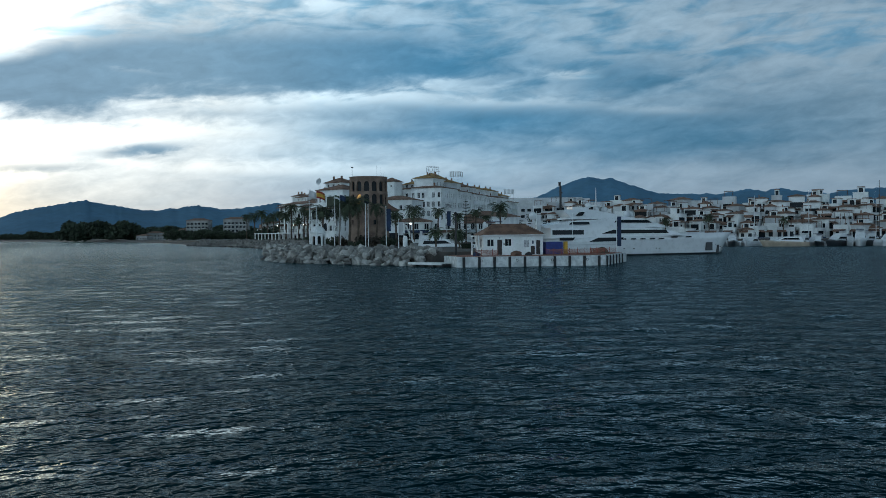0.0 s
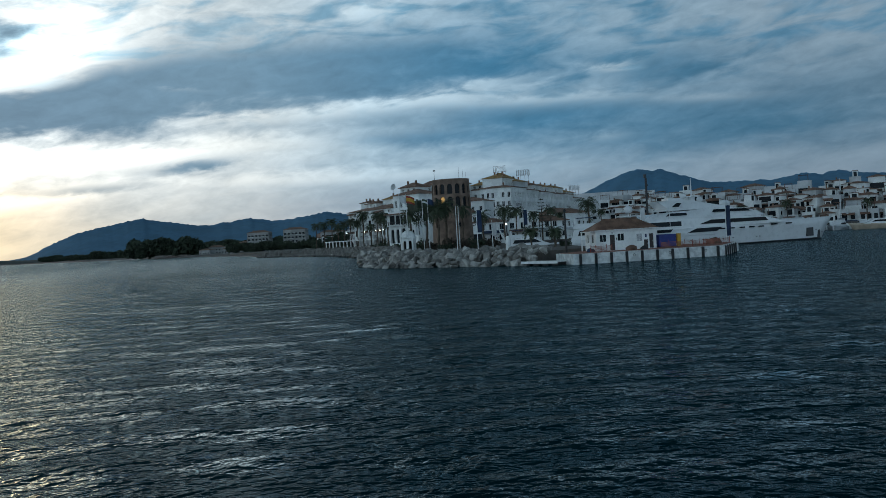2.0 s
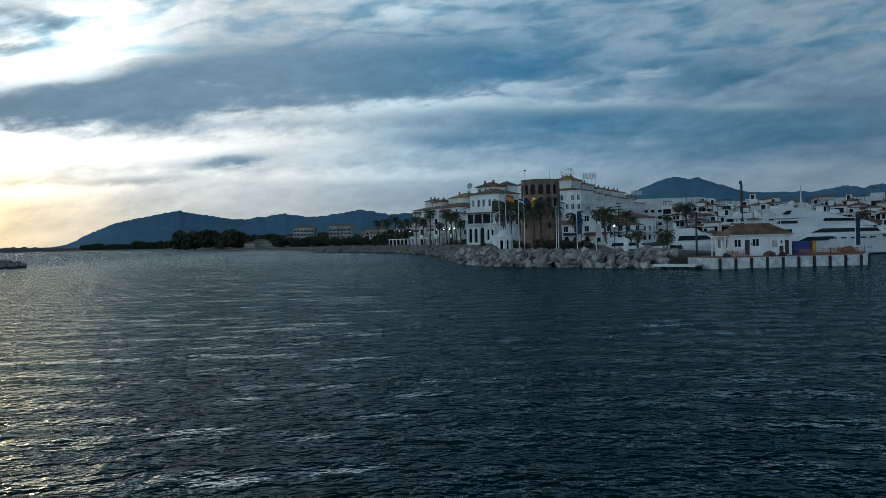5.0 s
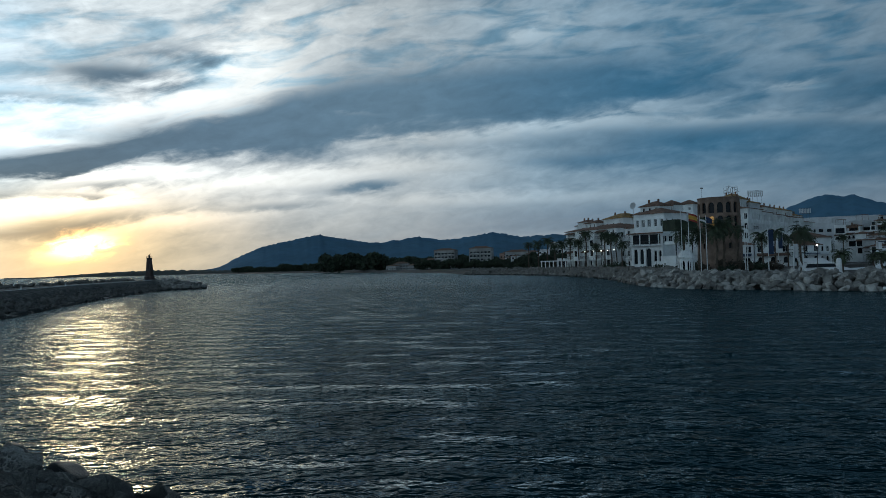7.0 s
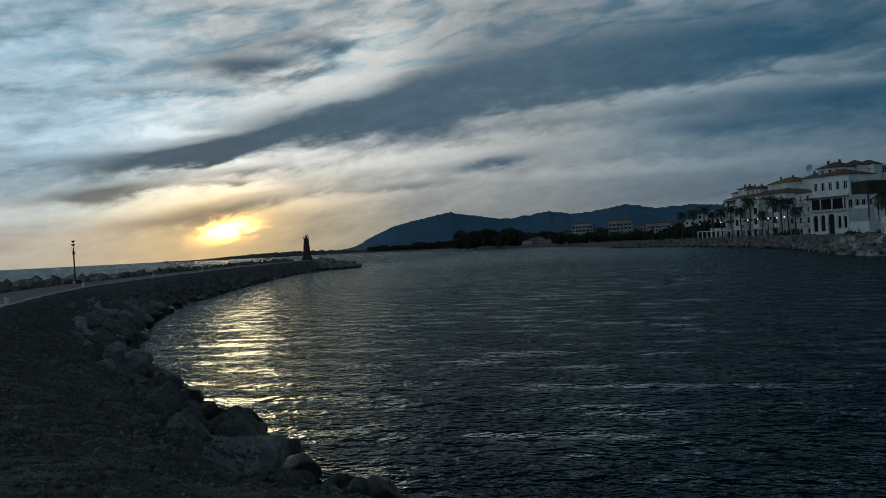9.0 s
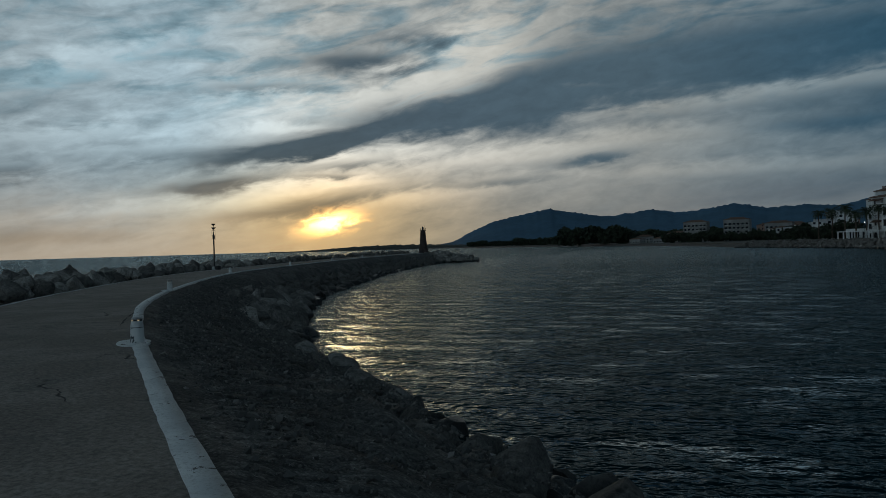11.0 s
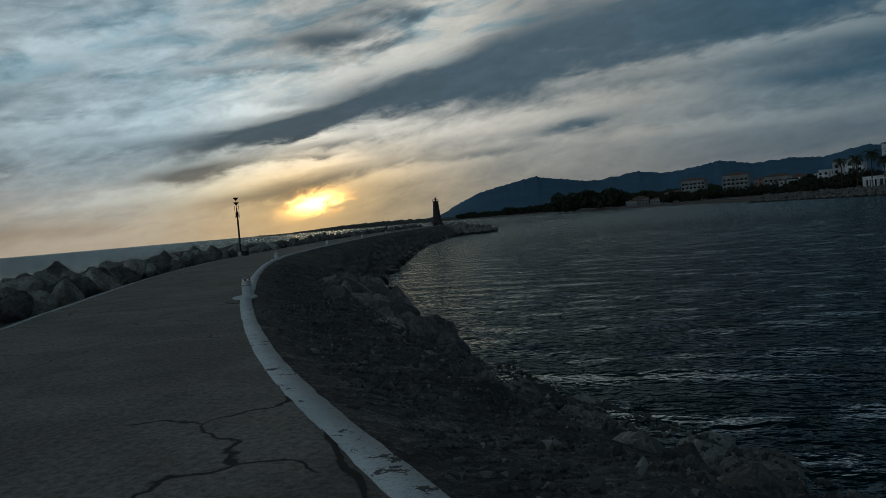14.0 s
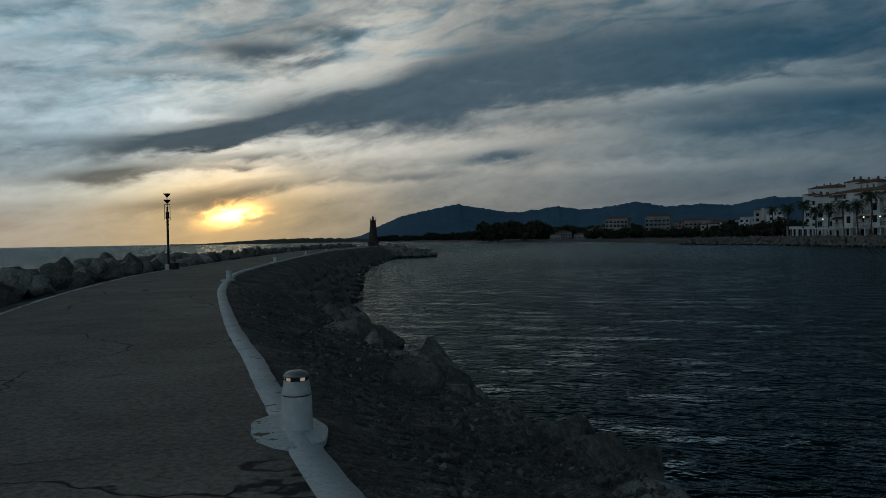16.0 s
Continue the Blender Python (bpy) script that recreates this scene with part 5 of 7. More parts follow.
# --- hotel above the marina ---
hotel = house("hotel", "large white hotel block with tile eaves above the marina", 23.0, 227.5, -37, 16.2, 12, 2.55, 20.2,
              window_grid(16.2, 4, 8, 0.95, 1.8, 5.4, 3.0, (0,), 0.08, rnd), side_r=window_grid(12, 3, 4, 1.0, 1.8, 8.2, 3.0, (), 0.05, rnd), roof=1.3, category="hotel")
for x, y, w, z1, rise in ((25.0, 231.5, 6.5, 22.2, 1.3), (30.0, 227.8, 6.0, 23.9, 1.9), (33.5, 228.5, 6.5, 22.6, 1.2)):
    house("roof_house", "white hotel penthouse under an ochre tile roof", x, y, -37, w, 8, 19.8, z1, window_grid(w, 1, 3, 1.0, 1.4, 0.7), roof=rise, roof_mat=OCHRE, chimneys=2, wall_mat=PLASTER_B)
house("apartment_house", "white stepped block beside the hotel", 15.0, 233, -37, 8, 10, 2.55, 22.0, window_grid(8, 2, 2, 0.9, 1.3, 12.5, 3.2), roof=0)
house("roof_house", "white stair tower with a small tile roof", 17.0, 226, -37, 5, 5, 17.0, 22.6, window_grid(5, 1, 2, 0.8, 0.9, 3.6), roof=1.4)
house("apartment_house", "low white apartment block with tile eaves", 13.5, 207, -25, 12, 10, 2.55, 15.6, window_grid(12, 2, 5, 0.9, 1.5, 6.8, 3.0, (), 0.1, rnd), roof=1.4)
cx, cy = 36.0, 217.8
ux, uy = 0.545, 0.838
for i in range(6):
    w = 13.4
    z1 = 20.2 - 0.25 * i + rnd.uniform(-0.5, 0.5)
    off = rnd.uniform(-0.8, 0.8)
    px, py = cx + ux * w * i + uy * -off, cy + uy * w * i + ux * off
    b = house("hotel_wing", "white hotel wing with rows of small windows and tile eaves", px, py, 57, w, 11, 2.55, z1, window_grid(w, 5, 8, 0.9, 1.75, 2.4, 3.0, (), 0.12, rnd), side_l=window_grid(11, 4, 6, 0.95, 1.8, 5.4, 3.0, (0,), 0.08, rnd) if i == 0 else (), roof=1.2, category="hotel", group="hotel wings", chimneys=1)
    if i % 2 == 0:
        balcony(b, 1.2, 11.2, 4.5)
    house("roof_house", "white hotel penthouse under an ochre tile roof", px + ux * 1.5 - uy * 3.5, py + uy * 1.5 + ux * 3.5, 57, w - 3, 7, z1 - 0.6, z1 + rnd.uniform(2.6, 3.6), window_grid(w - 3, 1, 4, 0.9, 1.4, 1.4), roof=1.3, roof_mat=rnd.choice((OCHRE, TERRACOTTA, OCHRE)), chimneys=2)


def sign(label, x, y, z, turn, text="", bars=0, size=2.6):
    t = thing("roof_sign", label, "sign", pose(x, y, z, 0, 0, turn))
    for q in (0.2, 1.6, 3.0, 4.4):
        part("post", boxes((q, q + 0.07, 0.1, 0.17, -2.2, 0.3)), DARKMETAL, t)
    for z0 in (0.0, 2.0):
        part("rail", boxes((0, 4.6, 0.1, 0.17, z0, z0 + 0.065)), DARKMETAL, t)
    if text:
        cu = bpy.data.curves.new("letters", "FONT")
        cu.body, cu.size, cu.extrude = text, size, 0.05
        ob = new("letters", cu)
        dep = bpy.context.evaluated_depsgraph_get()
        me = bpy.data.meshes.new_from_object(ob.evaluated_get(dep))
        bpy.data.objects.remove(ob)
        bm = bmesh.new()
        bm.from_mesh(me)
        bmesh.ops.rotate(bm, verts=bm.verts, cent=(0, 0, 0), matrix=Matrix.Rotation(radians(90), 3, "X"))
        bmesh.ops.scale(bm, vec=(0.62, 1, 1), verts=bm.verts)
        part("letters", bm, PLASTER_B, t)
    for i in range(bars):
        part("letter_bar", boxes((0.1 + i * 0.62, 0.5 + i * 0.62, -0.05, 0.05, 0.1, 1.9)), PLASTER_B, t)
    return t


sign("pale hotel letters on a rooftop steel frame", 33.0, 233.0, 26.4, -30, "HOTEL")
sign("pale unreadable letters on a rooftop steel frame", 42.0, 238.0, 25.3, -10, bars=8)
sign("pale unreadable letters on a far rooftop frame", 71.0, 276.0, 21.6, 10, bars=8)

# low terraces between mole and hotel
for lab, x, y, turn, w, d, z1, roof, cols, fl in (
        ("white waterfront restaurant with a tile roof", 17.5, 192, -18, 11, 9, 8.6, 1.2, 4, 2),
        ("white terrace house with wide windows", 28.5, 190, -10, 9, 9, 11.2, 0, 3, 3),
        ("white gabled shop house by the marina", 37.5, 196, 10, 11, 9, 8.2, 1.9, 4, 2),
        ("white terrace house beside the marina quay", 47.0, 208, 32, 12, 9, 10.6, 1.8, 5, 2),
        ("white shop house with awnings by the marina", 56.0, 224, 45, 14, 9, 11.0, 1.6, 5, 2)):
    hs = house("shop_house", lab, x, y, turn, w, d, 2.55, z1, window_grid(w, fl, cols, 1.3, 1.7, 0.9, 2.9, (0,), 0.05, rnd), roof=roof)
    awning(hs, 0.5, 3.6, w - 1.0, 1.6, rnd.choice((BROWN, NAVY, PLASTER_B)))
um = thing("parasol_pavilion", "dark thatched parasol roof over a terrace", "pavilion", pose(14.6, 178, 2.55))
part("thatch", lathe([(3.6, 8.6), (3.5, 8.9), (1.6, 10.0), (0.3, 10.9)], 12), BROWN, um)
part("post", lathe([(0.18, 0), (0.14, 8.8)], 8), DARKWOOD, um)
part("terrace", boxes((-3.4, 4.6, -3.0, 3, 0, 5.0)), WHITE, um)
part("shopfront", boxes((-3.0, 4.2, -3.06, -3.003, 0.4, 2.9)), GLASS, um)

# far pale apartment blocks behind the hotel
for x, y, w, z1, fl in ((86, 318, 26, 19.5, 5), (104, 330, 24, 22.5, 6), (122, 322, 26, 20.5, 5), (92, 352, 40, 24.0, 6), (142, 335, 26, 19.0, 5), (170, 318, 24, 21.0, 5)):
    house("apartment_block", "pale apartment block with long balcony rows in the distance", x, y, -18, w, 12, 2.55, z1, window_grid(w, fl, int(w / 3), 1.9, 1.5, 1.0, 3.0, (), 0.08, rnd), roof=0, wall_mat=PLASTER_B, bars=False)

# --- marina village ---
def village_front(w, low, high, cols, win_w):
    """Each floor has either a wide shaded loggia or a row of windows."""
    holes = []
    for f in range(low, high):
        z = 2.65 * f
        if rnd.random() < 0.6:
            a, b = rnd.uniform(0.05, 0.14), rnd.uniform(0.78, 0.95)
            holes.append((w * a, w * b, z + 0.35, z + 2.3, False))
        else:
            top = z + rnd.choice((1.7, 2.0, 2.2))
            arch = rnd.random() < 0.2
            for c in range(cols):
                if rnd.random() > 0.08:
                    x = w * (c + 0.5) / cols
                    holes.append((x - win_w / 2, x + win_w / 2, z + 0.55, top, arch))
    return holes


vx, vy = 0.81, -0.586
nx, ny = 0.586, 0.81        # inland
for start, back, lo, hi, count in ((-14, 0, 5.2, 7.0, 26), (-17, 5, 7.4, 9.3, 26), (-20, 11, 9.4, 11.6, 26), (-24, 17, 11.4, 13.8, 27), (-28, 24, 13.4, 16.0, 26), (-34, 32, 15.0, 18.8, 24)):
    s = start
    for i in range(count):
        w = rnd.uniform(3.3, 5.6)
        z1 = rnd.uniform(lo, hi)
        b = back + rnd.uniform(-1.6, 1.6)
        x, y = 92 + vx * s + nx * b, 229 + vy * s + ny * b
        nfl = max(1, int((z1 - 2.55) / 2.65))
        low = max(0, nfl - 2)
        cols = 2 if w < 4.7 else 3
        flat = rnd.random() < 0.4
        ww = rnd.choice((1.1, 1.3, 1.6)) if cols == 2 else rnd.choice((0.95, 1.1, 1.3))
        hs = house("town_house", rnd.choice(("white village house with a terracotta roof by the marina", "white terraced house with small windows behind the marina", "white plastered house with brown awnings by the marina")),
                   x, y, -36 + rnd.choice((0, 0, 0, 54, -30)) + rnd.uniform(-5, 5), w, 6.5, 2.55, z1, village_front(w, low, nfl, cols, ww),
                   side_l=window_grid(6.5, nfl - low, 2, 1.0, 1.4, 0.7, 2.65, (), 0.25, rnd, base=2.65 * low), side_r=window_grid(6.5, nfl - low, 2, 1.0, 1.4, 0.7, 2.65, (), 0.25, rnd, base=2.65 * low), roof=0 if flat else rnd.uniform(0.6, 1.1), wall_mat=rnd.choice((WHITE, WHITE, PLASTER_B)), group="marina houses", chimneys=rnd.choice((0, 1, 1)), bars=False, frames=False)
        if rnd.random() < 0.9:
            awning(hs, 0.2, 2.75 + 2.65 * rnd.randrange(low, nfl), w * rnd.uniform(0.5, 0.9), 1.3, rnd.choice((BROWN, TERRACOTTA, BROWN)))
        for f in range(max(low, 1), nfl):
            if rnd.random() < 0.45:
                balcony(hs, w * rnd.uniform(0.02, 0.2), 2.65 * f, w * rnd.uniform(0.5, 0.8))
        if rnd.random() < 0.4:
            up = rnd.uniform(1.6, 2.4)
            room = part("roof_terrace", boxes((w * 0.3, w * 0.75, 2.0, 5.0, z1 - 2.55 - 0.3, z1 - 2.55 + up)), WHITE, hs)
            part("doorway", boxes((w * 0.38, w * 0.66, 1.97, 1.996, z1 - 2.55, z1 - 2.55 + up - 0.35)), GLASS, room, "dark glazed doorway")
            part("eave", boxes((w * 0.26, w * 0.79, 1.6, 5.2, z1 - 2.55 + up, z1 - 2.55 + up + 0.16)), TERRACOTTA, room, "tile eave")
        elif flat:
            part("shade_roof", boxes((w * 0.1, w * 0.8, 0.5, 3.5, z1 - 2.55 + 2.1, z1 - 2.55 + 2.22), *[(w * u, w * u + 0.1, v, v + 0.1, z1 - 2.55 - 0.05, z1 - 2.55 + 2.099) for u in (0.11, 0.76) for v in (0.52, 3.38)]), BROWN, hs, "brown shade roof on posts")
        s += w + (0.1 if rnd.random() < 0.8 else 1.0)

# ---- quay with the harbour hut ----
quay = thing("quay", "white stained concrete quay with black rubber fenders", "quay", kind="structure")
QF = [(15.6, 95.3), (35.0, 95.4), (42.6, 107.4), (22.0, 109.5), (15.0, 102.0)]
bm = bmesh.new()
lo = [bm.verts.new((x, y, -1.5)) for x, y in QF]
hi = [bm.verts.new((x, y, 1.3)) for x, y in QF]
for i in range(5):
    bm.faces.new((lo[i], lo[(i + 1) % 5], hi[(i + 1) % 5], hi[i]))
bm.faces.new(hi)
part("wall", bm, QUAYWALL, quay)
bm = bmesh.new()
q0 = [Vector((x, y, 1.304)) for x, y in ((16.1, 95.8), (34.7, 95.9), (41.8, 107.0), (22.2, 109.1), (15.5, 101.8))]
top = [bm.verts.new(p + Vector((0, 0, 0.03))) for p in q0]
low = [bm.verts.new(p) for p in q0]
bm.faces.new(top)
for i in range(5):
    bm.faces.new((low[i], low[(i + 1) % 5], top[(i + 1) % 5], top[i]))
part("paving", bm, PAVING, quay, "reddish brick paving")
fender = mesh_from("fender", [], [])
fb = boxes((-0.14, 0.14, -0.16, 0.0, -0.45, 1.3), (-0.17, 0.17, -0.05, 0.02, -0.5, 1.38))
fb.to_mesh(fender)
fb.free()
fender.materials.append(BLACK)
for i in range(10):
    f = (i + 0.45) / 9.9
    part("fender", fender, None, quay, m=pose(15.6 + 19.4 * f, 95.28 + 0.1 * f, -0.1, 0, 0, 0.3))
for i in range(6):
    f = (i + 0.3) / 7
    part("fender", fender, None, quay, m=pose(35.0 + 7.6 * f, 95.4 + 12.0 * f, -0.1, 0, 0, 56.7))
for i in range(4):
    f = (i + 0.5) / 9.9 * 2.4
    ring = lathe([(0.13, 0), (0.17, 0.03), (0.13, 0.06)], 10, False)
    bmesh.ops.rotate(ring, verts=ring.verts, cent=(0, 0, 0), matrix=Matrix.Rotation(radians(90), 3, "X"))
    part("mooring_ring", ring, DARKMETAL, quay, m=pose(16.4 + 19 * f, 95.28 + 0.1 * f, 0.8, 0, 0, 0.3))


def hut():
    t = thing("harbour_hut", "small white harbour hut with a terracotta tile roof", "hut", pose(20.0, 100.4, 1.335, 0, 0, 2) @ Matrix.Diagonal((0.72, 0.76, 0.84, 1)), here=True)
    w, d, h = 11.4, 6.0, 3.25
    holes = [(0.75, 2.05, 1.35, 2.55, False), (2.65, 3.6, 0.06, 2.45, False), (4.1, 5.4, 1.4, 2.6, False), (7.7, 8.8, 1.15, 2.4, False), (9.05, 9.85, 0.1, 1.4, False), (10.1, 10.9, 0.06, 2.3, False)]
    bm = bmesh.new()
    panel(bm, w, h, holes)
    panel(bm, d, h, (), at=Matrix.Translation((w, 0, 0)) @ Matrix.Rotation(radians(90), 4, "Z"))
    panel(bm, w, h, (), at=Matrix.Translation((w, d, 0)) @ Matrix.Rotation(radians(180), 4, "Z"))
    panel(bm, d, h, [(1.0, 2.2, 1.2, 2.6, False), (3.4, 4.8, 1.2, 2.6, False)], at=Matrix.Translation((0, d, 0)) @ Matrix.Rotation(radians(-90), 4, "Z"))
    part("wall", bm, WHITE, t)
    for x0, x1, a, b, _ in (holes[0], holes[2], holes[3]):
        add_window(t, pose((x0 + x1) / 2, 0.16, a), x1 - x0, b - a)
    part("shutter", boxes(*[(7.74, 8.76, 0.10, 0.15, 1.2 + 0.1 * i, 1.28 + 0.1 * i) for i in range(12)]), PLASTER_B, t, "closed pale roller shutter")
    for x0, x1, a, b, _ in (holes[1], holes[4], holes[5]):
        dr = part("door", boxes((x0, x1, 0.12, 0.18, a, b)), DARKWOOD, t, "dark wooden door")
        part("handle", boxes((x1 - 0.2, x1 - 0.14, 0.05, 0.119, a + (b - a) * 0.45, a + (b - a) * 0.52)), METAL, dr)
    for y in (2.3, 4.7):
        add_window(t, Matrix.Translation((0, d, 0)) @ Matrix.Rotation(radians(-90), 4, "Z") @ Matrix.Translation((1.6 if y < 3 else 4.1, 0.16, 1.2)), 1.2, 1.4)
    part("lamp", boxes((3.0, 3.2, -0.14, -0.003, 2.62, 2.85)), METAL, t)
    part("meter_box", boxes((3.85, 4.0, -0.1, -0.003, 1.6, 1.95)), BLACK, t)
    part("downpipe", lathe([(0.05, 0.0), (0.05, h)], 8), WHITE, t, m=pose(7.0, -0.06, 0))
    part("wall_sign", boxes((9.3, 9.6, -0.03, -0.003, 1.75, 2.25)), NAVY, t)
    r = part("roof", hip_roof(w, d, 1.55, 0.35, 0.12, 0.42), TERRACOTTA, t, m=pose(0, 0, h))
    tiles = bmesh.new()
    o, rise = 0.35, 1.55
    n = 44
    half = (d + 2 * o) / 2
    inset = d * 0.42 + o * 0.5
    for i in range(n):
        x = -o + (w + 2 * o) * (i + 0.5) / n
        run = min(1.0, (x + o) / inset, (w + o - x) / inset)
        y1, z1 = -o + half * run, rise * run
        if run > 0.06:
            tube([(x, -o - 0.03, 0.03), (x, (-o + y1) / 2, z1 / 2 + 0.03), (x, y1, z1 + 0.03)], [0.085, 0.085, 0.085], 5, tiles)
    part("roof_tiles", tiles, TERRACOTTA, r)
    part("ridge_tiles", tube([(-o + inset, half - o, rise + 0.04), (w + o - inset, half - o, rise + 0.04)], [0.14, 0.14], 6), TERRACOTTA, r)
    part("gutter", boxes((-o, w + o, -o - 0.1, -o - 0.005, -0.14, -0.02)), WHITE, r)
    for y in (0.3, 5.5):
        part("porch_post", boxes((-0.9, -0.7, y, y + 0.2, 0, h - 0.1)), WHITE, t)
    part("porch_beam", boxes((-1.0, -0.05, 0.2, 5.8, h - 0.28, h - 0.14)), WHITE, t)
    return t


hut()
con = thing("container", "blue tarpaulin-covered container on the quay", "container", pose(28.9, 101.6, 1.335, 0, 0, 2) @ Matrix.Scale(0.72, 4), here=True)
bm = boxes((0, 3.3, 0, 2.4, 0.12, 2.35))
bmesh.ops.subdivide_edges(bm, edges=bm.edges[:], cuts=4, use_grid_fill=True)
for v in bm.verts:
    v.co += Vector((0, 1, 0)) * 0.05 * noise.noise(v.co * 1.7)
part("cover", bm, BLUE, con)
part("base", boxes((0.1, 3.2, 0.1, 2.3, 0, 0.115)), DARKMETAL, con)
cab = thing("cabinet", "narrow yellow locker beside the blue container", "cabinet", pose(31.5, 101.7, 1.335, 0, 0, 2) @ Matrix.Scale(0.78, 4), here=True)
part("body", boxes((0, 0.6, 0, 0.6, 0.05, 2.2)), YELLOW, cab)
part("base", boxes((0.03, 0.57, 0.03, 0.57, 0, 0.05)), DARKMETAL, cab)
for x, y, w in ((28.0, 98.5, 4.5), (32.6, 99.5, 4.0), (35.6, 103.0, 4.0), (18.6, 98.2, 3.0)):
    fe = thing("barrier", "low rusty red net barrier on the quay", "barrier", pose(x, y, 1.335, 0, 0, 8), "quay barriers", here=True)
    part("net", boxes(*[(0, w, 0, 0.03, 0.1 + 0.14 * i, 0.16 + 0.14 * i) for i in range(5)]), PAVING, fe)
    for i in range(5):
        part("post", lathe([(0.03, 0), (0.03, 0.9)], 6), RED, fe, m=pose(w * i / 4, 0.02, 0))
nets = random.Random(8)
for x, y, s, mt, lb in ((23.8, 97.7, 0.7, BROWN, "brown heap of fishing net on the quay"), (25.4, 97.6, 0.45, BLACK, "dark rope coil on the quay"), (37.6, 104.2, 1.0, SHRUB, "purple brown shrub at the quay end"), (18.8, 98.8, 0.5, NAVY, "blue covered heap beside the hut")):
    bm = bmesh.new()
    bmesh.ops.create_icosphere(bm, subdivisions=3, radius=s)
    for v in bm.verts:
        v.co *= 1 + 0.35 * noise.noise(v.co * 2.6 + Vector((x, y, 0)))
        v.co.z = max(v.co.z, -0.1) * 0.75
    hp = thing("heap", lb, "heap", pose(x, y, 1.335 + 0.07), here=True)
    part("mound", bm, mt, hp)


def pontoon():
    t = thing("pontoon", "small white floating pontoon beside the rocks", "pontoon", pose(11.0, 101.6, 0, 0, 0, -52) @ Matrix.Scale(0.9, 4), here=True)
    part("deck", boxes((0, 6.6, -1.2, 1.0, 0.45, 0.62)), QUAYWALL, t)
    part("rim", boxes((-0.05, 6.65, -1.28, -1.205, 0.3, 0.66)), WHITE, t)
    for i in range(4):
        part("float", boxes((0.3 + 1.7 * i, 1.3 + 1.7 * i, -1.0, 0.9, -0.3, 0.449)), DARKMETAL, t)
    return t


pontoon()

# ---- boats ----


def loft_hull(length, beam, sheer0, sheer1, depth=0.8, flare=0.25, overhang=2.5, n=16):
    """A hull from stern x = 0 to its stem, z = 0 at the waterline."""
    bm = bmesh.new()
    rings = []
    for i in range(n + 1):
        f = i / n
        full = max(1 - max(0, (f - 0.3) / 0.7) ** 2.1, 0) ** 0.8 * (0.88 + 0.12 * min(1, f / 0.3))
        sh = sheer0 + (sheer1 - sheer0) * f ** 1.6
        b = beam / 2 * full
        ring = []
        for g in (-1, -0.5, 0, 0.35, 0.7, 1.0):
            z = -depth * (1 - abs(g)) if g < 0 else sh * g
            z = -depth if g == -1 else (-depth * 0.5 if g == -0.5 else sh * g)
            wide = {-1: 0.02, -0.5: 0.7, 0: 0.92 - flare * f}.get(g, (0.92 - flare * f) + (0.08 + flare * f) * max(g, 0))
            x = length * f + (overhang * max(g, 0) + 0.2) * max(0, (f - 0.6) / 0.4) ** 2
            ring.append((x, b * wide + (0.03 if i == n else 0), z))
        rings.append(ring)
    left = [[bm.verts.new((x, -y, z)) for x, y, z in r] for r in rings]
    right = [[bm.verts.new((x, y, z)) for x, y, z in r] for r in rings]
    m = len(rings[0])
    for i in range(n):
        for j in range(m - 1):
            bm.faces.new((left[i][j], left[i + 1][j], left[i + 1][j + 1], left[i][j + 1]))
            bm.faces.new((right[i][j + 1], right[i + 1][j + 1], right[i + 1][j], right[i][j]))
        bm.faces.new((left[i][-1], left[i + 1][-1], right[i + 1][-1], right[i][-1]))
    bm.faces.new([*left[0], *right[0][::-1]])
    bm.faces.new([*left[n][::-1], *right[n]])
    for f in bm.faces:
        f.smooth = True
    return bm


def prism(profile, half, taper=0.75, zt=None):
    """A cabin tier: a side outline of (x, z), its upper points drawn in."""
    bm = bmesh.new()
    zs = [p[1] for p in profile]
    z0, z1 = min(zs), max(zs)
    a = [bm.verts.new((x, -half * (1 - (1 - taper) * (z - z0) / max(z1 - z0, 0.01)), z)) for x, z in profile]
    b = [bm.verts.new((x, half * (1 - (1 - taper) * (z - z0) / max(z1 - z0, 0.01)), z)) for x, z in profile]
    bm.faces.new(a)
    bm.faces.new(b[::-1])
    for i in range(len(a)):
        j = (i + 1) % len(a)
        bm.faces.new((a[j], a[i], b[i], b[j]))
    bmesh.ops.bevel(bm, geom=[e for e in bm.edges if e.calc_face_angle(0) > 0.4], offset=0.14, segments=2, affect="EDGES", clamp_overlap=True)
    return bm


def side_shape(profile, y0, y1, thick=0.06, lean=0.0, sides=(-1,)):
    """A flat dark shape on both sides of a cabin, outline of (x, z)."""
    bm = bmesh.new()
    for s in sides:
        a = [bm.verts.new((x, s * (y0 - lean * (z - profile[0][1])), z)) for x, z in profile]
        b = [bm.verts.new((x, s * (y1 - lean * (z - profile[0][1])), z)) for x, z in profile]
        bm.faces.new(a)
        bm.faces.new(b[::-1])
        for i in range(len(a)):
            j = (i + 1) % len(a)
            bm.faces.new((a[i], a[j], b[j], b[i]))
    return bm


def sphere_on_stalk(r, stalk):
    return lathe([(0.16, -stalk), (0.16, -r * 0.9), (r * 0.55, -r * 0.85), (r * 0.9, -r * 0.5), (r, 0), (r * 0.87, r * 0.5), (r * 0.5, r * 0.86), (r * 0.1, r)], 16)


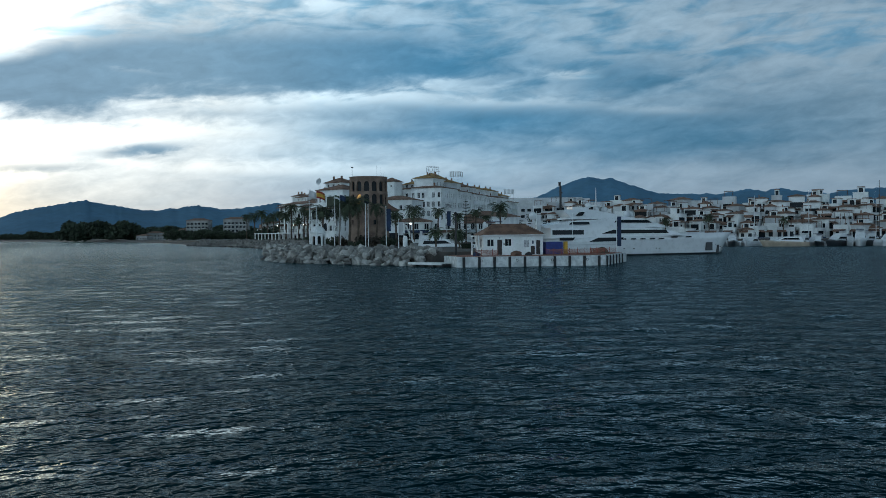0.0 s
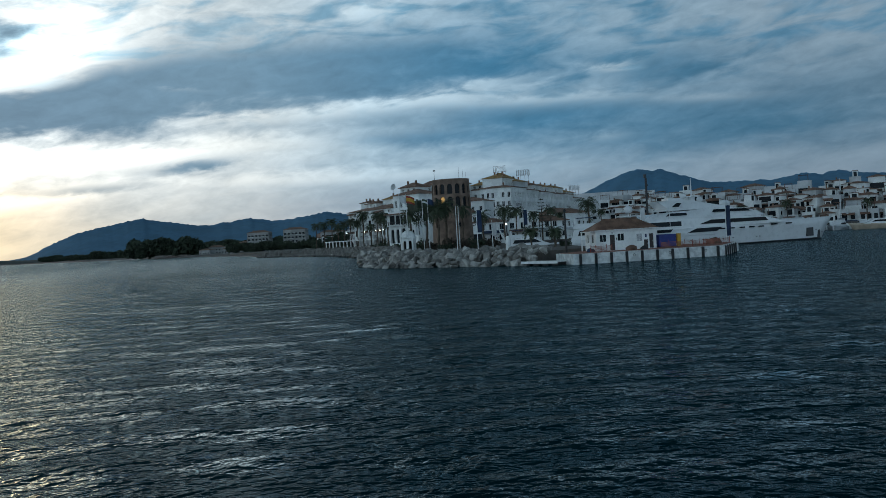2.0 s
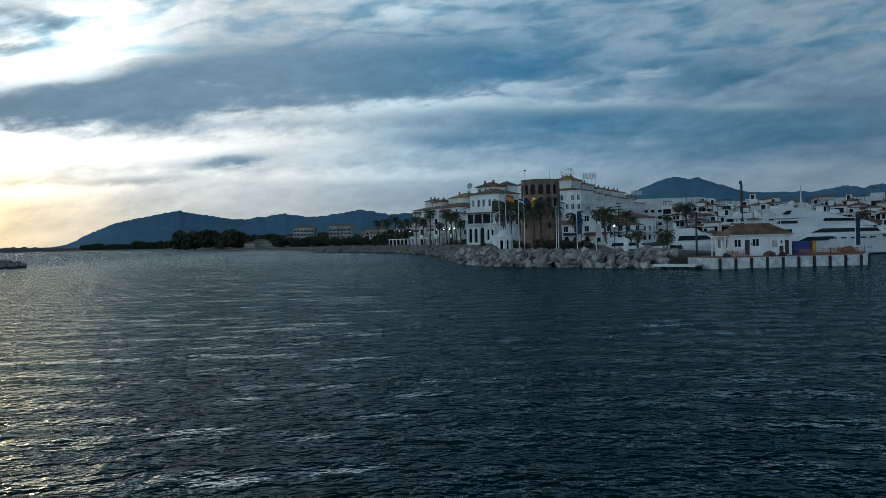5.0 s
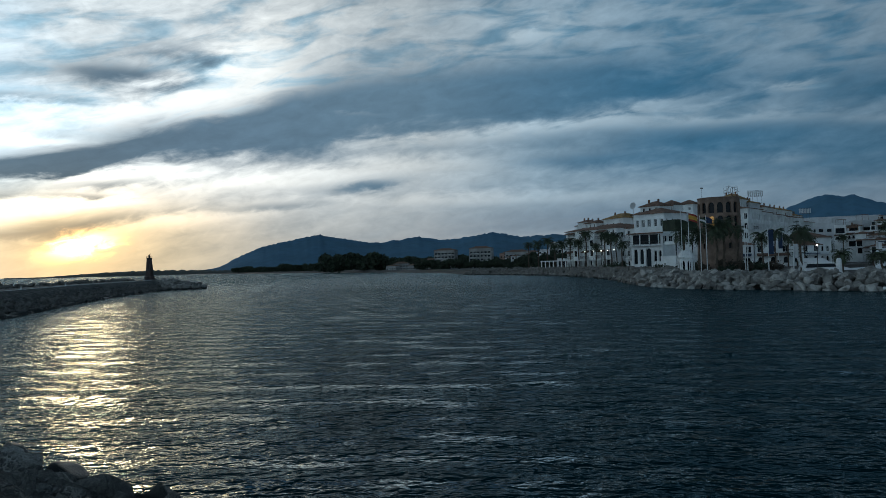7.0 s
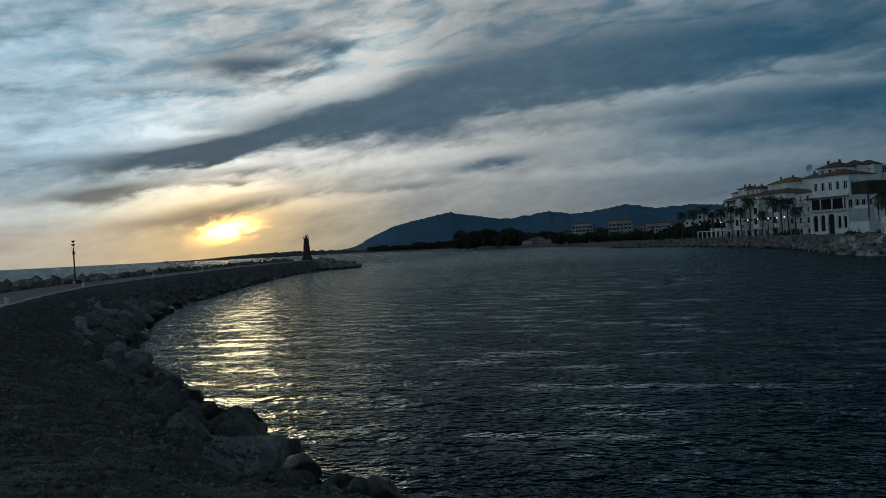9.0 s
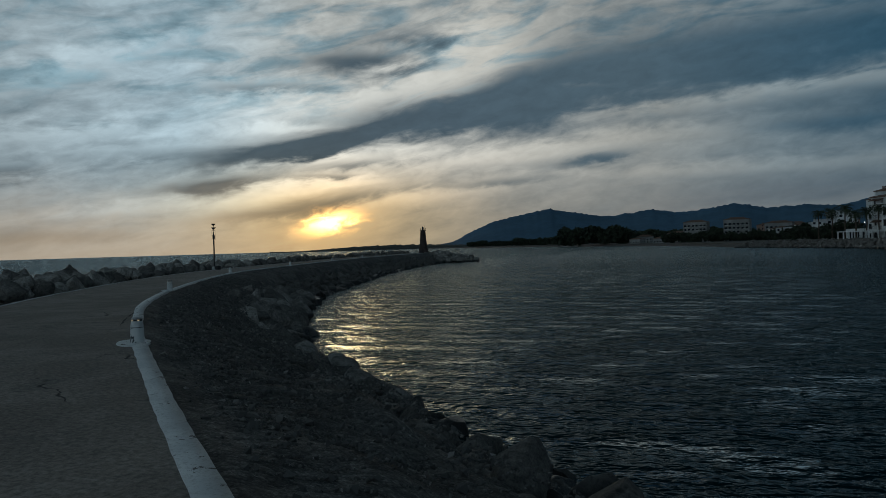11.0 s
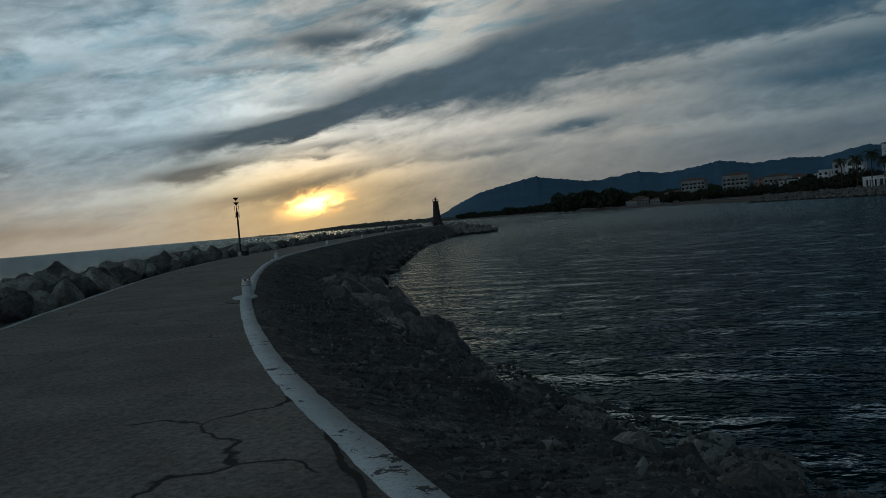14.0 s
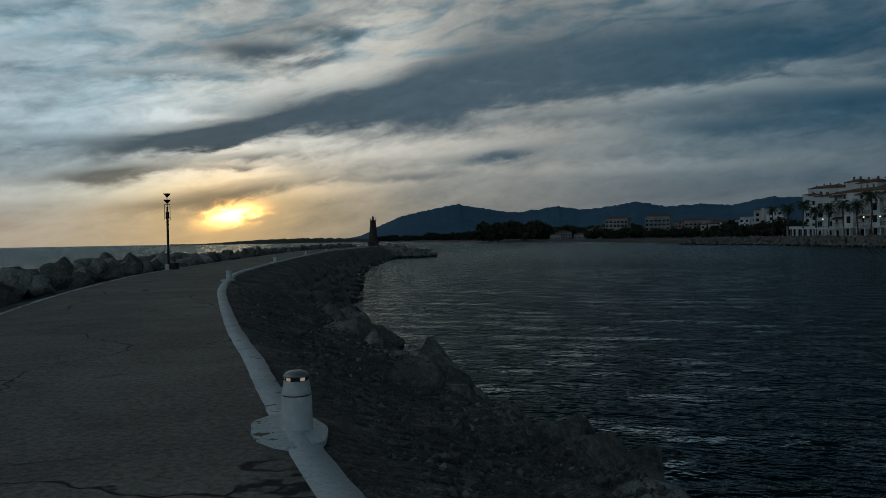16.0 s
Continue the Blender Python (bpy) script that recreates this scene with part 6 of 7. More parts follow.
def big_yacht():
    t = thing("motor_yacht", "large white three-deck motor yacht moored behind the quay", "yacht", pose(39.3, 136.6, 0, 0, 0, 8) @ Matrix.Diagonal((0.8, 0.8, 0.74, 1)), here=True)
    part("hull", loft_hull(45.2, 8.6, 4.6, 5.6, 1.2, 0.22, 3.4, 24), GELCOAT, t)
    part("boot_stripe", loft_hull(45.22, 8.66, 0.34, 0.40, 1.2, 0.03, 0.3, 24), HULLDARK, t)
    part("main_deck", prism([(-1, 4.4), (-1, 7.1), (20, 7.0), (26, 6.8), (30.5, 5.9), (33.0, 4.9)], 4.1, 0.93), GELCOAT, t)
    for q in (-1, 1):
        part("side_window", side_shape([(-0.6, 5.3), (7.0, 5.3), (7.0, 6.4), (-0.6, 6.4)], 3.95, 4.15, lean=0.05, sides=(q,)), GLASS, t)
    for q in (-1, 1):
        part("side_window", side_shape([(11.5, 5.45), (28.8, 5.5), (28.0, 6.35), (14.4, 6.4)], 3.95, 4.15, lean=0.06, sides=(q,)), GLASS, t)
    for q in (-1, 1):
        part("side_window", side_shape([(8.2, 3.5), (15.5, 3.6), (17.0, 4.5), (10.6, 4.5)], 4.24, 4.36, sides=(q,)), GLASS, t)
    for q in (-1, 1):
        part("side_window", side_shape([(1.0, 3.9), (4.2, 3.9), (4.8, 4.6), (1.0, 4.6)], 4.2, 4.34, sides=(q,)), GLASS, t)
    part("upper_deck", prism([(-2.5, 7.0), (-2.5, 7.5), (4, 8.6), (17, 9.3), (23, 8.9), (26.5, 7.9), (28.5, 6.9)], 3.9, 0.8), GELCOAT, t)
    for q in (-1, 1):
        part("side_window", side_shape([(3.6, 7.75), (8.6, 7.75), (8.6, 8.4), (4.4, 8.4)], 3.6, 3.84, lean=0.2, sides=(q,)), GLASS, t)
    for q in (-1, 1):
        part("side_window", side_shape([(15.0, 8.2), (24.6, 8.1), (23.6, 8.75), (15.6, 8.85)], 3.35, 3.75, lean=0.25, sides=(q,)), GLASS, t)
    part("sun_deck", prism([(3.5, 9.0), (4.5, 9.6), (2.6, 11.3), (4.6, 11.5), (10.5, 11.4), (16.0, 10.2), (21.5, 9.1)], 3.0, 0.75), GELCOAT, t)
    for q in (-1, 1):
        part("side_window", side_shape([(5.6, 9.9), (7.2, 9.9), (8.0, 10.8), (6.8, 10.8)], 2.72, 3.02, lean=0.18, sides=(q,)), GLASS, t)
    part("roof_box", prism([(5.5, 11.4), (5.5, 12.1), (9.0, 12.1), (9.4, 11.4)], 1.5, 0.9), GELCOAT, t)
    part("hull_band", boxes((2.0, 15.0, -4.33, -4.26, 2.75, 2.95), (2.0, 14.0, -4.33, -4.26, 1.9, 2.0)), PLASTER_B, t)
    for x in (16.4, 18.9, 21.4, 23.9, 26.3):
        part("porthole", boxes((x, x + 1.15, -4.36, -3.9, 3.95, 4.25)), GLASS, t)
    for x in (30.0, 34.2):
        part("porthole", boxes((x, x + 1.4, -3.75 + (x - 30) * 0.14, -3.3 + (x - 30) * 0.14, 4.3, 4.62)), GLASS, t)
    for x in (9.0, 12.0, 17.0, 19.5, 25.4, 26.2):
        part("scupper", boxes((x, x + 0.2, -4.32, -4.0, 1.6, 1.8)), HULLDARK, t)
    part("anchor_pocket", boxes((40.6, 42.3, -1.75, -1.1, 0.9, 3.0)), HULLDARK, t)
    part("anchor_chain", tube([(43.5, -0.9, 2.4), (46.5, -2.0, 1.0), (49.5, -3.2, 0.0)], [0.04, 0.04, 0.04], 5), DARKMETAL, t)
    part("anchor", boxes((44.3, 44.9, -0.7, -0.2, 0.4, 2.3)), HULLDARK, t)
    for x, y, z, r in ((-4.0, -1.0, 9.9, 1.0), (11.0, 1.5, 12.6, 0.75), (15.0, 1.2, 11.6, 0.75), (19.6, -0.8, 10.3, 0.85), (21.6, 0.8, 10.3, 0.8)):
        part("radar_dome", sphere_on_stalk(r, r + (2.4 if x < 0 else 0.8)), GELCOAT, t, m=pose(x, y, z))
    part("mast", lathe([(0.22, 11.0), (0.16, 13.0), (0.06, 17.0)], 8), GELCOAT, t, m=pose(12.2, 0, 0))
    part("mast_arch", boxes((11.4, 13.0, -1.4, 1.4, 12.2, 12.5), (11.7, 12.8, -0.4, 0.4, 10.8, 12.2)), GELCOAT, t)
    part("flag_staff", lathe([(0.06, 4.4), (0.06, 10.5)], 6), WHITE, t, m=pose(4.2, -4.2, 0))
    part("stern_platform", boxes((-4.4, 0.05, -3.6, 3.6, 0.2, 0.7)), GELCOAT, t)
    part("dome_bracket", boxes((-6.2, -1.5, -2.4, 0.6, 8.2, 8.45), (-4.3, -3.6, -1.3, -0.7, 4.4, 8.2)), GELCOAT, t)
    part("upper_rail", boxes((-2.4, 3.6, -3.75, -3.7, 8.3, 8.36), *[(-2.4 + i, -2.35 + i, -3.75, -3.7, 7.5, 8.3) for i in range(7)]), METAL, t)
    part("bow_rail", tube([(33, -3.0, 5.9), (40, -2.4, 6.1), (47, -0.4, 6.5)], [0.035, 0.035, 0.035], 5), METAL, t)
    part("deck_cover", prism([(33.0, 5.0), (34, 5.6), (40, 5.7), (41, 5.3)], 1.6, 0.7), PLASTER_B, t)
    return t


big_yacht()
pm = thing("dark_mast", "tall dark navigation mast behind the yacht", "mast", pose(55.4, 160.5, 2.55))
part("mast", lathe([(0.32, -1.5), (0.28, 14.5)], 8), DARKMETAL, pm)
part("top_frame", boxes((-0.5, 0.1, -0.1, 0.1, 14.5, 15.4), (-0.25, 0.5, -0.1, 0.1, 12.6, 12.9)), DARKMETAL, pm)
part("pier", boxes((-1.5, 1.5, -1.5, 1.5, -4, -1.5)), QUAYWALL, pm)


def cabin_cruiser(label, x, y, turn, length, hull_mat, tall=1.0, fly=True, group=""):
    t = thing("motor_boat", label, "boat", pose(x, y, 0, 0, 0, turn), group)
    b = length * 0.27
    sh = 0.115 * length * tall
    part("hull", loft_hull(length * 0.9, b, sh * 0.85, sh * 1.25, 0.5, 0.25, length * 0.1, 12), hull_mat, t)
    l = length
    part("cabin", prism([(l * 0.12, sh * 0.8), (l * 0.16, sh * 1.75), (l * 0.5, sh * 1.85), (l * 0.62, sh * 1.3), (l * 0.74, sh * 1.0)], b * 0.40, 0.85), GELCOAT, t)
    for q in (-1, 1):
        part("cabin_window", side_shape([(l * 0.2, sh * 1.25), (l * 0.58, sh * 1.3), (l * 0.5, sh * 1.62), (l * 0.22, sh * 1.62)], b * 0.36, b * 0.405, lean=0.03, sides=(q,)), GLASS, t)
    if fly:
        part("flybridge", prism([(l * 0.14, sh * 1.8), (l * 0.18, sh * 2.2), (l * 0.40, sh * 2.2), (l * 0.47, sh * 1.8)], b * 0.34, 0.85), GELCOAT, t)
        part("radar_arch", boxes((l * 0.16, l * 0.19, -b * 0.3, b * 0.3, sh * 2.15, sh * 2.65)), GELCOAT, t)
        part("bimini", boxes((l * 0.18, l * 0.38, -b * 0.3, b * 0.3, sh * 2.62, sh * 2.68)), NAVY, t)
    part("rail", tube([(l * 0.66, -b * 0.3, sh * 1.5), (l * 0.85, -b * 0.18, sh * 1.7), (l * 0.98, 0, sh * 1.8)], [0.03] * 3, 5), METAL, t)
    return t


cabin_cruiser("white flybridge motor boat with black window band at the mole", 17.0, 147.5, -12, 16, GELCOAT, 1.1)
cabin_cruiser("white motor yacht moored stern-to behind the hut", 30.0, 145.5, -14, 19, GELCOAT, 1.25)
ramp = thing("gangway", "white raised gangway by the mole", "gangway", pose(17.3, 138, 2.55, 0, 0, 20))
part("beam", tube([(0, 0, 0.2), (-2.2, 0, 4.6)], [0.22, 0.15], 6), WHITE, ramp)
part("base", boxes((-0.4, 0.4, -0.4, 0.4, 0, 0.5)), WHITE, ramp)
moor = random.Random(31)
BERTHS = [(113.0, 158, 158, 12, BEIGE, False), (131, 153, 248, 12, GELCOAT, True)]
for i in range(23):
    u = i / 22
    BERTHS.append((95 + 44 * u + moor.uniform(-0.6, 0.6), 176 - 26 * u + moor.uniform(-1.5, 3.5), 232 + moor.uniform(-28, 28), moor.uniform(8.5, 13.0), moor.choice((GELCOAT, GELCOAT, HULLDARK)), moor.random() < 0.6))
for x, y, turn, ln, hm, fly in BERTHS:
    cabin_cruiser({HULLDARK: "motor boat with a dark hull moored in the marina", BEIGE: "low beige wooden motor boat moored in the marina"}.get(hm, "white motor boat moored in the marina"), x, y, turn, ln, hm, 1.0 if hm is BEIGE else 1.15, fly, "moored boats")
for x, y, h, mt in ((112, 168, 14.0, GELCOAT), (120.5, 160.5, 15.0, GELCOAT), (133, 150.5, 17.0, DARKMETAL), (140, 160, 13, GELCOAT), (104, 175, 11.0, DARKMETAL)):
    sb = thing("sailing_boat", "moored sailing boat with a bare mast", "boat", pose(x, y, 0, 0, 0, 125), "moored boats")
    part("hull", loft_hull(10, 3.0, 1.1, 1.4, 0.6, 0.15, 1.0, 10), GELCOAT, sb)
    part("mast", lathe([(0.11, 0.9), (0.07, h)], 6), mt, sb, m=pose(5.6, 0, 0))
    part("boom", tube([(5.6, 0, 2.2), (1.2, 0, 2.2)], [0.16, 0.14], 6), NAVY, sb)
    part("cabin", prism([(2.6, 1.0), (3.0, 1.6), (6.4, 1.6), (7.2, 1.1)], 0.9, 0.85), GELCOAT, sb)
    part("stay", tube([(10.4, 0, 1.4), (5.6, 0, h)], [0.015, 0.015], 4), METAL, sb)
    part("spreader", boxes((5.55, 5.65, -0.9, 0.9, h * 0.6, h * 0.6 + 0.06)), mt, sb)

# ---- plants ----


def palm_meshes(seed, height, fronds=26, length=2.6):
    rg = random.Random(seed)
    lean = rg.uniform(-0.25, 0.25)
    trunk_pts = [(lean * (i / 8) ** 2, 0.1 * math.sin(i), height * i / 8) for i in range(9)]
    bm = tube(trunk_pts, [0.24] + [0.17 + 0.015 * (i % 2) for i in range(7)] + [0.22], 8)
    tm = bpy.data.meshes.new("trunk")
    bm.to_mesh(tm)
    bm.free()
    tm.materials.append(BARK)
    verts, faces = [], []
    base = Vector(trunk_pts[-1])
    for k in range(fronds):
        a = 2.399 * k + rg.uniform(-0.2, 0.2)
        up = 1.25 - 1.75 * (k / fronds) + rg.uniform(-0.15, 0.15)
        ln = length * rg.uniform(0.8, 1.1)
        out = Vector((math.cos(a), math.sin(a), 0))
        side = Vector((-math.sin(a), math.cos(a), 0))
        p = base.copy()
        ang = up
        step = ln / 9
        prev = None
        for j in range(10):
            d = out * math.cos(ang) + Vector((0, 0, 1)) * math.sin(ang)
            half = 0.05 + 0.5 * math.sin(math.pi * min(1, (j + 0.6) / 9.5)) * (ln / 2.6)
            if j > 0:
                for s in (-1, 1):
                    # a leaflet: a thin blade swept forward and hanging
                    for q in (0.0, 0.5):
                        r0 = p - d * step * q
                        tip = r0 + side * s * half + d * half * 0.55 - Vector((0, 0, half * rg.uniform(0.25, 0.7)))
                        n = len(verts)
                        verts += [r0 + d * 0.05, r0 - d * 0.05, tip, (r0 + tip) / 2 + d * 0.06]
                        faces += [(n, n + 1, n + 2), (n, n + 2, n + 3)]
            prev = p.copy()
            p = p + d * step
            n = len(verts)
            verts += [prev + side * 0.025, prev - side * 0.025, p, prev - Vector((0, 0, 0.03))]
            faces += [(n, n + 1, n + 2), (n + 1, n + 3, n + 2), (n + 3, n, n + 2)]
            ang -= 0.16 + 0.05 * j * 0.4
    cm = mesh_from("crown", verts, faces, LEAF)
    return tm, cm


PALMS = [palm_meshes(s, h, f, l) for s, h, f, l in ((1, 7.2, 30, 2.9), (2, 6.2, 28, 2.7), (3, 3.0, 26, 2.4), (4, 8.6, 30, 2.9), (5, 5.0, 26, 2.3))]


def palm(x, y, k, z=2.5, s=1.0, group="mole palms", label="tall date palm with a drooping green crown"):
    t = thing("palm_tree", label, "palm", Matrix.LocRotScale((x, y, z), Euler((0, 0, (x * 7.3 + y) % 6.28)), (s, s, s)), group)
    part("trunk", PALMS[k][0], None, t)
    part("crown", PALMS[k][1], None, t)
    return t


for x, y, k, s in ((16.9, 138, 0, 0.95), (20.6, 132, 2, 0.95), (24.9, 130.5, 2, 0.8), (23.6, 127, 2, 0.9), (6.4, 155, 0, 1.15), (11.2, 164.5, 3, 0.9), (2.2, 160.6, 1, 1.15), (-1.6, 157, 1, 1.1), (4.4, 152, 1, 1.2), (15.5, 160, 1, 1.0),
                   (28, 176, 3, 0.9), (34, 182, 0, 0.9), (41, 190, 3, 0.9), (46, 200, 0, 0.9), (38.5, 152, 0, 1.0)):
    palm(x, y, k, s=s * (1.22 if y > 150 and y < 170 else 1.1))
for i, (x, y, k) in enumerate(((-15.5, 232, 3), (-13.3, 228, 0), (-11.5, 224, 3), (-9.2, 219, 1), (-7.4, 214, 3), (-6.2, 207, 0), (-5.4, 201, 3), (-17.8, 238, 0), (-20.0, 243, 1), (-4.6, 196, 1), (-22.5, 249, 3), (-25.5, 256, 0), (-29, 264, 3))):
    palm(x, y, k, z=3.6, s=1.0 + 0.1 * (i % 3), group="promenade palms", label="promenade palm with a dark drooping crown")
for x, y, k in ((62, 238, 0), (66, 236, 1), (72, 240, 3), (108, 214, 1), (118, 206, 0), (133, 196, 1)):
    palm(x, y, k, group="marina palms", label="palm between the marina houses")


def norfolk_pine(x, y, z, h):
    t = thing("conifer", "tall tiered norfolk pine with level branches", "tree", pose(x, y, z))
    part("trunk", tube([(0, 0, 0), (0.05, 0, h * 0.5), (0, 0, h)], [0.22, 0.14, 0.03], 7), BARK, t)
    rg = random.Random(4)
    verts, faces = [], []
    for k in range(11):
        zz = h * (0.2 + 0.075 * k)
        r = (1 - zz / h) * h * 0.30 + 0.25
        for j in range(9):
            a = 6.283 * j / 9 + k
            d = Vector((math.cos(a), math.sin(a), 0.12))
            s = Vector((-math.sin(a), math.cos(a), 0))
            for q in range(7):
                p0 = Vector((0, 0, zz)) + d * r * (q + 0.5) / 7
                for sg in (-1, 1):
                    n = len(verts)
                    tip = p0 + d * 0.22 + s * sg * rg.uniform(0.2, 0.5) + Vector((0, 0, rg.uniform(-0.05, 0.25)))
                    verts += [p0, p0 + d * 0.25, tip]
                    faces.append((n, n + 1, n + 2))
            n = len(verts)
            verts += [Vector((0, 0, zz)) + s * 0.04, Vector((0, 0, zz)) - s * 0.04, Vector((0, 0, zz)) + d * r]
            faces.append((n, n + 1, n + 2))
    part("crown", mesh_from("branches", verts, faces, FOLIAGE), None, t)
    return t


norfolk_pine(37, 184.3, 2.55, 11.8)


def leaf_clumps(places, seed, leaf=0.5):
    """Crowns of many small leaf clusters; places: rows of (x, y, z, radius)."""
    rg = random.Random(seed)
    verts, faces = [], []
    for x, y, z, r in places:
        n_leaf = int(60 + 26 * r)
        for _ in range(n_leaf):
            v = Vector((rg.gauss(0, 1), rg.gauss(0, 1), rg.gauss(0, 0.8))).normalized() * r * rg.uniform(0.45, 1.05)
            c = Vector((x, y, z)) + v
            s = leaf * rg.uniform(0.6, 1.5) * (0.5 + 0.12 * r)
            u = Vector((rg.gauss(0, 1), rg.gauss(0, 1), rg.gauss(0, 1))).normalized()
            w = u.orthogonal().normalized()
            q = u.cross(w)
            n = len(verts)
            verts += [c + w * s, c + q * s * 0.7, c - w * s * 0.9, c - q * s * 0.6]
            faces.append((n, n + 1, n + 2, n + 3))
    return mesh_from("crown", verts, faces, FOLIAGE)


def shrub(x, y, z, r, label="dark dense shrub by the tower foot", mat=None):
    t = thing("shrub", label, "shrub", pose(x, y, z))
    rg = random.Random(int(x * 10 + y))
    me = leaf_clumps([(rg.uniform(-r, r), rg.uniform(-r * 0.5, r * 0.5), rg.uniform(0.25, 0.8) * r, r * rg.uniform(0.4, 0.7)) for _ in range(6)], int(x * 7 + y * 3), 0.35)
    if mat:
        me.materials.clear()
        me.materials.append(mat)
    part("foliage", me, None, t)
    part("stems", boxes(*[(-0.05 + 0.3 * i, 0.05 + 0.3 * i, -0.05, 0.05, -0.1, r * 0.5) for i in (-1, 0, 1)]), BARK, t)
    return t


for x, y, r, mt in ((3, 164, 2.2, SHRUB), (7, 163, 2.4, SHRUB), (11.5, 163, 2.4, SHRUB), (14.5, 166, 2.2, None), (0, 163, 2.0, None), (-4.8, 150, 1.0, None), (9, 150, 1.6, SHRUB), (5.5, 148, 1.4, None), (-3.5, 170, 1.8, None), (18, 158, 1.8, SHRUB), (-5.0, 200, 2.0, None), (-7.8, 205, 1.6, None), (1.5, 167, 2.4, None), (13.0, 155, 1.6, None), (26, 128, 0.9, None)):
    shrub(x, y, 2.55, r, mat=mt)

# ---- flagpoles, kiosk, beacon, lamps on the mole ----


def flagpole(x, y, z, h, label, cloth=None, drop=1.6, wide=2.2, banner=False):
    t = thing("flagpole", label, "flagpole", pose(x, y, QUAY_Z) @ Matrix.Scale(0.97, 4) if x < 3 else pose(x, y, z), "flagpoles", here=x < 3)
    part("pole", lathe([(0.09, 0), (0.05, h)], 8), WHITE, t)
    part("finial", lathe([(0.02, h), (0.1, h + 0.08), (0.02, h + 0.18)], 8), WHITE, t)
    for k, mt in enumerate(cloth or ()):
        n = len(cloth)
        bm = bmesh.new()
        rows = []
        for i in range(9):
            f = i / 8
            if banner:
                xx, yy = wide * f, 0.06 * math.sin(5 * f)
                z0, z1 = h - 0.4 - drop * k / n, h - 0.4 - drop * (k + 1) / n
            else:
                xx, yy = wide * f * 0.85, 0.22 * math.sin(7 * f) * f
                sag = 0.55 * f * f
                z0, z1 = h - 0.15 - drop * k / n - sag, h - 0.15 - drop * (k + 1) / n - sag
            rows.append((bm.verts.new((0.08 + xx, yy, z0)), bm.verts.new((0.08 + xx, yy, z1)), bm.verts.new((0.08 + xx, yy + 0.02, z0)), bm.verts.new((0.08 + xx, yy + 0.02, z1))))
        for a, b in zip(rows, rows[1:]):
            bm.faces.new((a[0], a[1], b[1], b[0]))
            bm.faces.new((b[2], b[3], a[3], a[2]))
            bm.faces.new((a[0], b[0], b[2], a[2]))
            bm.faces.new((a[1], a[3], b[3], b[1]))
        part("flag", bm, mt, t)
    return t


flagpole(-3.6, 149.5, 2.5, 11.5, "white flagpole with a pale flag", [PLASTER_B], 1.3, 1.5)
flagpole(-2.3, 149.8, 2.5, 11.4, "white flagpole with a red and yellow striped flag", [RED, YELLOW, YELLOW, RED], 1.4, 1.9)
flagpole(1.2, 157, 2.5, 11.0, "white flagpole with a green and white flag", [FOLIAGE, PLASTER_B, FOLIAGE], 1.1, 1.4)
flagpole(2.3, 157, 2.5, 11.0, "white flagpole with a dark blue flag", [NAVY], 1.1, 1.4)
flagpole(7.2, 139.0, 2.5, 9.0, "bare white flagpole before the tower")
flagpole(7.8, 140.0, 2.5, 9.0, "bare white flagpole before the tower")
flagpole(11.4, 139.0, 2.55, 8.4, "white pole with a tall dark blue banner", [NAVY], 4.6, 0.9, True)
flagpole(13.5, 134.5, 2.55, 5.6, "white pole with a hanging white banner", [PLASTER_B], 2.6, 0.8, True)
flagpole(36.4, 118.0, 0.4, 8.3, "quay pole with a tall white banner", [PLASTER_B], 4.6, 0.7, True)
flagpole(48.0, 111.5, 1.45, 7.2, "quay pole with a tall navy banner", [NAVY], 5.2, 0.75, True)
flagpole(31.0, 180, 2.55, 9.0, "pole with a blue banner among the terraces", [NAVY], 4.0, 1.0, True)


def kiosk():
    t = thing("domed_kiosk", "small white octagonal kiosk with arches and a dome", "kiosk", pose(-2.1, 154, QUAY_Z) @ Matrix.Scale(0.95, 4), here=True)
    n, r, h = 8, 1.5, 3.0
    side = 2 * r * math.tan(math.pi / n)
    bm = bmesh.new()
    for i in range(n):
        m = Matrix.Rotation(2 * math.pi * i / n + 0.2, 4, "Z") @ Matrix.Translation((-side / 2, -r, 0))
        panel(bm, side, h, [(side * 0.22, side * 0.78, 0.35, 2.45, True)], 0.2, m)
    part("wall", bm, WHITE, t)
    part("cornice", lathe([(1.62, h - 0.05), (1.78, h), (1.78, h + 0.14), (1.6, h + 0.2)], 16), WHITE, t)
    part("dome", lathe([(1.55, h + 0.2), (1.48, h + 0.65), (1.2, h + 1.1), (0.75, h + 1.42), (0.25, h + 1.58), (0.05, h + 1.6)], 20), WHITE, t)
    part("finial", lathe([(0.1, h + 1.55), (0.16, h + 1.75), (0.05, h + 1.9), (0.03, h + 2.3)], 8), WHITE, t)
    part("plinth", lathe([(1.75, 0), (1.75, 0.18)], 8), QUAYWALL, t)
    part("inner_core", lathe([(0.95, 0.18), (0.95, 2.9)], 12), GLASS, t)
    return t


kiosk()
bc = thing("harbour_beacon", "small white conical harbour light on the mole", "beacon", pose(11.4, 117.5, 1.9) @ Matrix.Scale(0.8, 4), here=True)
part("tower", lathe([(0.55, 0), (0.5, 0.3), (0.42, 2.3), (0.3, 2.6)], 14), WHITE, bc)
part("lantern", lathe([(0.16, 2.6), (0.18, 2.95), (0.05, 3.15)], 10), DARKMETAL, bc)
part("plinth", boxes((-0.8, 0.8, -0.8, 0.8, -0.6, 0.0)), QUAYWALL, bc)
dl = thing("lamp_post", "tall dark lamp post at the quay corner", "lamp post", pose(16.9, 103.8, 1.335) @ Matrix.Scale(0.9, 4), here=True)
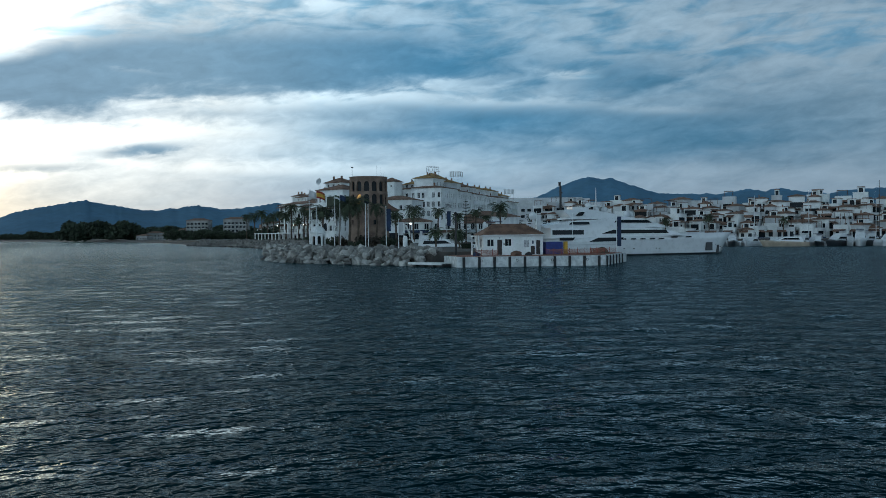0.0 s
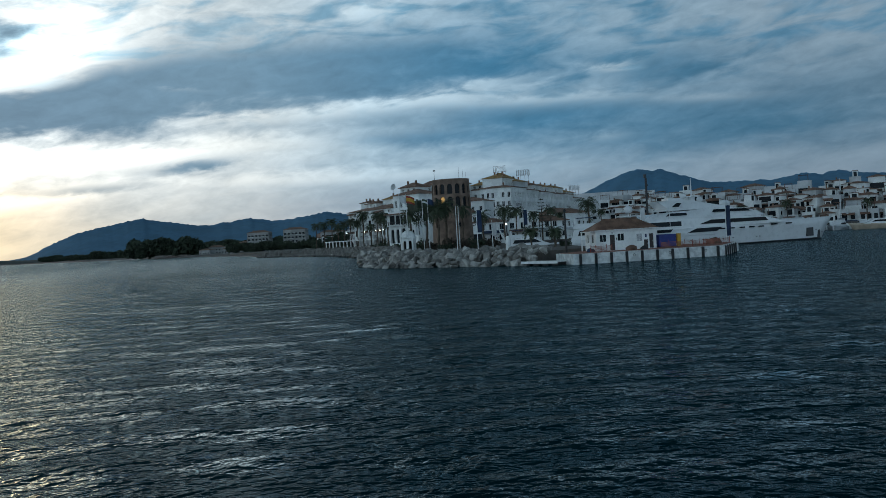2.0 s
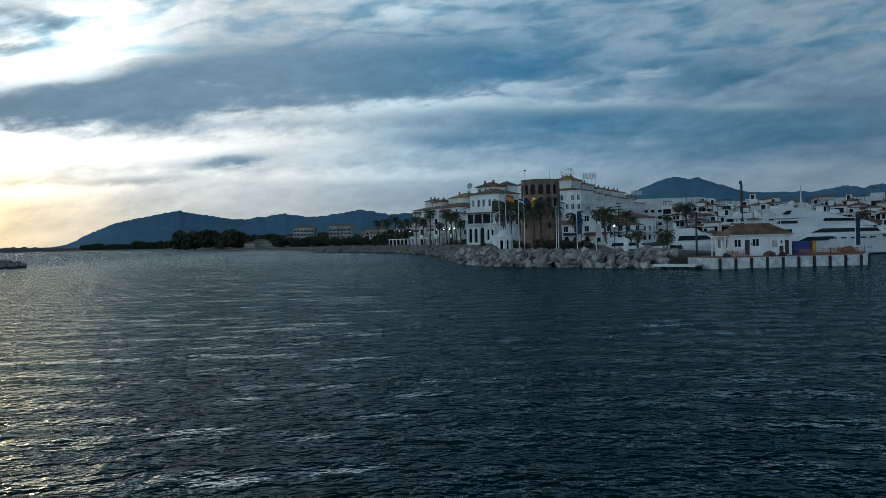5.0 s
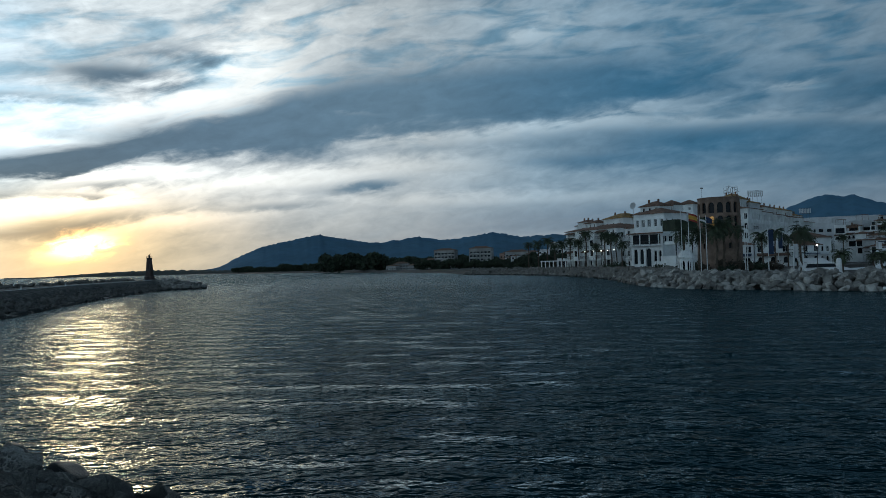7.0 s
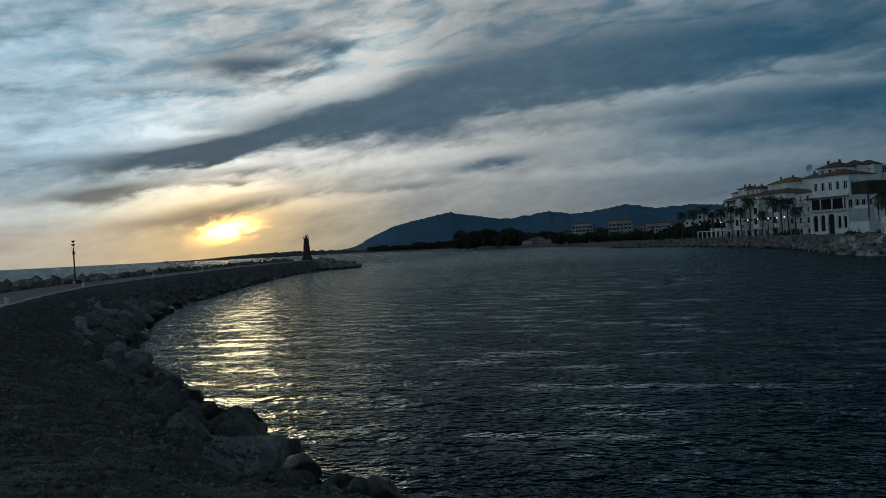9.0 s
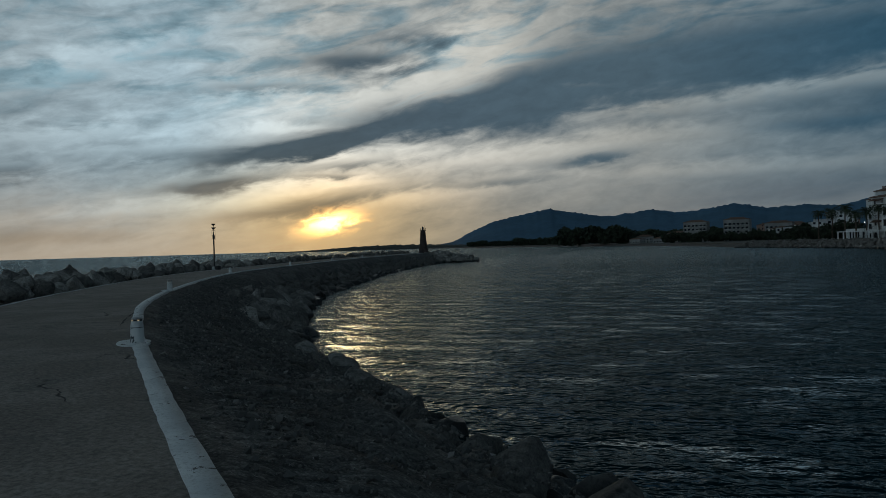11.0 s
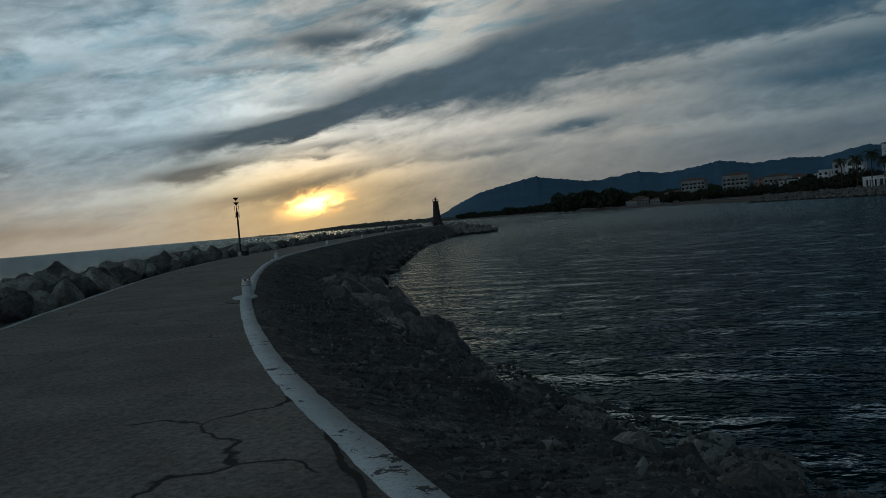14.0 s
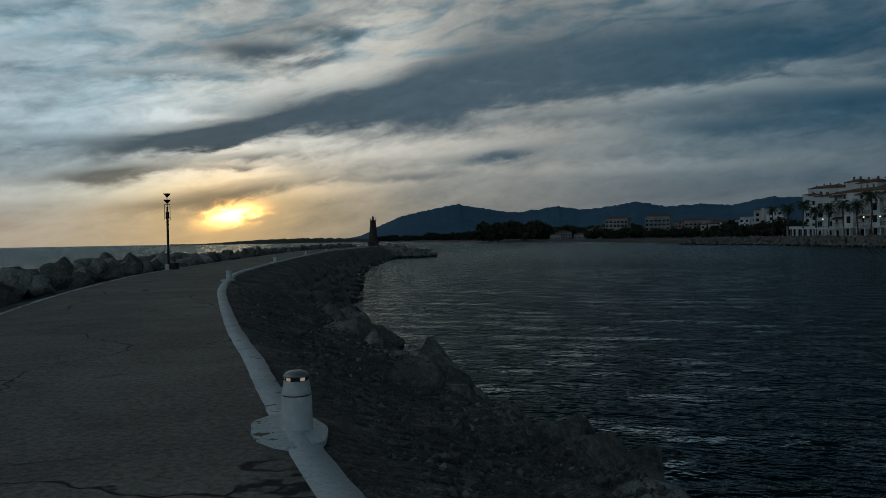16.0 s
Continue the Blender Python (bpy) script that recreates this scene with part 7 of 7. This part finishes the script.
part("post", lathe([(0.17, 0), (0.14, 6.1)], 8), DARKMETAL, dl)
part("head", lathe([(0.2, 6.1), (0.24, 6.3), (0.1, 6.5)], 8), DARKMETAL, dl)
for x, y in ((-13.0, 236.5), (-11.2, 230.5), (-9.4, 225.0), (-7.8, 219.0), (-6.6, 213.5), (-5.6, 206.0), (-15.0, 243), (-17.5, 249), (15.5, 131.0)):
    lp = thing("street_lamp", "promenade street lamp with a glowing white globe", "street lamp", pose(x, y, 3.6 if y > 190 else 2.55), "promenade lamps")
    part("post", lathe([(0.09, 0), (0.06, 4.7)], 8), DARKMETAL, lp)
    part("globe", lathe([(0.06, 4.7), (0.13, 4.76), (0.17, 4.87), (0.13, 4.98), (0.05, 5.04)], 10), BULB, lp)

# ---- breakwater furniture ----


def bollard_light(x, y, worn=False):
    t = thing("bollard_light", "white bollard light with worn paint on the road edge" if worn else "white bollard light with a steel cap on the road edge", "bollard", pose(x, y, ROAD_Z - 0.01), "bollard lights")
    part("body", lathe([(0.114, 0), (0.112, 0.02), (0.108, 0.262), (0.103, 0.268)], 28), BOLLARD_WORN if worn else BOLLARD, t)
    part("groove", lathe([(0.100, 0.268), (0.100, 0.276)], 28), BLACK, t)
    part("collar", lathe([(0.103, 0.276), (0.107, 0.282), (0.09, 0.375)], 28), BOLLARD, t)
    part("lens_band", lathe([(0.083, 0.375), (0.083, 0.405)], 24), BLACK, t)
    for a in (215, 290, 5, 110):
        part("lens", boxes((-0.018, 0.018, -0.086, -0.080, 0.379, 0.401)), AMBER, t, m=pose(0, 0, 0, 0, 0, a + 55))
    part("cap", lathe([(0.092, 0.405), (0.093, 0.414), (0.075, 0.432), (0.042, 0.444), (0.005, 0.449)], 28), METAL, t, "dull steel cap")
    for o in t.children:
        for f in o.data.polygons:
            f.use_smooth = abs(f.normal.z) < 0.95 and o.name.split(".")[0] in ("body", "collar", "cap")
    return t


def worn_paint():
    m = bpy.data.materials.new("worn_bollard_paint")
    m.use_nodes = True
    k = Nodes(m.node_tree)
    b = k.add("ShaderNodeBsdfPrincipled")
    pos = k.add("ShaderNodeTexCoord").outputs["Object"]
    a = k.noise(pos, 14.0, 6.0, 0.6, 0.4)
    side = k.vec("DOT_PRODUCT", pos, (-7.0, -6.0, -1.5), out="Value")
    chip = k.remap(k.math("ADD", a, k.math("MULTIPLY", side, 0.16)), 0.60, 0.62)
    k.put(b.inputs["Base Color"], k.mix(chip, (0.66, 0.67, 0.66), (0.06, 0.07, 0.08)))
    b.inputs["Roughness"].default_value = 0.7
    k.put(k.add("ShaderNodeOutputMaterial").inputs[0], b.outputs[0])
    return m


BOLLARD = material("bollard_white_paint", (0.68, 0.69, 0.68), 0.6, 0.15, 6.0, 0.2, fine=8)
BOLLARD_WORN = worn_paint()
BOLLARD_AT = [(-54.9, 25.1), (-40.56, 13.26), (-67.9, 39.8), (-80.95, 59.75), (-91.5, 82.3), (-100.8, 105.5), (-110.4, 130.7)]
PADS = [(x, y, 0.27, 0.52, "white painted patch round a bollard light") for x, y in BOLLARD_AT] + [(-44.3, 16.0, 0.17, 2.2, "wide white painted patch on the road edge line")]
for i, (x, y) in enumerate(BOLLARD_AT):
    bollard_light(x, y, i == 0)
for x, y, half_w, half_l, what in PADS:
    j = min(range(len(LINE)), key=lambda q: (LINE[q].x - x) ** 2 + (LINE[q].y - y) ** 2)
    q = -SIDE[j]
    a = math.atan2(q.y, q.x)
    bm = bmesh.new()
    rim = []
    for c in range(40):
        u = 2 * math.pi * c / 40
        rr = 1 + 0.10 * noise.noise(Vector((math.cos(u) * 2, math.sin(u) * 2, x)))
        px, py = half_w * math.cos(u) * rr, half_l * math.sin(u) * rr
        rim.append(Vector((x + px * math.cos(a) - py * math.sin(a), y + px * math.sin(a) + py * math.cos(a), ROAD_Z + 0.017)) + q * 0.06)
    top = [bm.verts.new(p) for p in rim]
    bot = [bm.verts.new(p - Vector((0, 0, 0.04))) for p in rim]
    bm.faces.new(top)
    for c in range(40):
        bm.faces.new((bot[c], bot[(c + 1) % 40], top[(c + 1) % 40], top[c]))
    me = bpy.data.meshes.new("trim_pad")
    bm.to_mesh(me)
    bm.free()
    me.materials.append(WHITE_LINE)
    tagged(new("trim_pad", me), what, "road marking", kind="structure")

# broken joints that cross the road and run beside its edge line
CRACK = material("dark_open_crack", (0.022, 0.020, 0.018), 0.95, 0.3, 3.0, 0.2)


def crack(ends, wide, seed):
    """A ragged crack through the points given, swelling and thinning on its way."""
    rg = random.Random(seed)
    verts, faces = [], []
    line = smooth_line(ends, 0.07)
    for i, p in enumerate(line):
        q = (line[min(i + 1, len(line) - 1)] - line[max(i - 1, 0)]).normalized()
        n = Vector((-q.y, q.x, 0))
        c = p + n * 0.05 * noise.noise(Vector((i * 0.22, seed, 0))) + n * rg.uniform(-0.008, 0.008)
        half = wide * max(0.15, 0.55 + 0.8 * noise.noise(Vector((i * 0.12, seed, 4)))) * min(1, i / 6, (len(line) - 1 - i) / 6)
        for side in (-1, 1):
            e = c + n * half * side
            verts.append((e.x, e.y, ROAD_Z + 0.011))
    for i in range(0, len(verts) - 2, 2):
        faces.append((i, i + 1, i + 3, i + 2))
    return tagged(new("road_crack", mesh_from("road_crack", verts, faces, CRACK)), "dark ragged crack across the concrete road", "crack", kind="structure")


crack([(-60.6, 26.0), (-59.62, 26.4), (-58.97, 26.87), (-58.68, 27.27), (-58.32, 27.32), (-57.79, 27.32), (-57.5, 27.6)], 0.028, 1)
crack([(-62.5, 32.9), (-60.66, 30.85), (-59.45, 29.38), (-58.44, 28.23), (-57.72, 27.45)], 0.032, 2)
crack([(-58.1, 26.34), (-57.79, 26.87), (-57.64, 27.09), (-57.23, 27.25)], 0.012, 3)


def beacon_post():
    t = thing("beacon_post", "slender dark post with two black cone topmarks", "beacon", pose(-91.6, 70.8, 2.45) @ Matrix.Scale(0.87, 4))
    part("pole", lathe([(0.075, 0), (0.07, 3.4), (0.055, 3.4), (0.05, 4.1)], 10), DARKMETAL, t)
    part("lantern", lathe([(0.05, 3.35), (0.11, 3.4), (0.11, 3.75), (0.05, 3.85)], 10), DARKMETAL, t)
    for s in (-0.2, 0.2):
        part("fork", tube([(s, 0, 3.3), (s, 0, 4.3)], [0.015, 0.015], 5), DARKMETAL, t)
    part("fork_bar", boxes((-0.2, 0.2, -0.015, 0.015, 3.45, 3.48), (-0.2, 0.2, -0.015, 0.015, 4.25, 4.28)), DARKMETAL, t)
    for z in (4.3, 4.68):
        part("topmark", lathe([(0.01, z), (0.24, z + 0.26), (0.02, z + 0.27)], 12), BLACK, t)
    part("topmark_rod", lathe([(0.02, 4.1), (0.02, 4.75)], 6), DARKMETAL, t)
    part("base", boxes((-0.16, 0.12, -0.16, 0.16, -0.4, 0.55)), WHITE, t, "white painted foot")
    part("switch_box", boxes((0.2, 0.62, -0.2, 0.2, -0.4, 0.62)), DARKMETAL, t)
    return t


beacon_post()


def lighthouse():
    t = thing("lighthouse", "dark tapering stone lighthouse on the breakwater head", "lighthouse", pose(-131.5, 200.5, 1.9) @ Matrix.Scale(0.76, 4), here=True)
    part("plinth", lathe([(1.75, 0), (1.75, 2.3), (1.6, 2.5)], 8), DARKSTONE, t)
    part("tower", lathe([(1.35, 2.5), (0.85, 8.6)], 12), DARKSTONE, t)
    part("gallery", lathe([(1.0, 8.6), (1.0, 8.8)], 12), DARKMETAL, t)
    part("lantern", lathe([(0.3, 8.8), (0.3, 9.7), (0.05, 10.1)], 10), DARKMETAL, t)
    part("antenna", lathe([(0.04, 8.8), (0.03, 10.6)], 6), DARKMETAL, t, m=pose(0.75, -0.3, 0))
    part("door", boxes((-0.4, 0.4, -1.72, -1.5, 0.1, 2.0)), BLACK, t)
    rl = bmesh.new()
    for i in range(12):
        u = 2 * math.pi * i / 12
        box(rl, math.cos(u) * 0.95 - 0.02, math.cos(u) * 0.95 + 0.02, math.sin(u) * 0.95 - 0.02, math.sin(u) * 0.95 + 0.02, 8.8, 9.5)
    part("railing", rl, DARKMETAL, t)
    return t


lighthouse()

# ---- far shore: woods, houses ----
wood_rng = random.Random(77)
PLASTER_C = material("weathered_cream_plaster", (0.32, 0.32, 0.31), 0.9, 0.2, 0.1, 0.1)


def woods(name, label, pts, depth, height, count, leaf=1.6):
    line = [q for q, _ in along([site(*q)[:2] for q in pts], 6.0)]
    places = []
    for _ in range(count):
        p = wood_rng.choice(line)
        r = wood_rng.uniform(0.35, 0.6) * height
        hump = 0.65 + 0.5 * noise.noise(Vector((p.x * 0.012, p.y * 0.012, 2)))
        places.append((p.x + wood_rng.uniform(-6, 6), p.y + wood_rng.uniform(0, depth), 1.5 + r * 0.6 + height * hump * wood_rng.random() * 0.7, r * hump))
    me = leaf_clumps(places, 9, leaf)
    me.name = name
    return tagged(new(name, me), label, "woods", kind="stuff")


woods("coastal_woods", "dark low trees along the far shore", [(-75, 690), (-130, 800), (-300, 1160), (-560, 1520), (-900, 1990)], 40, 13, 620, 2.1)
woods("coastal_woods", "dark trees between the far apartment houses", [(-26, 470), (-60, 585), (-100, 690)], 12, 9, 160, 1.1)
woods("coastal_woods", "tall dark grove on the far shore", [(-190, 752), (-230, 770), (-262, 800)], 30, 20, 60, 1.7)
woods("promenade_trees", "dark trees between promenade houses", [(-17, 345), (-24, 375), (-34, 425)], 12, 8, 120, 0.7)
woods("coastal_woods", "dark trees before the far apartment houses", [(-36, 500), (-70, 560), (-125, 610)], 10, 7.5, 190, 0.9)
woods("coastal_woods", "dark bushes below the white villas", [(-24, 405), (-40, 455), (-48, 500)], 8, 4, 80, 0.7)
for x, y, w, z1, fl in ((-118, 632, 20, 20, 5), (-86, 612, 20, 20.5, 5), (-58, 640, 22, 17, 4)):
    hs = house("apartment_house", "pale apartment house with balcony rows among dark trees", x, y, -8, w, 12, 2, z1, window_grid(w, fl, 6, 2.1, 1.8, 0.7, 3.3, (), 0.08, wood_rng), side_r=window_grid(12, fl, 3, 1.8, 1.8, 0.7, 3.3), roof=2.0, wall_mat=PLASTER_C, bars=False, group="far apartments", chimneys=2)
    for f in range(1, fl):
        balcony(hs, w * 0.1, f * 3.3 + 0.6, w * 0.35, 1.6)
        balcony(hs, w * 0.58, f * 3.3 + 0.6, w * 0.35, 1.6)
ROSE = material("faded_rose_plaster", (0.34, 0.22, 0.17), 0.9, 0.2, 0.1, 0.1)
for x, y, w, z1, mt in ((-42, 655, 16, 16, ROSE), (-22, 640, 14, 15, PLASTER_C), (-8, 615, 16, 17, ROSE), (-68, 720, 18, 17, ROSE), (-145, 730, 22, 12, PLASTER_C), (-185, 800, 18, 10, PLASTER_C)):
    house("apartment_house", "faded rose house with a tile roof behind the trees" if mt is ROSE else "pale low house behind the shore trees", x, y, wood_rng.uniform(-18, 4), w, 12, 2, z1, window_grid(w, max(2, int(z1 / 3.4)), 5, 1.6, 1.7, 0.8, 3.2, (), 0.1, wood_rng), roof=2.2, wall_mat=mt, bars=False, group="far apartments", chimneys=1)
for i in range(16):
    u = i / 15
    x, y = -56 + 40 * u + wood_rng.uniform(-3, 3), 556 - 120 * u + wood_rng.uniform(-8, 8)
    w, z1 = wood_rng.uniform(6, 10), 8.5 + 9.0 * u + wood_rng.uniform(-2.2, 2.2)
    house("villa", "small white cubic villa among dark trees on the shore", x, y, wood_rng.uniform(-30, 10), w, 8, 2, z1, window_grid(w, max(2, int(z1 / 3.2)), 2, 1.7, 1.7, 0.8, 3.0, (), 0.1, wood_rng), roof=wood_rng.choice((0, 0, 1.2)), wall_mat=wood_rng.choice((WHITE, PLASTER_B)), bars=False, group="shore villas")
for x, y, w, z0, z1 in ((-150, 690, 11, 2, 7), (-175, 720, 12, 2, 7), (-300, 1200, 18, 2, 9), (-360, 1290, 20, 2, 9), (-430, 1420, 18, 2, 10), (-620, 1700, 24, 2, 12), (-240, 1060, 14, 2, 8), (-700, 1830, 24, 2, 12)):
    house("villa", "pale villa among dark trees on the far shore", x, y, wood_rng.uniform(-25, 5), w, 10, z0, z1, window_grid(w, max(1, int((z1 - z0) / 3.1)), 4, 1.4, 1.6, 1.0, 3.05, (), 0.1, wood_rng), roof=wood_rng.choice((1.4, 1.8, 1.6)), wall_mat=PLASTER_C, bars=False, group="far villas")
